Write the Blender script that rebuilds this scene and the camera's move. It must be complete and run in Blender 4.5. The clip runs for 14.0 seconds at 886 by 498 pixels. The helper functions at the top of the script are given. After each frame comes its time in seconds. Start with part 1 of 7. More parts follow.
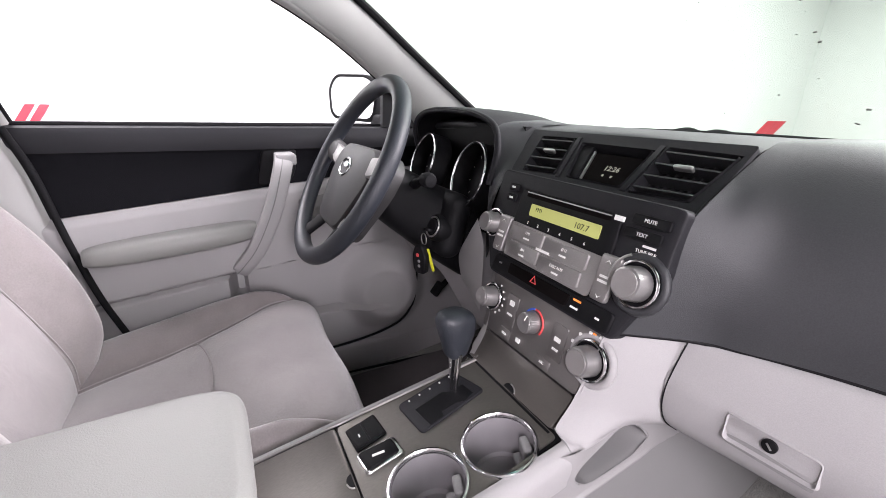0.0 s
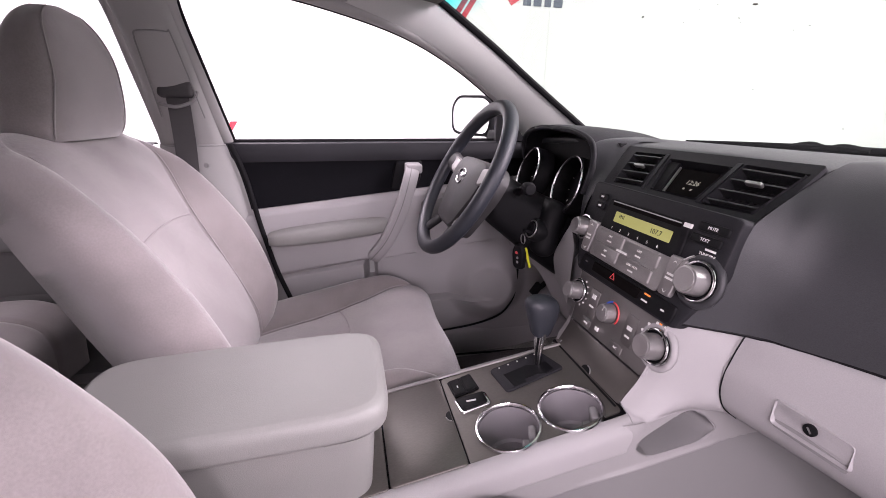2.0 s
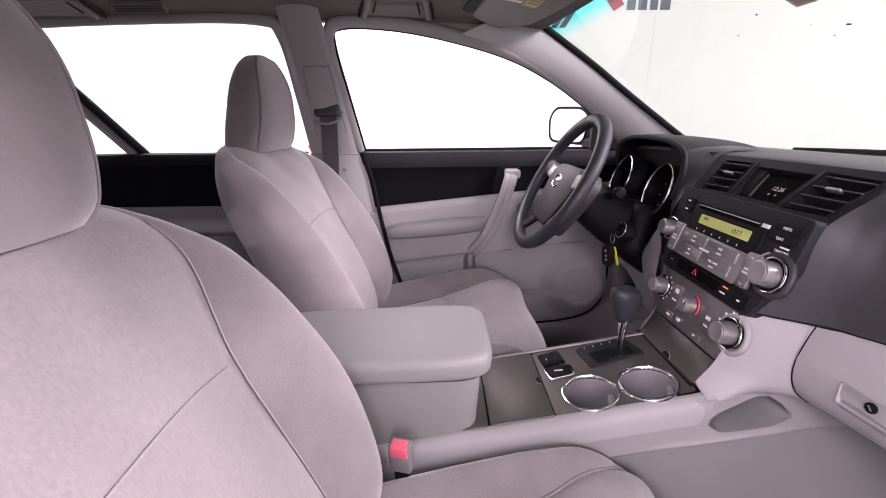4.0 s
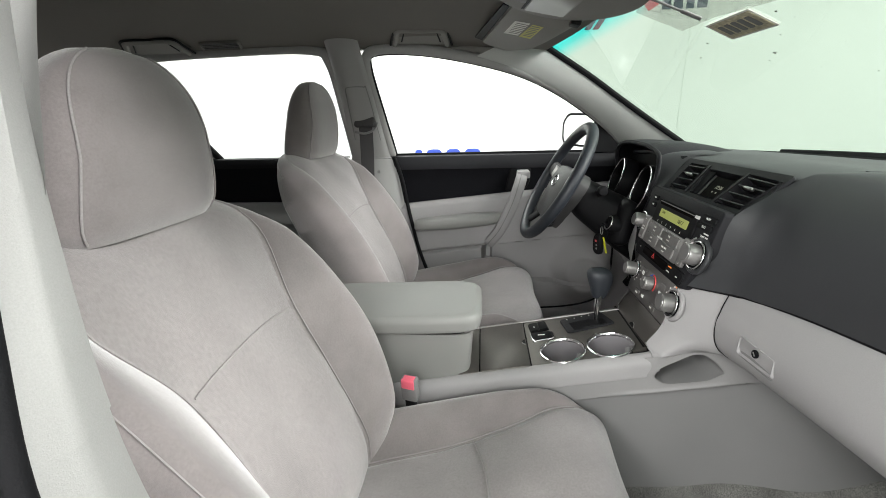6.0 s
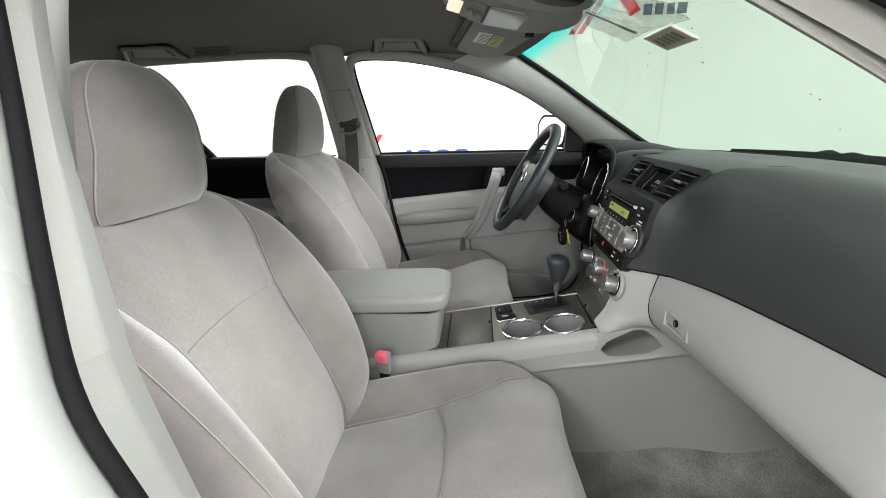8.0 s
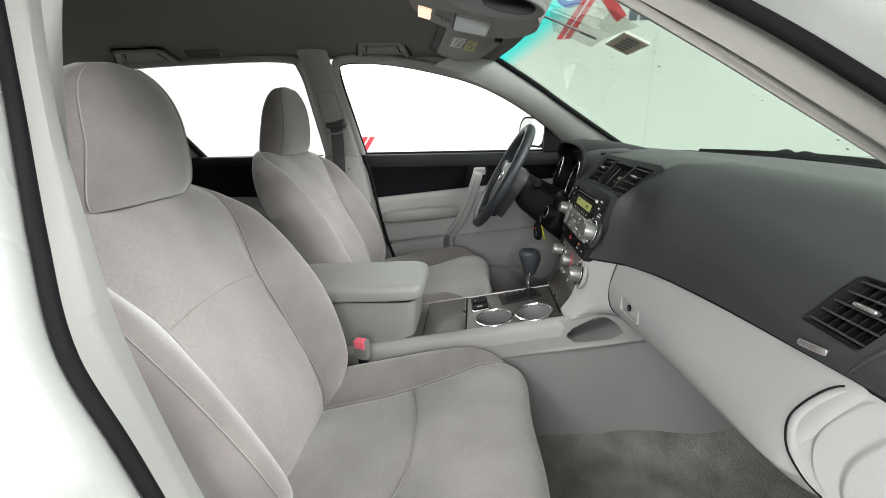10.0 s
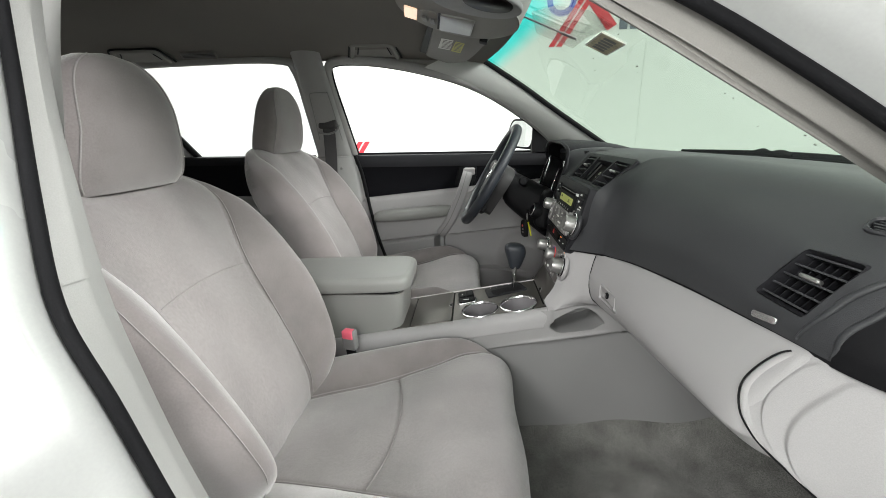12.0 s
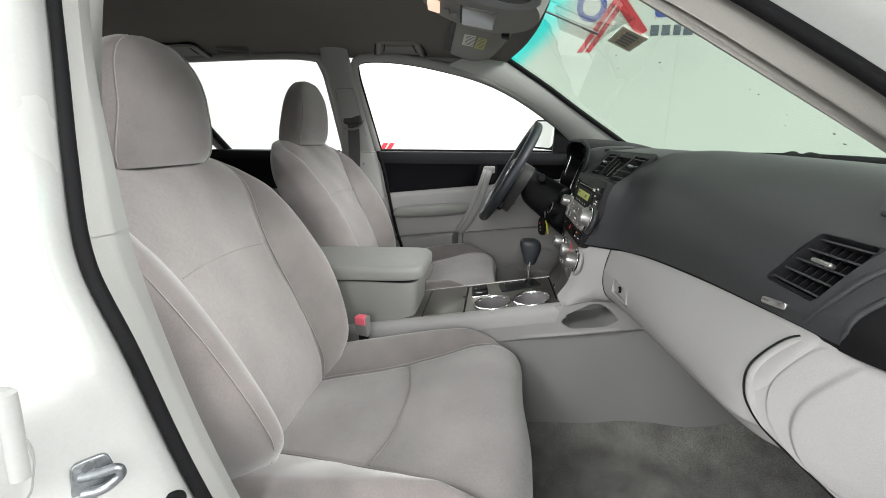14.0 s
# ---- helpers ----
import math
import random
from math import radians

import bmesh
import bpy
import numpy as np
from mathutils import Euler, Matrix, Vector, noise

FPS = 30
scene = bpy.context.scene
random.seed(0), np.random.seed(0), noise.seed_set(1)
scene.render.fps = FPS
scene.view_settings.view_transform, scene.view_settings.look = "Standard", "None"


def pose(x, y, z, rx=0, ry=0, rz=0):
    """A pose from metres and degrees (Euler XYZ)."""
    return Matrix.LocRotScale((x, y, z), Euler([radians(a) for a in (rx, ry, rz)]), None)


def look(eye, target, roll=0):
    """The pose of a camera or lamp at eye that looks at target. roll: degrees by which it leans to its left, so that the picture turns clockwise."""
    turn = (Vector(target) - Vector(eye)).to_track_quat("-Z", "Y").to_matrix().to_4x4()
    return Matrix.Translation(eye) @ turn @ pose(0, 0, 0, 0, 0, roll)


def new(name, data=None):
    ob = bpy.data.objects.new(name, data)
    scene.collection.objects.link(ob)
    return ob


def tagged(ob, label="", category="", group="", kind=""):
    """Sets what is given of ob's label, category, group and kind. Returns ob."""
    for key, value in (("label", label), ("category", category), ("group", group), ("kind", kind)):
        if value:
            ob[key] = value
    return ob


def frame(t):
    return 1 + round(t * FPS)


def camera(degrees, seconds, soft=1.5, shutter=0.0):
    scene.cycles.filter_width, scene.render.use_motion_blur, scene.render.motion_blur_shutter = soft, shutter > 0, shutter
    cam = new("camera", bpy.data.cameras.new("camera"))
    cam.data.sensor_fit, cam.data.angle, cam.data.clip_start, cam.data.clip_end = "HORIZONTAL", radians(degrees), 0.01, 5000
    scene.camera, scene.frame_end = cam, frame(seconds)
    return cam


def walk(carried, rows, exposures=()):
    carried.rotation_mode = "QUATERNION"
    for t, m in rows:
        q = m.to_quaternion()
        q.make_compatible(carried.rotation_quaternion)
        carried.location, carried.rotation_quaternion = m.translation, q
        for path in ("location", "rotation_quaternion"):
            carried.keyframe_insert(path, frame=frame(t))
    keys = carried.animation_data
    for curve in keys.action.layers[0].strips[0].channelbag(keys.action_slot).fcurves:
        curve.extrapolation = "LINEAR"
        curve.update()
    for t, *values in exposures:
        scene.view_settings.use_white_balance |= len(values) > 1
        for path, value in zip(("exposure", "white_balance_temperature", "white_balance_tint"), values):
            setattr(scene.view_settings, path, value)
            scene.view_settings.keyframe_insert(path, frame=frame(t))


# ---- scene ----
cam = camera(93.8, 14.0, soft=0.85)
PATH = [
    (0, (0.386, -0.362, 1.088), (-1.275, 0.545, 0.441), 1.6),
    (0.5, (0.42, -0.375, 1.093), (-1.297, 0.428, 0.457), 1.3),
    (1, (0.454, -0.387, 1.102), (-1.316, 0.296, 0.468), 1.0),
    (1.5, (0.49, -0.398, 1.106), (-1.328, 0.16, 0.487), 0.8),
    (2, (0.526, -0.402, 1.112), (-1.328, 0.022, 0.491), 0.5),
    (2.5, (0.567, -0.394, 1.119), (-1.311, -0.094, 0.499), 0.3),
    (3, (0.605, -0.386, 1.126), (-1.289, -0.19, 0.516), 0.1),
    (3.5, (0.64, -0.423, 1.13), (-1.266, -0.324, 0.533), -0.1),
    (4, (0.674, -0.453, 1.13), (-1.235, -0.439, 0.535), -0.6),
    (4.2, (0.694, -0.466, 1.137), (-1.211, -0.476, 0.529), -1.1),
    (6.3, (0.897, -0.353, 1.163), (-1.002, -0.55, 0.567), -1.6),
    (6.5, (0.907, -0.347, 1.161), (-0.993, -0.54, 0.566), -1.6),
    (7, (0.936, -0.333, 1.162), (-0.963, -0.518, 0.563), -1.5),
    (7.5, (0.957, -0.313, 1.161), (-0.943, -0.49, 0.562), -1.5),
    (8, (0.976, -0.298, 1.161), (-0.926, -0.469, 0.567), -1.5),
    (10.3, (1.039, -0.24, 1.147), (-0.872, -0.386, 0.574), -1.3),
    (10.5, (1.043, -0.24, 1.144), (-0.87, -0.38, 0.576), -1.2),
    (11, (1.052, -0.231, 1.138), (-0.863, -0.369, 0.579), -1.0),
    (11.5, (1.061, -0.226, 1.13), (-0.856, -0.362, 0.578), -1.0),
    (12, (1.068, -0.215, 1.123), (-0.852, -0.351, 0.578), -1.1),
    (12.5, (1.07, -0.204, 1.113), (-0.852, -0.333, 0.577), -1.0),
    (13, (1.074, -0.192, 1.104), (-0.851, -0.326, 0.579), -0.9),
    (13.5, (1.08, -0.185, 1.099), (-0.845, -0.353, 0.583), -0.4),
    (14, (1.087, -0.195, 1.088), (-0.83, -0.436, 0.573), 0.3),
]
EXPOSURE = [(0, 0.98, 6480, 24), (1.5, 0.72, 6560, 34), (3, 0.55, 6650, 41), (4.2, 0.44, 6650, 41), (6.3, 0.29, 6600, 6), (8, 0.28, 6600, 6), (14, 0.08, 6600, 8)]
walk(cam, [(t, look(eye, target, roll)) for t, eye, target, roll in PATH], EXPOSURE)

# ---- world and lights: a white photo booth with a luminous ceiling ----
world = bpy.data.worlds.new("booth_air")
scene.world = world
world.use_nodes = True
world.node_tree.nodes["Background"].inputs["Color"].default_value = (0.95, 1.0, 0.98, 1)
world.node_tree.nodes["Background"].inputs["Strength"].default_value = 0.01


def area_lamp(name, place, target, sx, sy, watts, colour=(1, 1, 1)):
    lamp = bpy.data.lights.new(name, "AREA")
    lamp.shape, lamp.size, lamp.size_y, lamp.energy, lamp.color = "RECTANGLE", sx, sy, watts, colour
    ob = new(name, lamp)
    ob.matrix_world = look(place, target)
    return ob


area_lamp("booth_and_fill_light", (-2.35, -1.60, 3.35), (-2.2, -1.60, 0), 1.5, 6.6, 350)
area_lamp("booth_and_fill_light", (2.90, -2.30, 2.95), (0.35, -0.15, 0.75), 0.8, 1.1, 100)
# unseen lamp added ahead on the right to brighten the front seats
area_lamp("booth_and_fill_light", (2.30, 3.10, 3.15), (0.20, -0.60, 0.90), 0.9, 1.8, 268)
# unseen low fill lamp added beside the car for the driver's side
area_lamp("booth_and_fill_light", (3.35, -0.55, 1.75), (-0.30, -0.25, 0.80), 0.7, 1.6, 47)
area_lamp("booth_and_fill_light", (0.0, 4.4, 3.35), (0.0, 4.3, 0), 3.0, 4.4, 500, (0.99, 1.0, 0.985))

# ---- materials ----
def rgb(c):
    return (c, c, c, 1) if isinstance(c, (int, float)) else (*c, 1)


def surface(name, colour, rough=0.5, metal=0.0, grain=(400, 0.08), blotch=(6, 0.08), bump=(900, 0.1), sheen=0.0, spec=0.5,
            coat=0.0, stretch=(1, 1, 1), rough_var=0.1, glow=None, worn=None):
    """A surface with grain and stains at two scales, fine relief, and roughness that varies."""
    m = bpy.data.materials.new(name)
    m.use_nodes = True
    nt = m.node_tree
    n, l = nt.nodes, nt.links
    b = n["Principled BSDF"]
    tc = n.new("ShaderNodeTexCoord")
    mp = n.new("ShaderNodeMapping")
    mp.inputs["Scale"].default_value = stretch
    l.new(tc.outputs["Object"], mp.inputs["Vector"])

    def noisy(scale, detail):
        t = n.new("ShaderNodeTexNoise")
        t.inputs["Scale"].default_value, t.inputs["Detail"].default_value = scale, detail
        l.new(mp.outputs["Vector"], t.inputs["Vector"])
        return t

    fine, coarse = noisy(grain[0], 3), noisy(blotch[0], 5)

    def spread(tex, amount):
        r = n.new("ShaderNodeMapRange")
        r.inputs["From Min"].default_value, r.inputs["From Max"].default_value = 0.3, 0.7
        r.inputs["To Min"].default_value, r.inputs["To Max"].default_value = 1 - amount, 1 + amount
        l.new(tex.outputs["Fac"], r.inputs["Value"])
        return r

    mul = n.new("ShaderNodeMath")
    mul.operation = "MULTIPLY"
    l.new(spread(fine, grain[1]).outputs[0], mul.inputs[0])
    l.new(spread(coarse, blotch[1]).outputs[0], mul.inputs[1])
    mix = n.new("ShaderNodeVectorMath")
    mix.operation = "SCALE"
    mix.inputs[0].default_value = rgb(colour)[:3]
    l.new(mul.outputs[0], mix.inputs["Scale"])
    source = mix.outputs[0]
    if worn:
        tint, size, low = worn
        wn = noisy(size, 6)
        ramp = n.new("ShaderNodeMapRange")
        ramp.inputs["From Min"].default_value, ramp.inputs["From Max"].default_value = low, low + 0.12
        l.new(wn.outputs["Fac"], ramp.inputs["Value"])
        mm = n.new("ShaderNodeMix")
        mm.data_type = "RGBA"
        mm.inputs["B"].default_value = rgb(tint)
        l.new(ramp.outputs[0], mm.inputs["Factor"])
        l.new(source, mm.inputs["A"])
        source = mm.outputs["Result"]
    l.new(source, b.inputs["Base Color"])
    rr = n.new("ShaderNodeMapRange")
    rr.inputs["To Min"].default_value, rr.inputs["To Max"].default_value = max(0.02, rough - rough_var), min(1, rough + rough_var)
    l.new(coarse.outputs["Fac"], rr.inputs["Value"])
    l.new(rr.outputs[0], b.inputs["Roughness"])
    b.inputs["Metallic"].default_value = metal
    b.inputs["Specular IOR Level"].default_value = spec
    b.inputs["Sheen Weight"].default_value = sheen
    b.inputs["Coat Weight"].default_value = coat
    if bump[1]:
        bn = n.new("ShaderNodeBump")
        bn.inputs["Strength"].default_value, bn.inputs["Distance"].default_value = bump[1], 0.001
        l.new(noisy(bump[0], 2).outputs["Fac"], bn.inputs["Height"])
        l.new(bn.outputs["Normal"], b.inputs["Normal"])
    if glow:
        b.inputs["Emission Color"].default_value = rgb(glow[0])
        b.inputs["Emission Strength"].default_value = glow[1]
    return m


def glass(name, tint, gloss=0.05):
    """A thin pane: see-through with a tint, glossy at a slant."""
    m = bpy.data.materials.new(name)
    m.use_nodes = True
    n, l = m.node_tree.nodes, m.node_tree.links
    n.remove(n["Principled BSDF"])
    tr, gl = n.new("ShaderNodeBsdfTransparent"), n.new("ShaderNodeBsdfGlossy")
    mx, lw, pw, sc = n.new("ShaderNodeMixShader"), n.new("ShaderNodeLayerWeight"), n.new("ShaderNodeMath"), n.new("ShaderNodeMath")
    tr.inputs["Color"].default_value = rgb(tint)
    gl.inputs["Roughness"].default_value = 0.01
    pw.operation, pw.inputs[1].default_value = "POWER", 4
    sc.operation, sc.inputs[1].default_value, sc.inputs[2].default_value = "MULTIPLY_ADD", 0.5, gloss
    lw.inputs["Blend"].default_value = 0.5
    l.new(lw.outputs["Facing"], pw.inputs[0])
    l.new(pw.outputs[0], sc.inputs[0])
    l.new(sc.outputs[0], mx.inputs[0])
    l.new(tr.outputs[0], mx.inputs[1])
    l.new(gl.outputs[0], mx.inputs[2])
    l.new(mx.outputs[0], n["Material Output"].inputs["Surface"])
    return m


FABRIC = surface("seat_cloth", (0.228, 0.203, 0.203), 0.9, grain=(380, 0.07), blotch=(9, 0.17), bump=(1600, 0.35), sheen=0.9, spec=0.2)
FABRIC_PANEL = surface("seat_cloth_ribbed", (0.264, 0.241, 0.241), 0.9, grain=(300, 0.10), blotch=(8, 0.16), bump=(900, 0.6), sheen=0.8, spec=0.2, stretch=(1, 1, 0.35))
THREAD = surface("seam_thread", (0.33, 0.308, 0.306), 0.8, bump=(2500, 0.4))
LIGHT = surface("light_grey_plastic", (0.305, 0.297, 0.299), 0.55, grain=(900, 0.05), blotch=(5, 0.04), bump=(1300, 0.25), spec=0.4)
TRIM = surface("pillar_plastic", (0.30, 0.298, 0.291), 0.6, grain=(800, 0.05), blotch=(4, 0.04), bump=(1200, 0.2), spec=0.35)
# lighter copy of the pillar plastic, with brighter light put into its colour
LITTRIM = surface("lit_pillar_plastic", (0.43, 0.436, 0.42), 0.55, grain=(800, 0.05), blotch=(4, 0.04), bump=(1200, 0.2), spec=0.35)
# darker copy of the light grey plastic, with shade put into its colour
SHADEMOULD = surface("shaded_console_plastic", (0.245, 0.24, 0.24), 0.58, grain=(900, 0.06), blotch=(4, 0.05), bump=(1200, 0.25), spec=0.35)
SIDE = surface("grey_plastic", (0.195, 0.193, 0.193), 0.6, grain=(900, 0.06), blotch=(4, 0.05), bump=(1200, 0.25), spec=0.35)
VINYL = surface("armrest_vinyl", (0.215, 0.215, 0.207), 0.45, grain=(700, 0.05), blotch=(5, 0.05), bump=(700, 0.3), spec=0.45)
DARK = surface("dark_dash_plastic", (0.030, 0.031, 0.034), 0.47, grain=(900, 0.15), blotch=(4, 0.1), bump=(1100, 0.35), spec=0.42)
STACK = surface("black_stack_plastic", (0.017, 0.017, 0.0195), 0.55, grain=(900, 0.15), blotch=(5, 0.1), bump=(1100, 0.3), spec=0.15)
BLACK = surface("black_plastic", (0.005, 0.005, 0.006), 0.6, grain=(900, 0.15), bump=(900, 0.15), spec=0.16)
INSERT = surface("black_door_cloth", (0.0055, 0.0055, 0.007), 0.85, grain=(700, 0.3), bump=(900, 0.4), spec=0.08, sheen=0.0)
GREYSTACK = surface("graphite_paint", (0.30, 0.288, 0.284), 0.40, metal=0.65, grain=(1400, 0.12), bump=(1500, 0.08))
WOODLIKE = surface("brushed_graphite", (0.125, 0.116, 0.107), 0.42, metal=0.65, grain=(900, 0.10), bump=(900, 0.05), stretch=(1, 0.12, 1))
CLIMATE = surface("dark_graphite_paint", (0.215, 0.204, 0.20), 0.38, metal=0.75, grain=(1400, 0.12), bump=(1500, 0.08))
CHROME = surface("chrome", (0.74, 0.74, 0.75), 0.16, metal=1.0, grain=(50, 0.02), bump=(200, 0.02), rough_var=0.05)
SATIN = surface("satin_metal", (0.42, 0.415, 0.41), 0.32, metal=0.85, grain=(900, 0.05), bump=(900, 0.05))
LEATHER = surface("black_leather", (0.017, 0.020, 0.026), 0.46, grain=(500, 0.12), bump=(450, 0.45), spec=0.5)
HUB = surface("hub_plastic", (0.027, 0.026, 0.027), 0.55, grain=(900, 0.1), bump=(900, 0.2))
RUBBER = surface("rubber", (0.006, 0.006, 0.007), 0.8, grain=(500, 0.15), bump=(600, 0.3), spec=0.15)
CARPET = surface("carpet", (0.150, 0.149, 0.140), 0.98, grain=(420, 0.42), blotch=(14, 0.30), bump=(650, 1.0), spec=0.05, sheen=0.2)
MAT = surface("floor_mat_pile", (0.075, 0.068, 0.07), 0.98, grain=(500, 0.45), blotch=(9, 0.2), bump=(650, 1.0), spec=0.05)
LINER = surface("headliner_cloth", (0.16, 0.151, 0.138), 0.97, grain=(1200, 0.08), blotch=(3, 0.05), bump=(1500, 0.3), spec=0.1)
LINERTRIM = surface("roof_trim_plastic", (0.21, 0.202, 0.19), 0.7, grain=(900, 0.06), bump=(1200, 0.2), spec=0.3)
PAINT = surface("white_car_paint", (0.38, 0.385, 0.38), 0.25, grain=(300, 0.02), blotch=(3, 0.02), bump=(600, 0.01), coat=0.6)
BOOTHWALL = surface("booth_wall", (0.74, 0.75, 0.74), 0.8, grain=(60, 0.015), blotch=(0.7, 0.02), bump=(200, 0.05))
BOOTHFLOOR = surface("booth_floor", (0.28, 0.285, 0.28), 0.5, grain=(90, 0.05), blotch=(1.2, 0.06), bump=(200, 0.1))
JOINT = surface("wall_joint", (0.70, 0.715, 0.70), 0.8, grain=(60, 0.03), bump=(200, 0.05))
RED = surface("red_paint", (0.62, 0.03, 0.05), 0.6, bump=(300, 0.05))
BLUE = surface("blue_paint", (0.03, 0.07, 0.42), 0.6, bump=(300, 0.05))
INK = surface("grey_blue_ink", (0.10, 0.12, 0.16), 0.6, bump=(300, 0.05))
WHITEINK = surface("white_print", (0.75, 0.75, 0.73), 0.6, bump=(300, 0.02))
KNOB = surface("knob_metal", (0.36, 0.35, 0.345), 0.30, metal=0.75, grain=(900, 0.06), bump=(900, 0.05))
ORANGE = surface("amber_lamp", (0.8, 0.25, 0.04), 0.4, bump=(300, 0.02), glow=((1.0, 0.25, 0.05), 0.22))
REDPLASTIC = surface("red_buckle_plastic", (0.78, 0.13, 0.19), 0.4, bump=(700, 0.05))
REDLINE = surface("red_print", (0.6, 0.06, 0.06), 0.5, bump=(300, 0.02))
BLUELINE = surface("blue_print", (0.05, 0.12, 0.55), 0.5, bump=(300, 0.02))
LCD = surface("yellow_green_display", (0.30, 0.32, 0.10), 0.35, grain=(800, 0.03), bump=(500, 0.0), glow=((0.40, 0.43, 0.12), 0.24))
CUPGREY = surface("cup_plastic", (0.20, 0.19, 0.20), 0.55, grain=(900, 0.06), bump=(1200, 0.2), spec=0.35)
LCDINK = surface("display_ink", (0.03, 0.035, 0.01), 0.5, bump=(300, 0.0))
CLOCKGLASS = surface("dark_display_glass", (0.006, 0.005, 0.005), 0.35, grain=(200, 0.05), bump=(200, 0.0), spec=0.01)
CLOCKDIGIT = surface("display_digit", (0.25, 0.25, 0.2), 0.5, bump=(200, 0.0), glow=((0.75, 0.8, 0.6), 0.14))
LAMPLENS = surface("warm_lamp_lens", (0.9, 0.8, 0.65), 0.3, bump=(300, 0.1), glow=((1.0, 0.62, 0.42), 0.75))
LENS = surface("frosted_lens", (0.20, 0.195, 0.185), 0.35, grain=(500, 0.04), bump=(500, 0.1))
BELT = surface("belt_webbing", (0.070, 0.068, 0.069), 0.85, grain=(1500, 0.2), bump=(1500, 0.6), spec=0.2)
YELLOW = surface("yellow_tag", (0.62, 0.60, 0.03), 0.5, grain=(200, 0.05), bump=(400, 0.05))
PAPER = surface("label_paper", (0.70, 0.70, 0.66), 0.8, bump=(400, 0.05))
PAPERY = surface("yellow_label", (0.50, 0.47, 0.16), 0.8, bump=(400, 0.05))
STICKER = surface("old_sticker", (0.52, 0.48, 0.34), 0.7, grain=(200, 0.2), blotch=(60, 0.25), bump=(400, 0.05))
STEEL = surface("zinc_steel", (0.30, 0.315, 0.34), 0.35, metal=0.9, grain=(300, 0.15), blotch=(30, 0.15), bump=(400, 0.1))
MIRROR = surface("mirror", (0.9, 0.9, 0.9), 0.02, metal=1.0, grain=(3, 0.0), blotch=(3, 0.0), bump=(3, 0.0), rough_var=0.0)
PANE = glass("side_glass", (0.92, 0.95, 0.93))
TINTED = glass("tinted_side_glass", (0.82, 0.84, 0.83))
# dark glass for unseen rear panes, added to keep light out of the rear cabin
PRIVACY = glass("dark_side_glass", (0.17, 0.18, 0.175))
DROP = surface("dirty_water", (0.16, 0.165, 0.15), 0.15, bump=(300, 0.05), spec=0.5)
# see-through grey for a reflection drawn as a sheet
REFLECTION = glass("reflection_sheet", (0.80, 0.78, 0.77), 0.02)


def windshield_glass():
    """Green laminated glass with a turquoise shade band along its top edge."""
    m = glass("windshield_glass", (0.345, 0.41, 0.357))
    n, l = m.node_tree.nodes, m.node_tree.links
    tc, sep, ramp, mix, sq, add = (n.new("ShaderNode" + k) for k in ("TexCoord", "SeparateXYZ", "MapRange", "Mix", "Math", "Math"))
    l.new(tc.outputs["Object"], sep.inputs[0])
    sq.operation, sq.inputs[1].default_value = "POWER", 2
    ab = n.new("ShaderNodeMath")
    ab.operation = "ABSOLUTE"
    l.new(sep.outputs["X"], ab.inputs[0])
    l.new(ab.outputs[0], sq.inputs[0])
    add.operation, add.inputs[1].default_value = "MULTIPLY_ADD", 0.255
    l.new(sq.outputs[0], add.inputs[0])
    l.new(sep.outputs["Y"], add.inputs[2])
    ramp.interpolation_type = "SMOOTHSTEP"
    ramp.inputs["From Min"].default_value, ramp.inputs["From Max"].default_value = -0.015, -0.075
    l.new(add.outputs[0], ramp.inputs["Value"])
    mix.data_type = "RGBA"
    mix.inputs["A"].default_value, mix.inputs["B"].default_value = (0.345, 0.41, 0.357, 1), (0.025, 0.43, 0.395, 1)
    l.new(ramp.outputs[0], mix.inputs["Factor"])
    l.new(mix.outputs["Result"], n["Transparent BSDF"].inputs["Color"])
    return m


WINDSHIELD = windshield_glass()

# ---- mesh tools ----
def thing(name, place, label, category, group="", kind=""):
    ob = new(name)
    ob.location = place
    ob.empty_display_size = 0.05
    return tagged(ob, label, category, group, kind)


def base_of(ob):
    return Matrix.Identity(4) if ob.parent or ob.type == "MESH" else Matrix.Translation(ob.location)


def part(name, bm, material, parent=None, label="", flat=False):
    """Links a bmesh, in world metres, as one mesh object under a thing or a part."""
    bmesh.ops.recalc_face_normals(bm, faces=bm.faces)
    me = bpy.data.meshes.new(name)
    bm.to_mesh(me)
    bm.free()
    me.materials.append(material)
    if not flat:
        me.polygons.foreach_set("use_smooth", [True] * len(me.polygons))
        me.set_sharp_from_angle(angle=radians(38))
    ob = new(name, me)
    if parent:
        ob.parent = parent
        ob.matrix_parent_inverse = base_of(parent).inverted()
    return tagged(ob, label)


def setting(name, bm, material, label, category):
    return tagged(part(name, bm, material), label, category, kind="structure")


def catmull(points, n, closed=False):
    """n points along a smooth curve through the given ones."""
    p = np.asarray(points, float)
    k = len(p)
    if closed:
        q, spans = np.vstack([p[-1:], p, p[:2]]), k
    else:
        q, spans = np.vstack([2 * p[:1] - p[1:2], p, 2 * p[-1:] - p[-2:-1]]), k - 1
    s = np.linspace(0, spans, n, endpoint=not closed)
    i = np.minimum(s.astype(int), spans - 1)
    t = (s - i).reshape((-1,) + (1,) * (p.ndim - 1))
    a, b, c, d = q[i], q[i + 1], q[i + 2], q[i + 3]
    return 0.5 * (2 * b + (c - a) * t + (2 * a - 5 * b + 4 * c - d) * t ** 2 + (3 * b - a - 3 * c + d) * t ** 3)


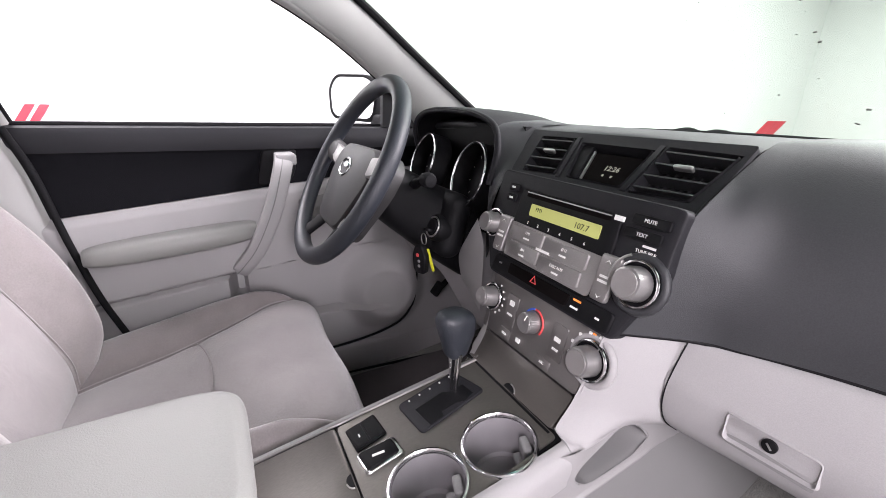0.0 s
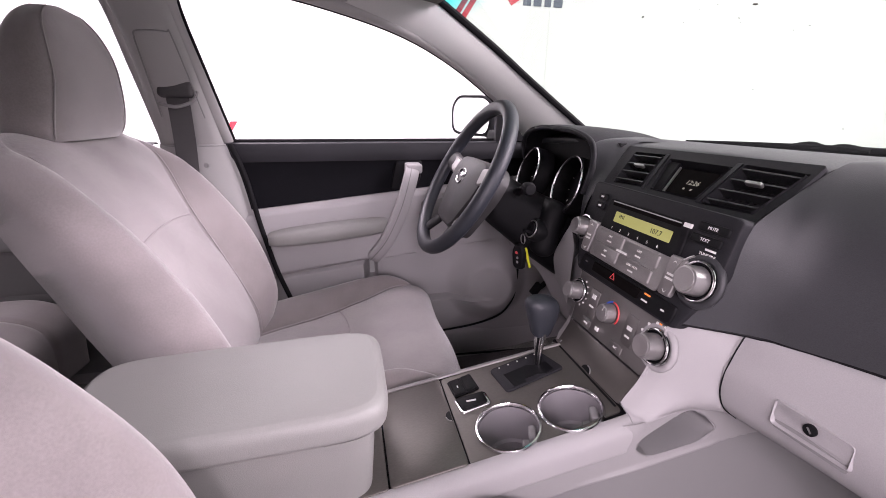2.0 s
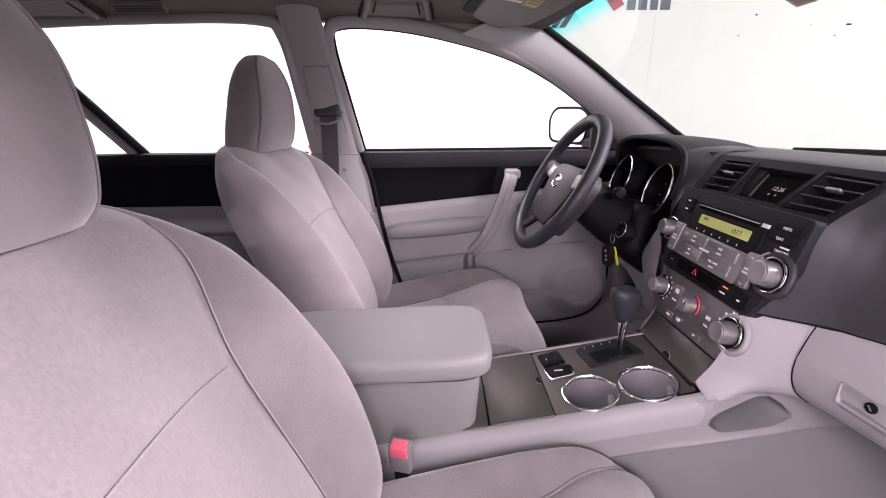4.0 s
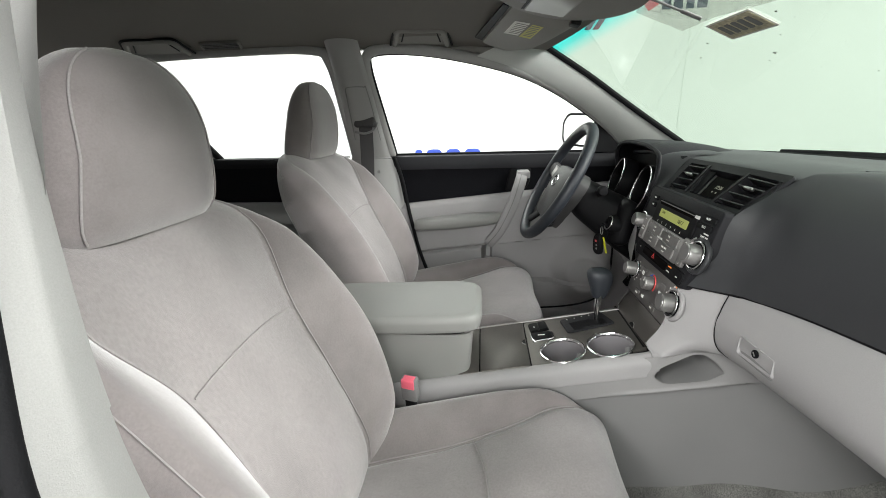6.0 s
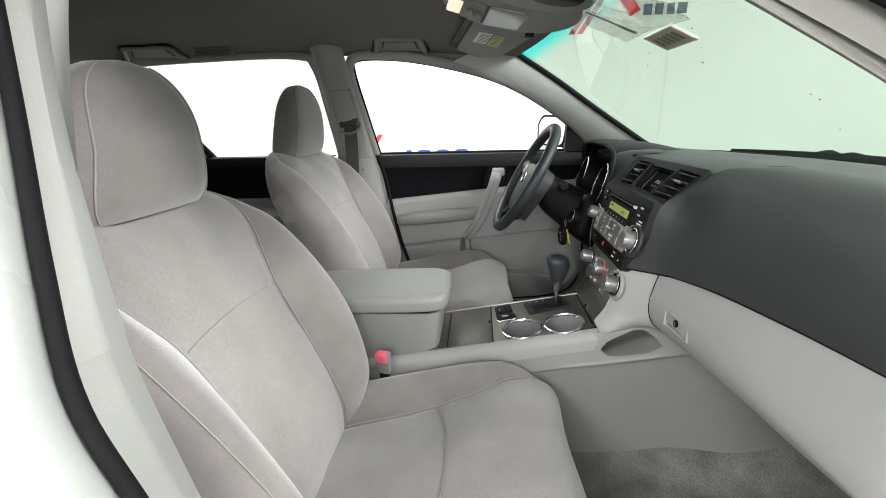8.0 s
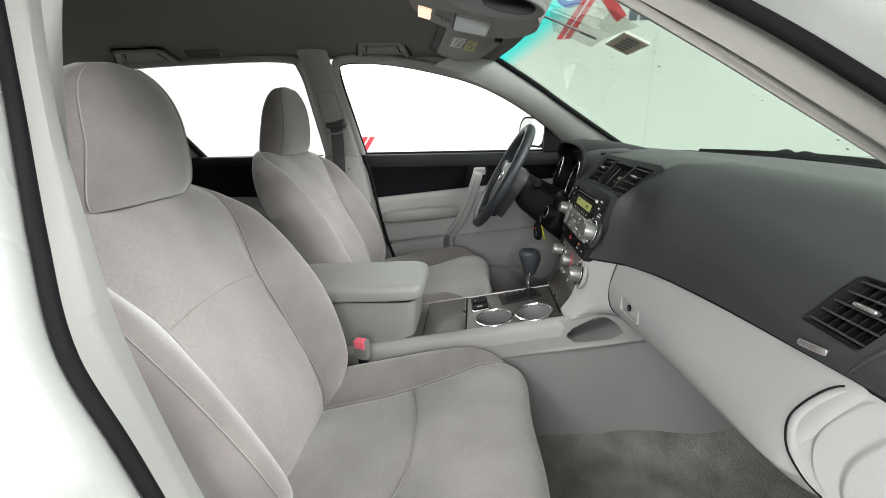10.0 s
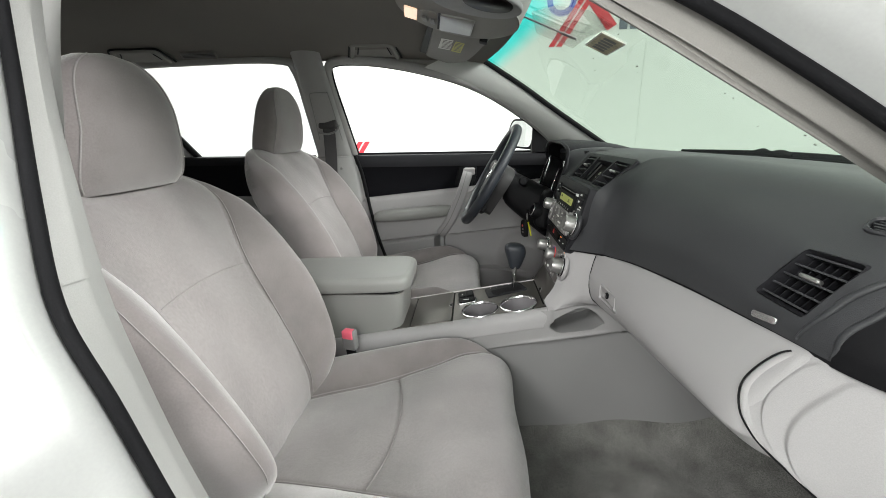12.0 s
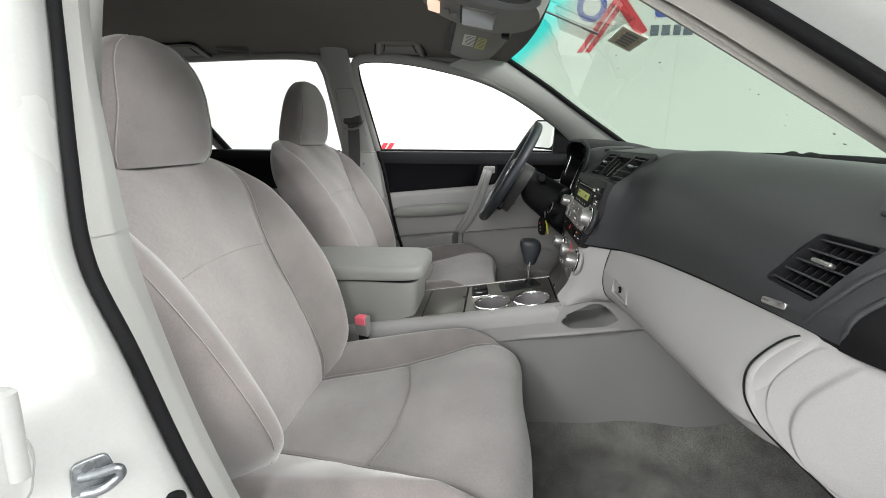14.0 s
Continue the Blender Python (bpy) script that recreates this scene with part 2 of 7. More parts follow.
def smooth_grid(ctrl, nu, nv):
    """A fine grid of points through a coarse grid of control points."""
    rows = catmull(ctrl, nu)
    return np.swapaxes(catmull(np.swapaxes(rows, 0, 1), nv), 0, 1)


def grid(points, thick=0.0, ring=False, bm=None):
    """A sheet of quads through a grid of points; thick: its depth behind the face; ring: rows are closed loops."""
    bm = bm or bmesh.new()
    p = np.asarray(points, float)
    n, m = p.shape[:2]
    layers = [p]
    if thick:
        du, dv = np.gradient(p, axis=0), np.gradient(p, axis=1)
        nor = np.cross(du, dv)
        nor /= np.maximum(np.linalg.norm(nor, axis=2, keepdims=True), 1e-9)
        layers.append(p - nor * thick)
    v = [[[bm.verts.new(q) for q in row] for row in layer] for layer in layers]
    wide = m if ring else m - 1
    for layer in v:
        for i in range(n - 1):
            for j in range(wide):
                k = (j + 1) % m
                bm.faces.new((layer[i][j], layer[i + 1][j], layer[i + 1][k], layer[i][k]))
    if thick:
        a, b = v
        for i in range(n - 1):
            if not ring:
                for j in (0, m - 1):
                    bm.faces.new((a[i][j], a[i + 1][j], b[i + 1][j], b[i][j]))
        for j in range(wide):
            k = (j + 1) % m
            for i in (0, n - 1):
                bm.faces.new((a[i][j], a[i][k], b[i][k], b[i][j]))
    return bm


def loft(loops, caps=True, bm=None):
    """A closed body through loops of equal length."""
    bm = bm or bmesh.new()
    v = [[bm.verts.new(q) for q in loop] for loop in loops]
    m = len(v[0])
    for a, b in zip(v, v[1:]):
        for j in range(m):
            bm.faces.new((a[j], b[j], b[(j + 1) % m], a[(j + 1) % m]))
    if caps:
        bm.faces.new(v[0])
        bm.faces.new(v[-1])
    return bm


def frame_of(place, across, up):
    """A matrix whose x runs across, y up the face, and z out of it."""
    x = Vector(across).normalized()
    z = x.cross(Vector(up)).normalized()
    y = z.cross(x)
    return Matrix.Translation(place) @ Matrix((x, y, z)).transposed().to_4x4()


def block(m, sx, sy, sz, r=0.004, seg=3, bm=None, at=(0, 0, 0)):
    """A box with rounded edges, its base's middle at the frame m, rising along z."""
    out = bmesh.new()
    bmesh.ops.create_cube(out, size=1)
    for v in out.verts:
        v.co = (v.co.x * sx + at[0], v.co.y * sy + at[1], (v.co.z + 0.5) * sz + at[2])
    if r:
        bmesh.ops.bevel(out, geom=out.edges[:], offset=min(r, 0.49 * min(sx, sy, sz)), segments=seg, profile=0.5, affect="EDGES")
    out.transform(m)
    return join(out, bm)


def join(a, bm):
    if bm is None:
        return a
    me = bpy.data.meshes.new("joined")
    a.to_mesh(me)
    a.free()
    bm.from_mesh(me)
    bpy.data.meshes.remove(me)
    return bm


def rounded(corners, r, n=6):
    """A polygon with rounded corners."""
    out = []
    k = len(corners)
    for i in range(k):
        a, b, c = (np.asarray(corners[(i + d) % k], float) for d in (-1, 0, 1))
        u, w = (a - b), (c - b)
        lu, lw = np.linalg.norm(u), np.linalg.norm(w)
        d = min(r, 0.45 * lu, 0.45 * lw)
        p, q = b + u / lu * d, b + w / lw * d
        for s in np.linspace(0, 1, n):
            out.append(tuple((1 - s) ** 2 * p + 2 * s * (1 - s) * b + s ** 2 * q))
    return out


def prism(poly, m, h, bevel=0.0, bm=None, low=0.0):
    """A polygon of the frame m raised from low to h, its upper rim eased."""
    p = np.asarray(poly, float)[:, :2]
    centre = p.mean(0)
    size = np.abs(p - centre).max()
    loops = [np.c_[p, np.full(len(p), low)]]
    if bevel:
        loops.append(np.c_[p, np.full(len(p), h - bevel)])
        for s in (0.3, 1.0):
            loops.append(np.c_[centre + (p - centre) * (1 - s * bevel / size), np.full(len(p), h - bevel * (1 - s) ** 2)])
    else:
        loops.append(np.c_[p, np.full(len(p), h)])
    out = loft(loops)
    out.transform(m)
    return join(out, bm)


def rim(poly, m, width, h, low=0.0, bm=None):
    """A raised rim along a polygon: the polygon outside, width inwards."""
    p = np.asarray(poly, float)[:, :2]
    c = p.mean(0)
    half = np.abs(p - c).max(0)
    q = c + (p - c) * (1 - width / half)
    mid = (p + q) / 2
    z = lambda a, b: np.c_[a, np.full(len(a), b)]
    loops = [z(p, low), z(p, low + (h - low) * 0.7), z(mid, h), z(q, low + (h - low) * 0.7), z(q, low)]
    out = loft(loops, caps=False)
    out.transform(m)
    return join(out, bm)


def lathe(profile, m, n=40, bm=None, ridges=0, deep=0.0, caps=True):
    """A turned body: (radius, height) pairs about the frame's z."""
    loops = []
    for r, h in profile:
        a = np.linspace(0, 2 * math.pi, n, endpoint=False)
        rr = r - (deep * (0.5 + 0.5 * np.cos(a * ridges)) if ridges and r > 0.5 * max(q for q, _ in profile) else 0)
        loops.append(np.c_[rr * np.cos(a), rr * np.sin(a), np.full(n, h)])
    out = loft(loops, caps)
    out.transform(m)
    return join(out, bm)


def tube(path, r, n=10, closed=False, flat=1.0, up=(0, 0, 1), bm=None, taper=None):
    """A round bar along a path; flat: its height over its width."""
    p = np.asarray(path, float)
    k = len(p)
    if closed:
        tan = np.roll(p, -1, 0) - np.roll(p, 1, 0)
    else:
        tan = np.gradient(p, axis=0)
    tan /= np.maximum(np.linalg.norm(tan, axis=1, keepdims=True), 1e-9)
    side = np.cross(tan, up)
    side /= np.maximum(np.linalg.norm(side, axis=1, keepdims=True), 1e-9)
    top = np.cross(side, tan)
    a = np.linspace(0, 2 * math.pi, n, endpoint=False)
    rad = np.full(k, r) if taper is None else np.asarray(taper) * r
    loops = [p[i] + rad[i] * (np.cos(a)[:, None] * side[i] + flat * np.sin(a)[:, None] * top[i]) for i in range(k)]
    if closed:
        loops.append(loops[0])
        out = loft(loops, caps=False)
        bmesh.ops.remove_doubles(out, verts=out.verts, dist=1e-6)
    else:
        out = loft(loops)
    return join(out, bm)


def strap(path, w, d, out, bm=None):
    """A flat bar with eased edges along a path; w across it, d along out."""
    p = np.asarray(path, float)
    tan = np.gradient(p, axis=0)
    tan /= np.linalg.norm(tan, axis=1, keepdims=True)
    o = np.asarray(out, float)
    sec = rounded(rect(1, 1), 0.3, 4)
    loops = []
    for q, t in zip(p, tan):
        sidev = np.cross(t, o)
        sidev /= np.linalg.norm(sidev)
        loops.append([q + sidev * w * a + o * d * b for a, b in sec])
    return join(loft(loops), bm)


def lettering(name, words, size, m, material, parent, depth=0.0003):
    """Raised print of real words in the built-in font, centred on the frame m."""
    cu = bpy.data.curves.new(name, "FONT")
    cu.body, cu.size, cu.extrude, cu.align_x, cu.align_y, cu.resolution_u = words, size, depth, "CENTER", "CENTER", 2
    ob = new(name, cu)
    me = bpy.data.meshes.new_from_object(ob.evaluated_get(bpy.context.evaluated_depsgraph_get()))
    bpy.data.objects.remove(ob)
    bpy.data.curves.remove(cu)
    bm = bmesh.new()
    bm.from_mesh(me)
    bpy.data.meshes.remove(me)
    bm.transform(m)
    return part(name, bm, material, parent, flat=True)


def at(m, u, v, w=0.0, turn=0.0):
    """The frame m moved by u, v, w within itself."""
    return m @ pose(u, v, w, 0, 0, turn)


def rect(w, h, cx=0.0, cy=0.0):
    return [(cx - w / 2, cy - h / 2), (cx + w / 2, cy - h / 2), (cx + w / 2, cy + h / 2), (cx - w / 2, cy + h / 2)]


def ease(x, a, b):
    t = np.clip((np.asarray(x, float) - a) / (b - a), 0, 1)
    return t * t * (3 - 2 * t)

# ---- booth ----
def slab(x0, x1, y0, y1, z0, z1):
    return block(Matrix.Translation(((x0 + x1) / 2, (y0 + y1) / 2, z0)), x1 - x0, y1 - y0, z1 - z0, 0)


WALL_X, WALL_Y = -3.2, 8.2
setting("floor", slab(-3.4, 4.4, -5.2, 8.4, -0.1, 0.0), BOOTHFLOOR, "smooth pale grey booth floor under the car", "floor")
setting("wall_west", slab(WALL_X - 0.15, WALL_X, -5.2, 8.4, 0, 3.5), BOOTHWALL, "bright white booth wall with painted marks", "wall")
setting("wall_east", slab(4.2, 4.35, -5.2, 8.4, 0, 3.5), BOOTHWALL, "bright white plain booth wall", "wall")
setting("wall_north", slab(WALL_X, 4.2, WALL_Y, WALL_Y + 0.15, 0, 3.5), BOOTHWALL, "bright white booth wall ahead of the car", "wall")
setting("wall_south", slab(WALL_X, 4.2, -5.15, -5.0, 0, 3.5), BOOTHWALL, "bright white booth wall behind the car", "wall")
setting("ceiling", slab(WALL_X, 4.2, -5.0, WALL_Y, 3.45, 3.6), BOOTHWALL, "white booth ceiling with flat light panels", "ceiling")

west = frame_of((WALL_X + 0.002, 0, 0), (0, 1, 0), (0, 0, 1))


def wall_sign(y, z):
    """Red slashes, a red arrowhead and blue rounded shapes of a painted mark."""
    sign = thing("wall_sign", (WALL_X, y, z), "red and blue painted sign on the white wall", "sign", "signs on the wall")
    for d in (0.0, 0.07):
        part("red_bar", prism([(y + d, z), (y + d + 0.05, z), (y + d + 0.36, z + 0.47), (y + d + 0.31, z + 0.47)], west, 0.004), RED, sign, flat=True)
    part("red_wedge", prism([(y + 0.52, z + 0.12), (y + 0.60, z + 0.17), (y + 0.36, z + 0.47), (y + 0.24, z + 0.47)], west, 0.006), RED, sign, flat=True)
    ring = [(y + 0.10 + 0.13 * math.cos(a), z + 0.38 + 0.13 * math.sin(a)) for a in np.linspace(0, 2 * math.pi, 36, endpoint=False)]
    part("blue_ring", rim(ring, west, 0.05, 0.005), BLUE, sign, flat=True)
    for k, wide in enumerate((0.07, 0.07, 0.06, 0.08)):
        part("dark_bar", prism(rect(wide, 0.085, y + 0.66 + k * 0.095, z + 0.17), west, 0.004), INK, sign, flat=True)
    for k in range(3):
        part("blue_bar", prism(rounded(rect(0.15, 0.17, y + 0.72 + k * 0.19, z + 0.36), 0.05), west, 0.004), BLUE, sign, flat=True)


def low_sign(y, z):
    sign = thing("wall_sign", (WALL_X, y, z), "red slashes and blue rounded shapes low on the wall", "sign", "signs on the wall")
    for d in (-0.055, 0.015):
        part("red_bar", prism([(y + d - 0.29, z - 0.4), (y + d - 0.24, z - 0.4), (y + d + 0.060, z + 0.04), (y + d + 0.010, z + 0.04)], west, 0.004), RED, sign, flat=True)
    part("red_wedge", prism([(y - 0.33, z - 0.08), (y - 0.23, z - 0.08), (y - 0.05, z - 0.4), (y - 0.15, z - 0.4)], west, 0.006), RED, sign, flat=True)
    for a, b in ((0.29, 0.36), (0.40, 0.55), (0.59, 0.73), (0.77, 0.92)):
        part("blue_bar", prism(rounded(rect(b - a, 0.26, y + (a + b) / 2, z - 0.245), 0.05), west, 0.004), BLUE, sign, flat=True)


wall_sign(0.50, 1.86)
low_sign(-1.31, 1.0)
far_sign = thing("wall_sign", (WALL_X, 7.0, 0.9), "red double slash painted far along the white wall", "sign", "signs on the wall")
for d in (0.0, 0.29):
    part("red_bar", prism([(6.20 + d, 0.25), (6.42 + d, 0.25), (7.60 + d, 1.02), (7.31 + d, 1.02)], west, 0.004), RED, far_sign, flat=True)
setting("trim", slab(WALL_X, WALL_X + 0.003, 1.372, 1.384, 0, 3.45), JOINT, "thin grey joint between two wall panels", "wall joint")

# ---- car shell ----
BELT_Z, LEAN_IN = 1.034, 0.45


def side(y, z, out=0.0, hand=-1):
    """A point of the cabin's side at the height z: upright to the belt line, leaning in above it."""
    x = 0.70 - LEAN_IN * max(0.0, z - BELT_Z) + out
    return (hand * x, y, z)


W_EDGE = [(0.56, -0.175, 1.373), (0.585, -0.027, 1.283), (0.60, 0.076, 1.214), (0.617, 0.185, 1.143), (0.65, 0.365, 1.030)]
car = thing("car_body", (0, -0.6, 0.25), "white car body with grey cabin linings, passenger door open", "car")
car["kind"] = "structure"

# windshield, its black edge and the things on it
ws = []
for t in np.linspace(0, 1, 7):
    s = np.array(catmull(W_EDGE, 7)[int(round(t * 6))])
    mid = np.array((0, -0.095 + 0.715 * t, 1.394 - 0.364 * t + 0.012 * math.sin(math.pi * t)))
    ws.append([np.array((x * s[0], s[1] + (mid[1] - s[1]) * (1 - abs(x) ** 2.3), s[2] + (mid[2] - s[2]) * (1 - abs(x) ** 2.3))) for x in np.linspace(-1, 1, 13)])
WS = smooth_grid(ws, 40, 60)


pane = part("windshield", grid(WS), WINDSHIELD, None)
tagged(pane, "green-tinted windshield with a turquoise shade band", "window", kind="structure")
pane.visible_shadow = False
for hand in (-1, 1):
    part("windshield_edge", tube([(hand * (x - 0.004), y, z - 0.004) for x, y, z in catmull(W_EDGE, 30)], 0.009, 8), RUBBER, car, "black windshield edge seal")
part("windshield_edge", tube([p + (0, -0.01, 0.003) for p in WS[-1]], 0.007, 8), RUBBER, car, "black windshield base seal")
part("header_edge", tube([p + (0, -0.005, 0.006) for p in WS[0]], 0.010, 8), LINERTRIM, car)

# headliner
liner = [[tuple(np.array(p) + (0, 0.004, -0.004)) for p in catmull(WS[0], 7)]]
for y, zs, zc in ((-0.36, 1.386, 1.425), (-0.62, 1.395, 1.45), (-1.2, 1.398, 1.465), (-2.0, 1.385, 1.45), (-2.6, 1.34, 1.40)):
    half = 0.585 if y > -2.5 else 0.5
    liner.append([(x * half, y, zs + (zc - zs) * (1 - abs(x) ** 2.2)) for x in (-1, -0.85, -0.5, 0, 0.5, 0.85, 1)])
tagged(part("headliner", grid(smooth_grid(liner, 60, 50), 0.012), LINER, None), "grey-brown cloth headliner under the car roof", "ceiling", kind="structure")
roof = [[(p[0] * 1.12, p[1] + 0.02, p[2] + 0.055) for p in row] for row in liner]
part("roof", grid(smooth_grid(roof, 40, 30), 0.004), PAINT, car, "white painted roof panel")

# front pillars: left lining runs to the closed door, right one to the open door's seal
A_LEFT = [(-0.567, -0.40, 1.345), (-0.588, -0.235, 1.288), (-0.613, -0.115, 1.230), (-0.645, -0.008, 1.162), (-0.672, 0.075, 1.098), (-0.70, 0.13, 1.03)]
DOOR_EDGE = [(-0.52, 1.402), (-0.40, 1.392), (-0.27, 1.360), (-0.13, 1.303), (-0.01, 1.236), (0.08, 1.173), (0.162, 1.108), (0.235, 1.04)]
A_RIGHT = [(0.70 - LEAN_IN * (z - BELT_Z), y, z) for y, z in DOOR_EDGE]


def pillar(w, d, steps, bulge):
    """A lining between the windshield edge and the door's edge, crowned and with a soft crease."""
    a, b = catmull(w, 40), catmull(d, 40)
    rows = []
    for p, q in zip(a, b):
        inward = np.array((-np.sign(p[0]), -0.35, -0.25))
        inward = inward / np.linalg.norm(inward)
        rows.append([p + (q - p) * s + inward * bulge * math.sin(math.pi * s) ** 0.6 for s in np.linspace(0, 1, steps)])
    return np.array(rows)


wl = [(-x, y, z) for x, y, z in W_EDGE]
# left lining takes the lighter copy, so it looks brightly lit
part("pillar_lining", grid(pillar([(-0.55, -0.26, 1.40)] + wl, A_LEFT, 14, 0.016), 0.0), LITTRIM, car, "front pillar lining, coloured pale for the light on it")
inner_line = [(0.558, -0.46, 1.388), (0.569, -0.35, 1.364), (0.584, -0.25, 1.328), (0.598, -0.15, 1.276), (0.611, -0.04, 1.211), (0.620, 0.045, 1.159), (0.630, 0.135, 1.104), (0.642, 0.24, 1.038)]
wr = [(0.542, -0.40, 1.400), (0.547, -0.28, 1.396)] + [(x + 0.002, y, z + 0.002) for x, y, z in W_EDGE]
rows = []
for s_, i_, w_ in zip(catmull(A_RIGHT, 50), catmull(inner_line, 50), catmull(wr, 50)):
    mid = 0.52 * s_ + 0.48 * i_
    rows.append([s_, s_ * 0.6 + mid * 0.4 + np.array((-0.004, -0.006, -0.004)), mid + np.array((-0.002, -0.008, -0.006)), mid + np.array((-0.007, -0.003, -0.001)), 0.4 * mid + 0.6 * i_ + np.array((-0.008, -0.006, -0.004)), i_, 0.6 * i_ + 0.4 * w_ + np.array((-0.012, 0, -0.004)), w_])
# right lining takes the darker roof trim colour to paint in shade
part("pillar_lining", grid(smooth_grid(rows, 50, 42)), LINERTRIM, car, "front pillar lining, coloured dark for the shade on it")

# roof rails between the headliner and the doors
for hand in (-1, 1):
    top = [(hand * 0.575, y, z) for y, z in ((-0.16, 1.366), (-0.35, 1.384), (-0.6, 1.393), (-1.2, 1.397), (-2.0, 1.383), (-2.6, 1.335))]
    low = [side(y, z, 0.030, hand) for y, z in ((-0.24, 1.305), (-0.42, 1.360), (-0.62, 1.378), (-1.2, 1.385), (-2.0, 1.365), (-2.6, 1.30))]
    rail = np.array([[np.array(p) + (np.array(q) - p) * s + np.array((-hand, 0, -0.3)) * 0.012 * math.sin(math.pi * s) for s in np.linspace(0, 1, 6)]
                     for p, q in zip(catmull(top, 50), catmull(low, 50))])
    part("roof_rail_lining", grid(rail), LINERTRIM, car, "grey roof rail lining")

# centre pillars
for hand in (-1, 1):
    up = [((-0.756, -0.862), 1.425), ((-0.735, -0.848), 1.25), ((-0.722, -0.850), 1.13), ((-0.708, -0.855), 1.027)]
    if hand == 1:
        up = [((-0.70, -0.90), 1.420), ((-0.680, -0.895), 1.25), ((-0.655, -0.89), 1.13), ((-0.640, -0.885), 1.027)]
    rows = [[side(y0 + (y1 - y0) * s, z, -0.028 - 0.022 * math.sin(math.pi * s) ** 0.5, hand) for s in np.linspace(0, 1, 12)] for (y0, y1), z in up]
    part("pillar_upper_lining", grid(smooth_grid(rows, 20, 24), 0.0), TRIM, car, "pale grey centre pillar lining, upper half")
    low = [((-0.706, -0.858), 1.034), ((-0.680, -0.860), 0.95), ((-0.655, -0.88), 0.80), ((-0.62, -0.87), 0.65), ((-0.56, -0.86), 0.50), ((-0.46, -0.86), 0.385)]
    if hand == 1:
        low = [((-0.637, -0.885), 1.034), ((-0.632, -0.885), 0.95), ((-0.605, -0.88), 0.80), ((-0.56, -0.87), 0.65), ((-0.50, -0.86), 0.50), ((-0.42, -0.86), 0.385)]
    rows = [[side(y0 + (y1 - y0) * s, z, -0.030 - 0.028 * math.sin(math.pi * s) ** 0.5, hand) for s in np.linspace(0, 1, 12)] for (y0, y1), z in low]
    part("pillar_lower_lining", grid(smooth_grid(rows, 30, 24), 0.0), TRIM, car, "pale grey centre pillar lining, lower half")

part("door_seal", tube(catmull([side(y + 0.008, z, -0.046, -1) for y, z in ((-0.700, 1.034), (-0.674, 0.95), (-0.649, 0.80), (-0.614, 0.65), (-0.554, 0.50), (-0.455, 0.385))], 40), 0.0065, 10), RUBBER, car, "black rubber seal between pillar and door")
slider = [(-0.548, -0.815, 1.255), (-0.540, -0.806, 1.268), (-0.539, -0.752, 1.268), (-0.545, -0.742, 1.255), (-0.619, -0.726, 1.097)]
part("belt_slider_edge", tube(catmull(slider, 40) + (0.012, 0, 0), 0.0016, 6), SIDE, car, "thin edge of the belt height slider")
part("belt_slider_edge", tube(catmull([slider[0], (-0.582, -0.816, 1.18), (-0.617, -0.817, 1.10)], 20) + (0.012, 0, 0), 0.0016, 6), SIDE, car)
part("pillar_joint", tube([(-0.648 + 0.004 * math.sin(3.1 * k / 8), -0.850 + 0.150 * k / 8, 1.030) for k in range(9)], 0.0012, 6), SIDE, car)

# the open doorway: lining edge, black seal and white jamb
JAMB = [(0.595, -0.721, 1.40), (0.623, -0.700, 1.30), (0.654, -0.680, 1.18), (0.709, -0.635, 1.06), (0.742, -0.603, 0.97), (0.756, -0.559, 0.88), (0.762, -0.515, 0.75), (0.768, -0.452, 0.60), (0.774, -0.393, 0.45)]
j = catmull(JAMB, 60)
EDGE = [(0.538, -0.709, 1.40), (0.568, -0.698, 1.30), (0.606, -0.677, 1.18), (0.653, -0.631, 1.06), (0.671, -0.608, 0.97), (0.678, -0.585, 0.88), (0.694, -0.536, 0.75), (0.712, -0.463, 0.60), (0.715, -0.392, 0.45)]
inner = catmull(EDGE, 60)


def doorway_strip(rows, back=0.0):
    """Two facets that meet in a soft crease between the seat's side and the seal."""
    out = []
    for p, q in rows:
        out.append([p + (q - p) * s + np.array((0.25, 1, 0)) * (0.012 * min(s / 0.42, (1 - s) / 0.58) ** 0.8 - back) for s in np.linspace(0, 1, 15)])
    return grid(np.array(out))


pairs = list(zip(inner, j))
cut_at = int(np.argmin(np.abs(inner[:, 2] - 0.985)))
part("pillar_edge_lining", doorway_strip(pairs[:cut_at + 1]), TRIM, car, "pale grey doorway edge lining")
part("pillar_edge_lining", doorway_strip(pairs[cut_at:], 0.0025), TRIM, car, "pale grey doorway edge lining")
part("door_seal", tube(j + (0.0, 0.011, 0), 0.0066, 12), RUBBER, car, "black rubber door seal")
part("door_seal", tube(catmull([(x + 0.010, y - 0.002, z + 0.002) for x, y, z in A_RIGHT], 50), 0.0070, 12), RUBBER, car, "black rubber door seal")
top_run = [A_RIGHT[0], (0.545, -0.60, 1.412), (0.570, -0.68, 1.412), JAMB[0]]
part("door_seal", tube(catmull([(x + 0.008, y + 0.002, z) for x, y, z in top_run], 20), 0.0105, 12), RUBBER, car, "black rubber door seal")
jamb = np.array([[p + np.array(d) for d in ((0.002, 0.002, 0), (0.024, 0.006, 0), (0.052, -0.004, 0), (0.085, -0.022, 0), (0.120, -0.045, 0), (0.150, -0.085, 0), (0.17, -0.14, 0))] for p in j])
part("door_jamb", grid(smooth_grid(jamb, 60, 20), 0.0), PAINT, car, "white painted door jamb")
ap = catmull(A_RIGHT, 40)
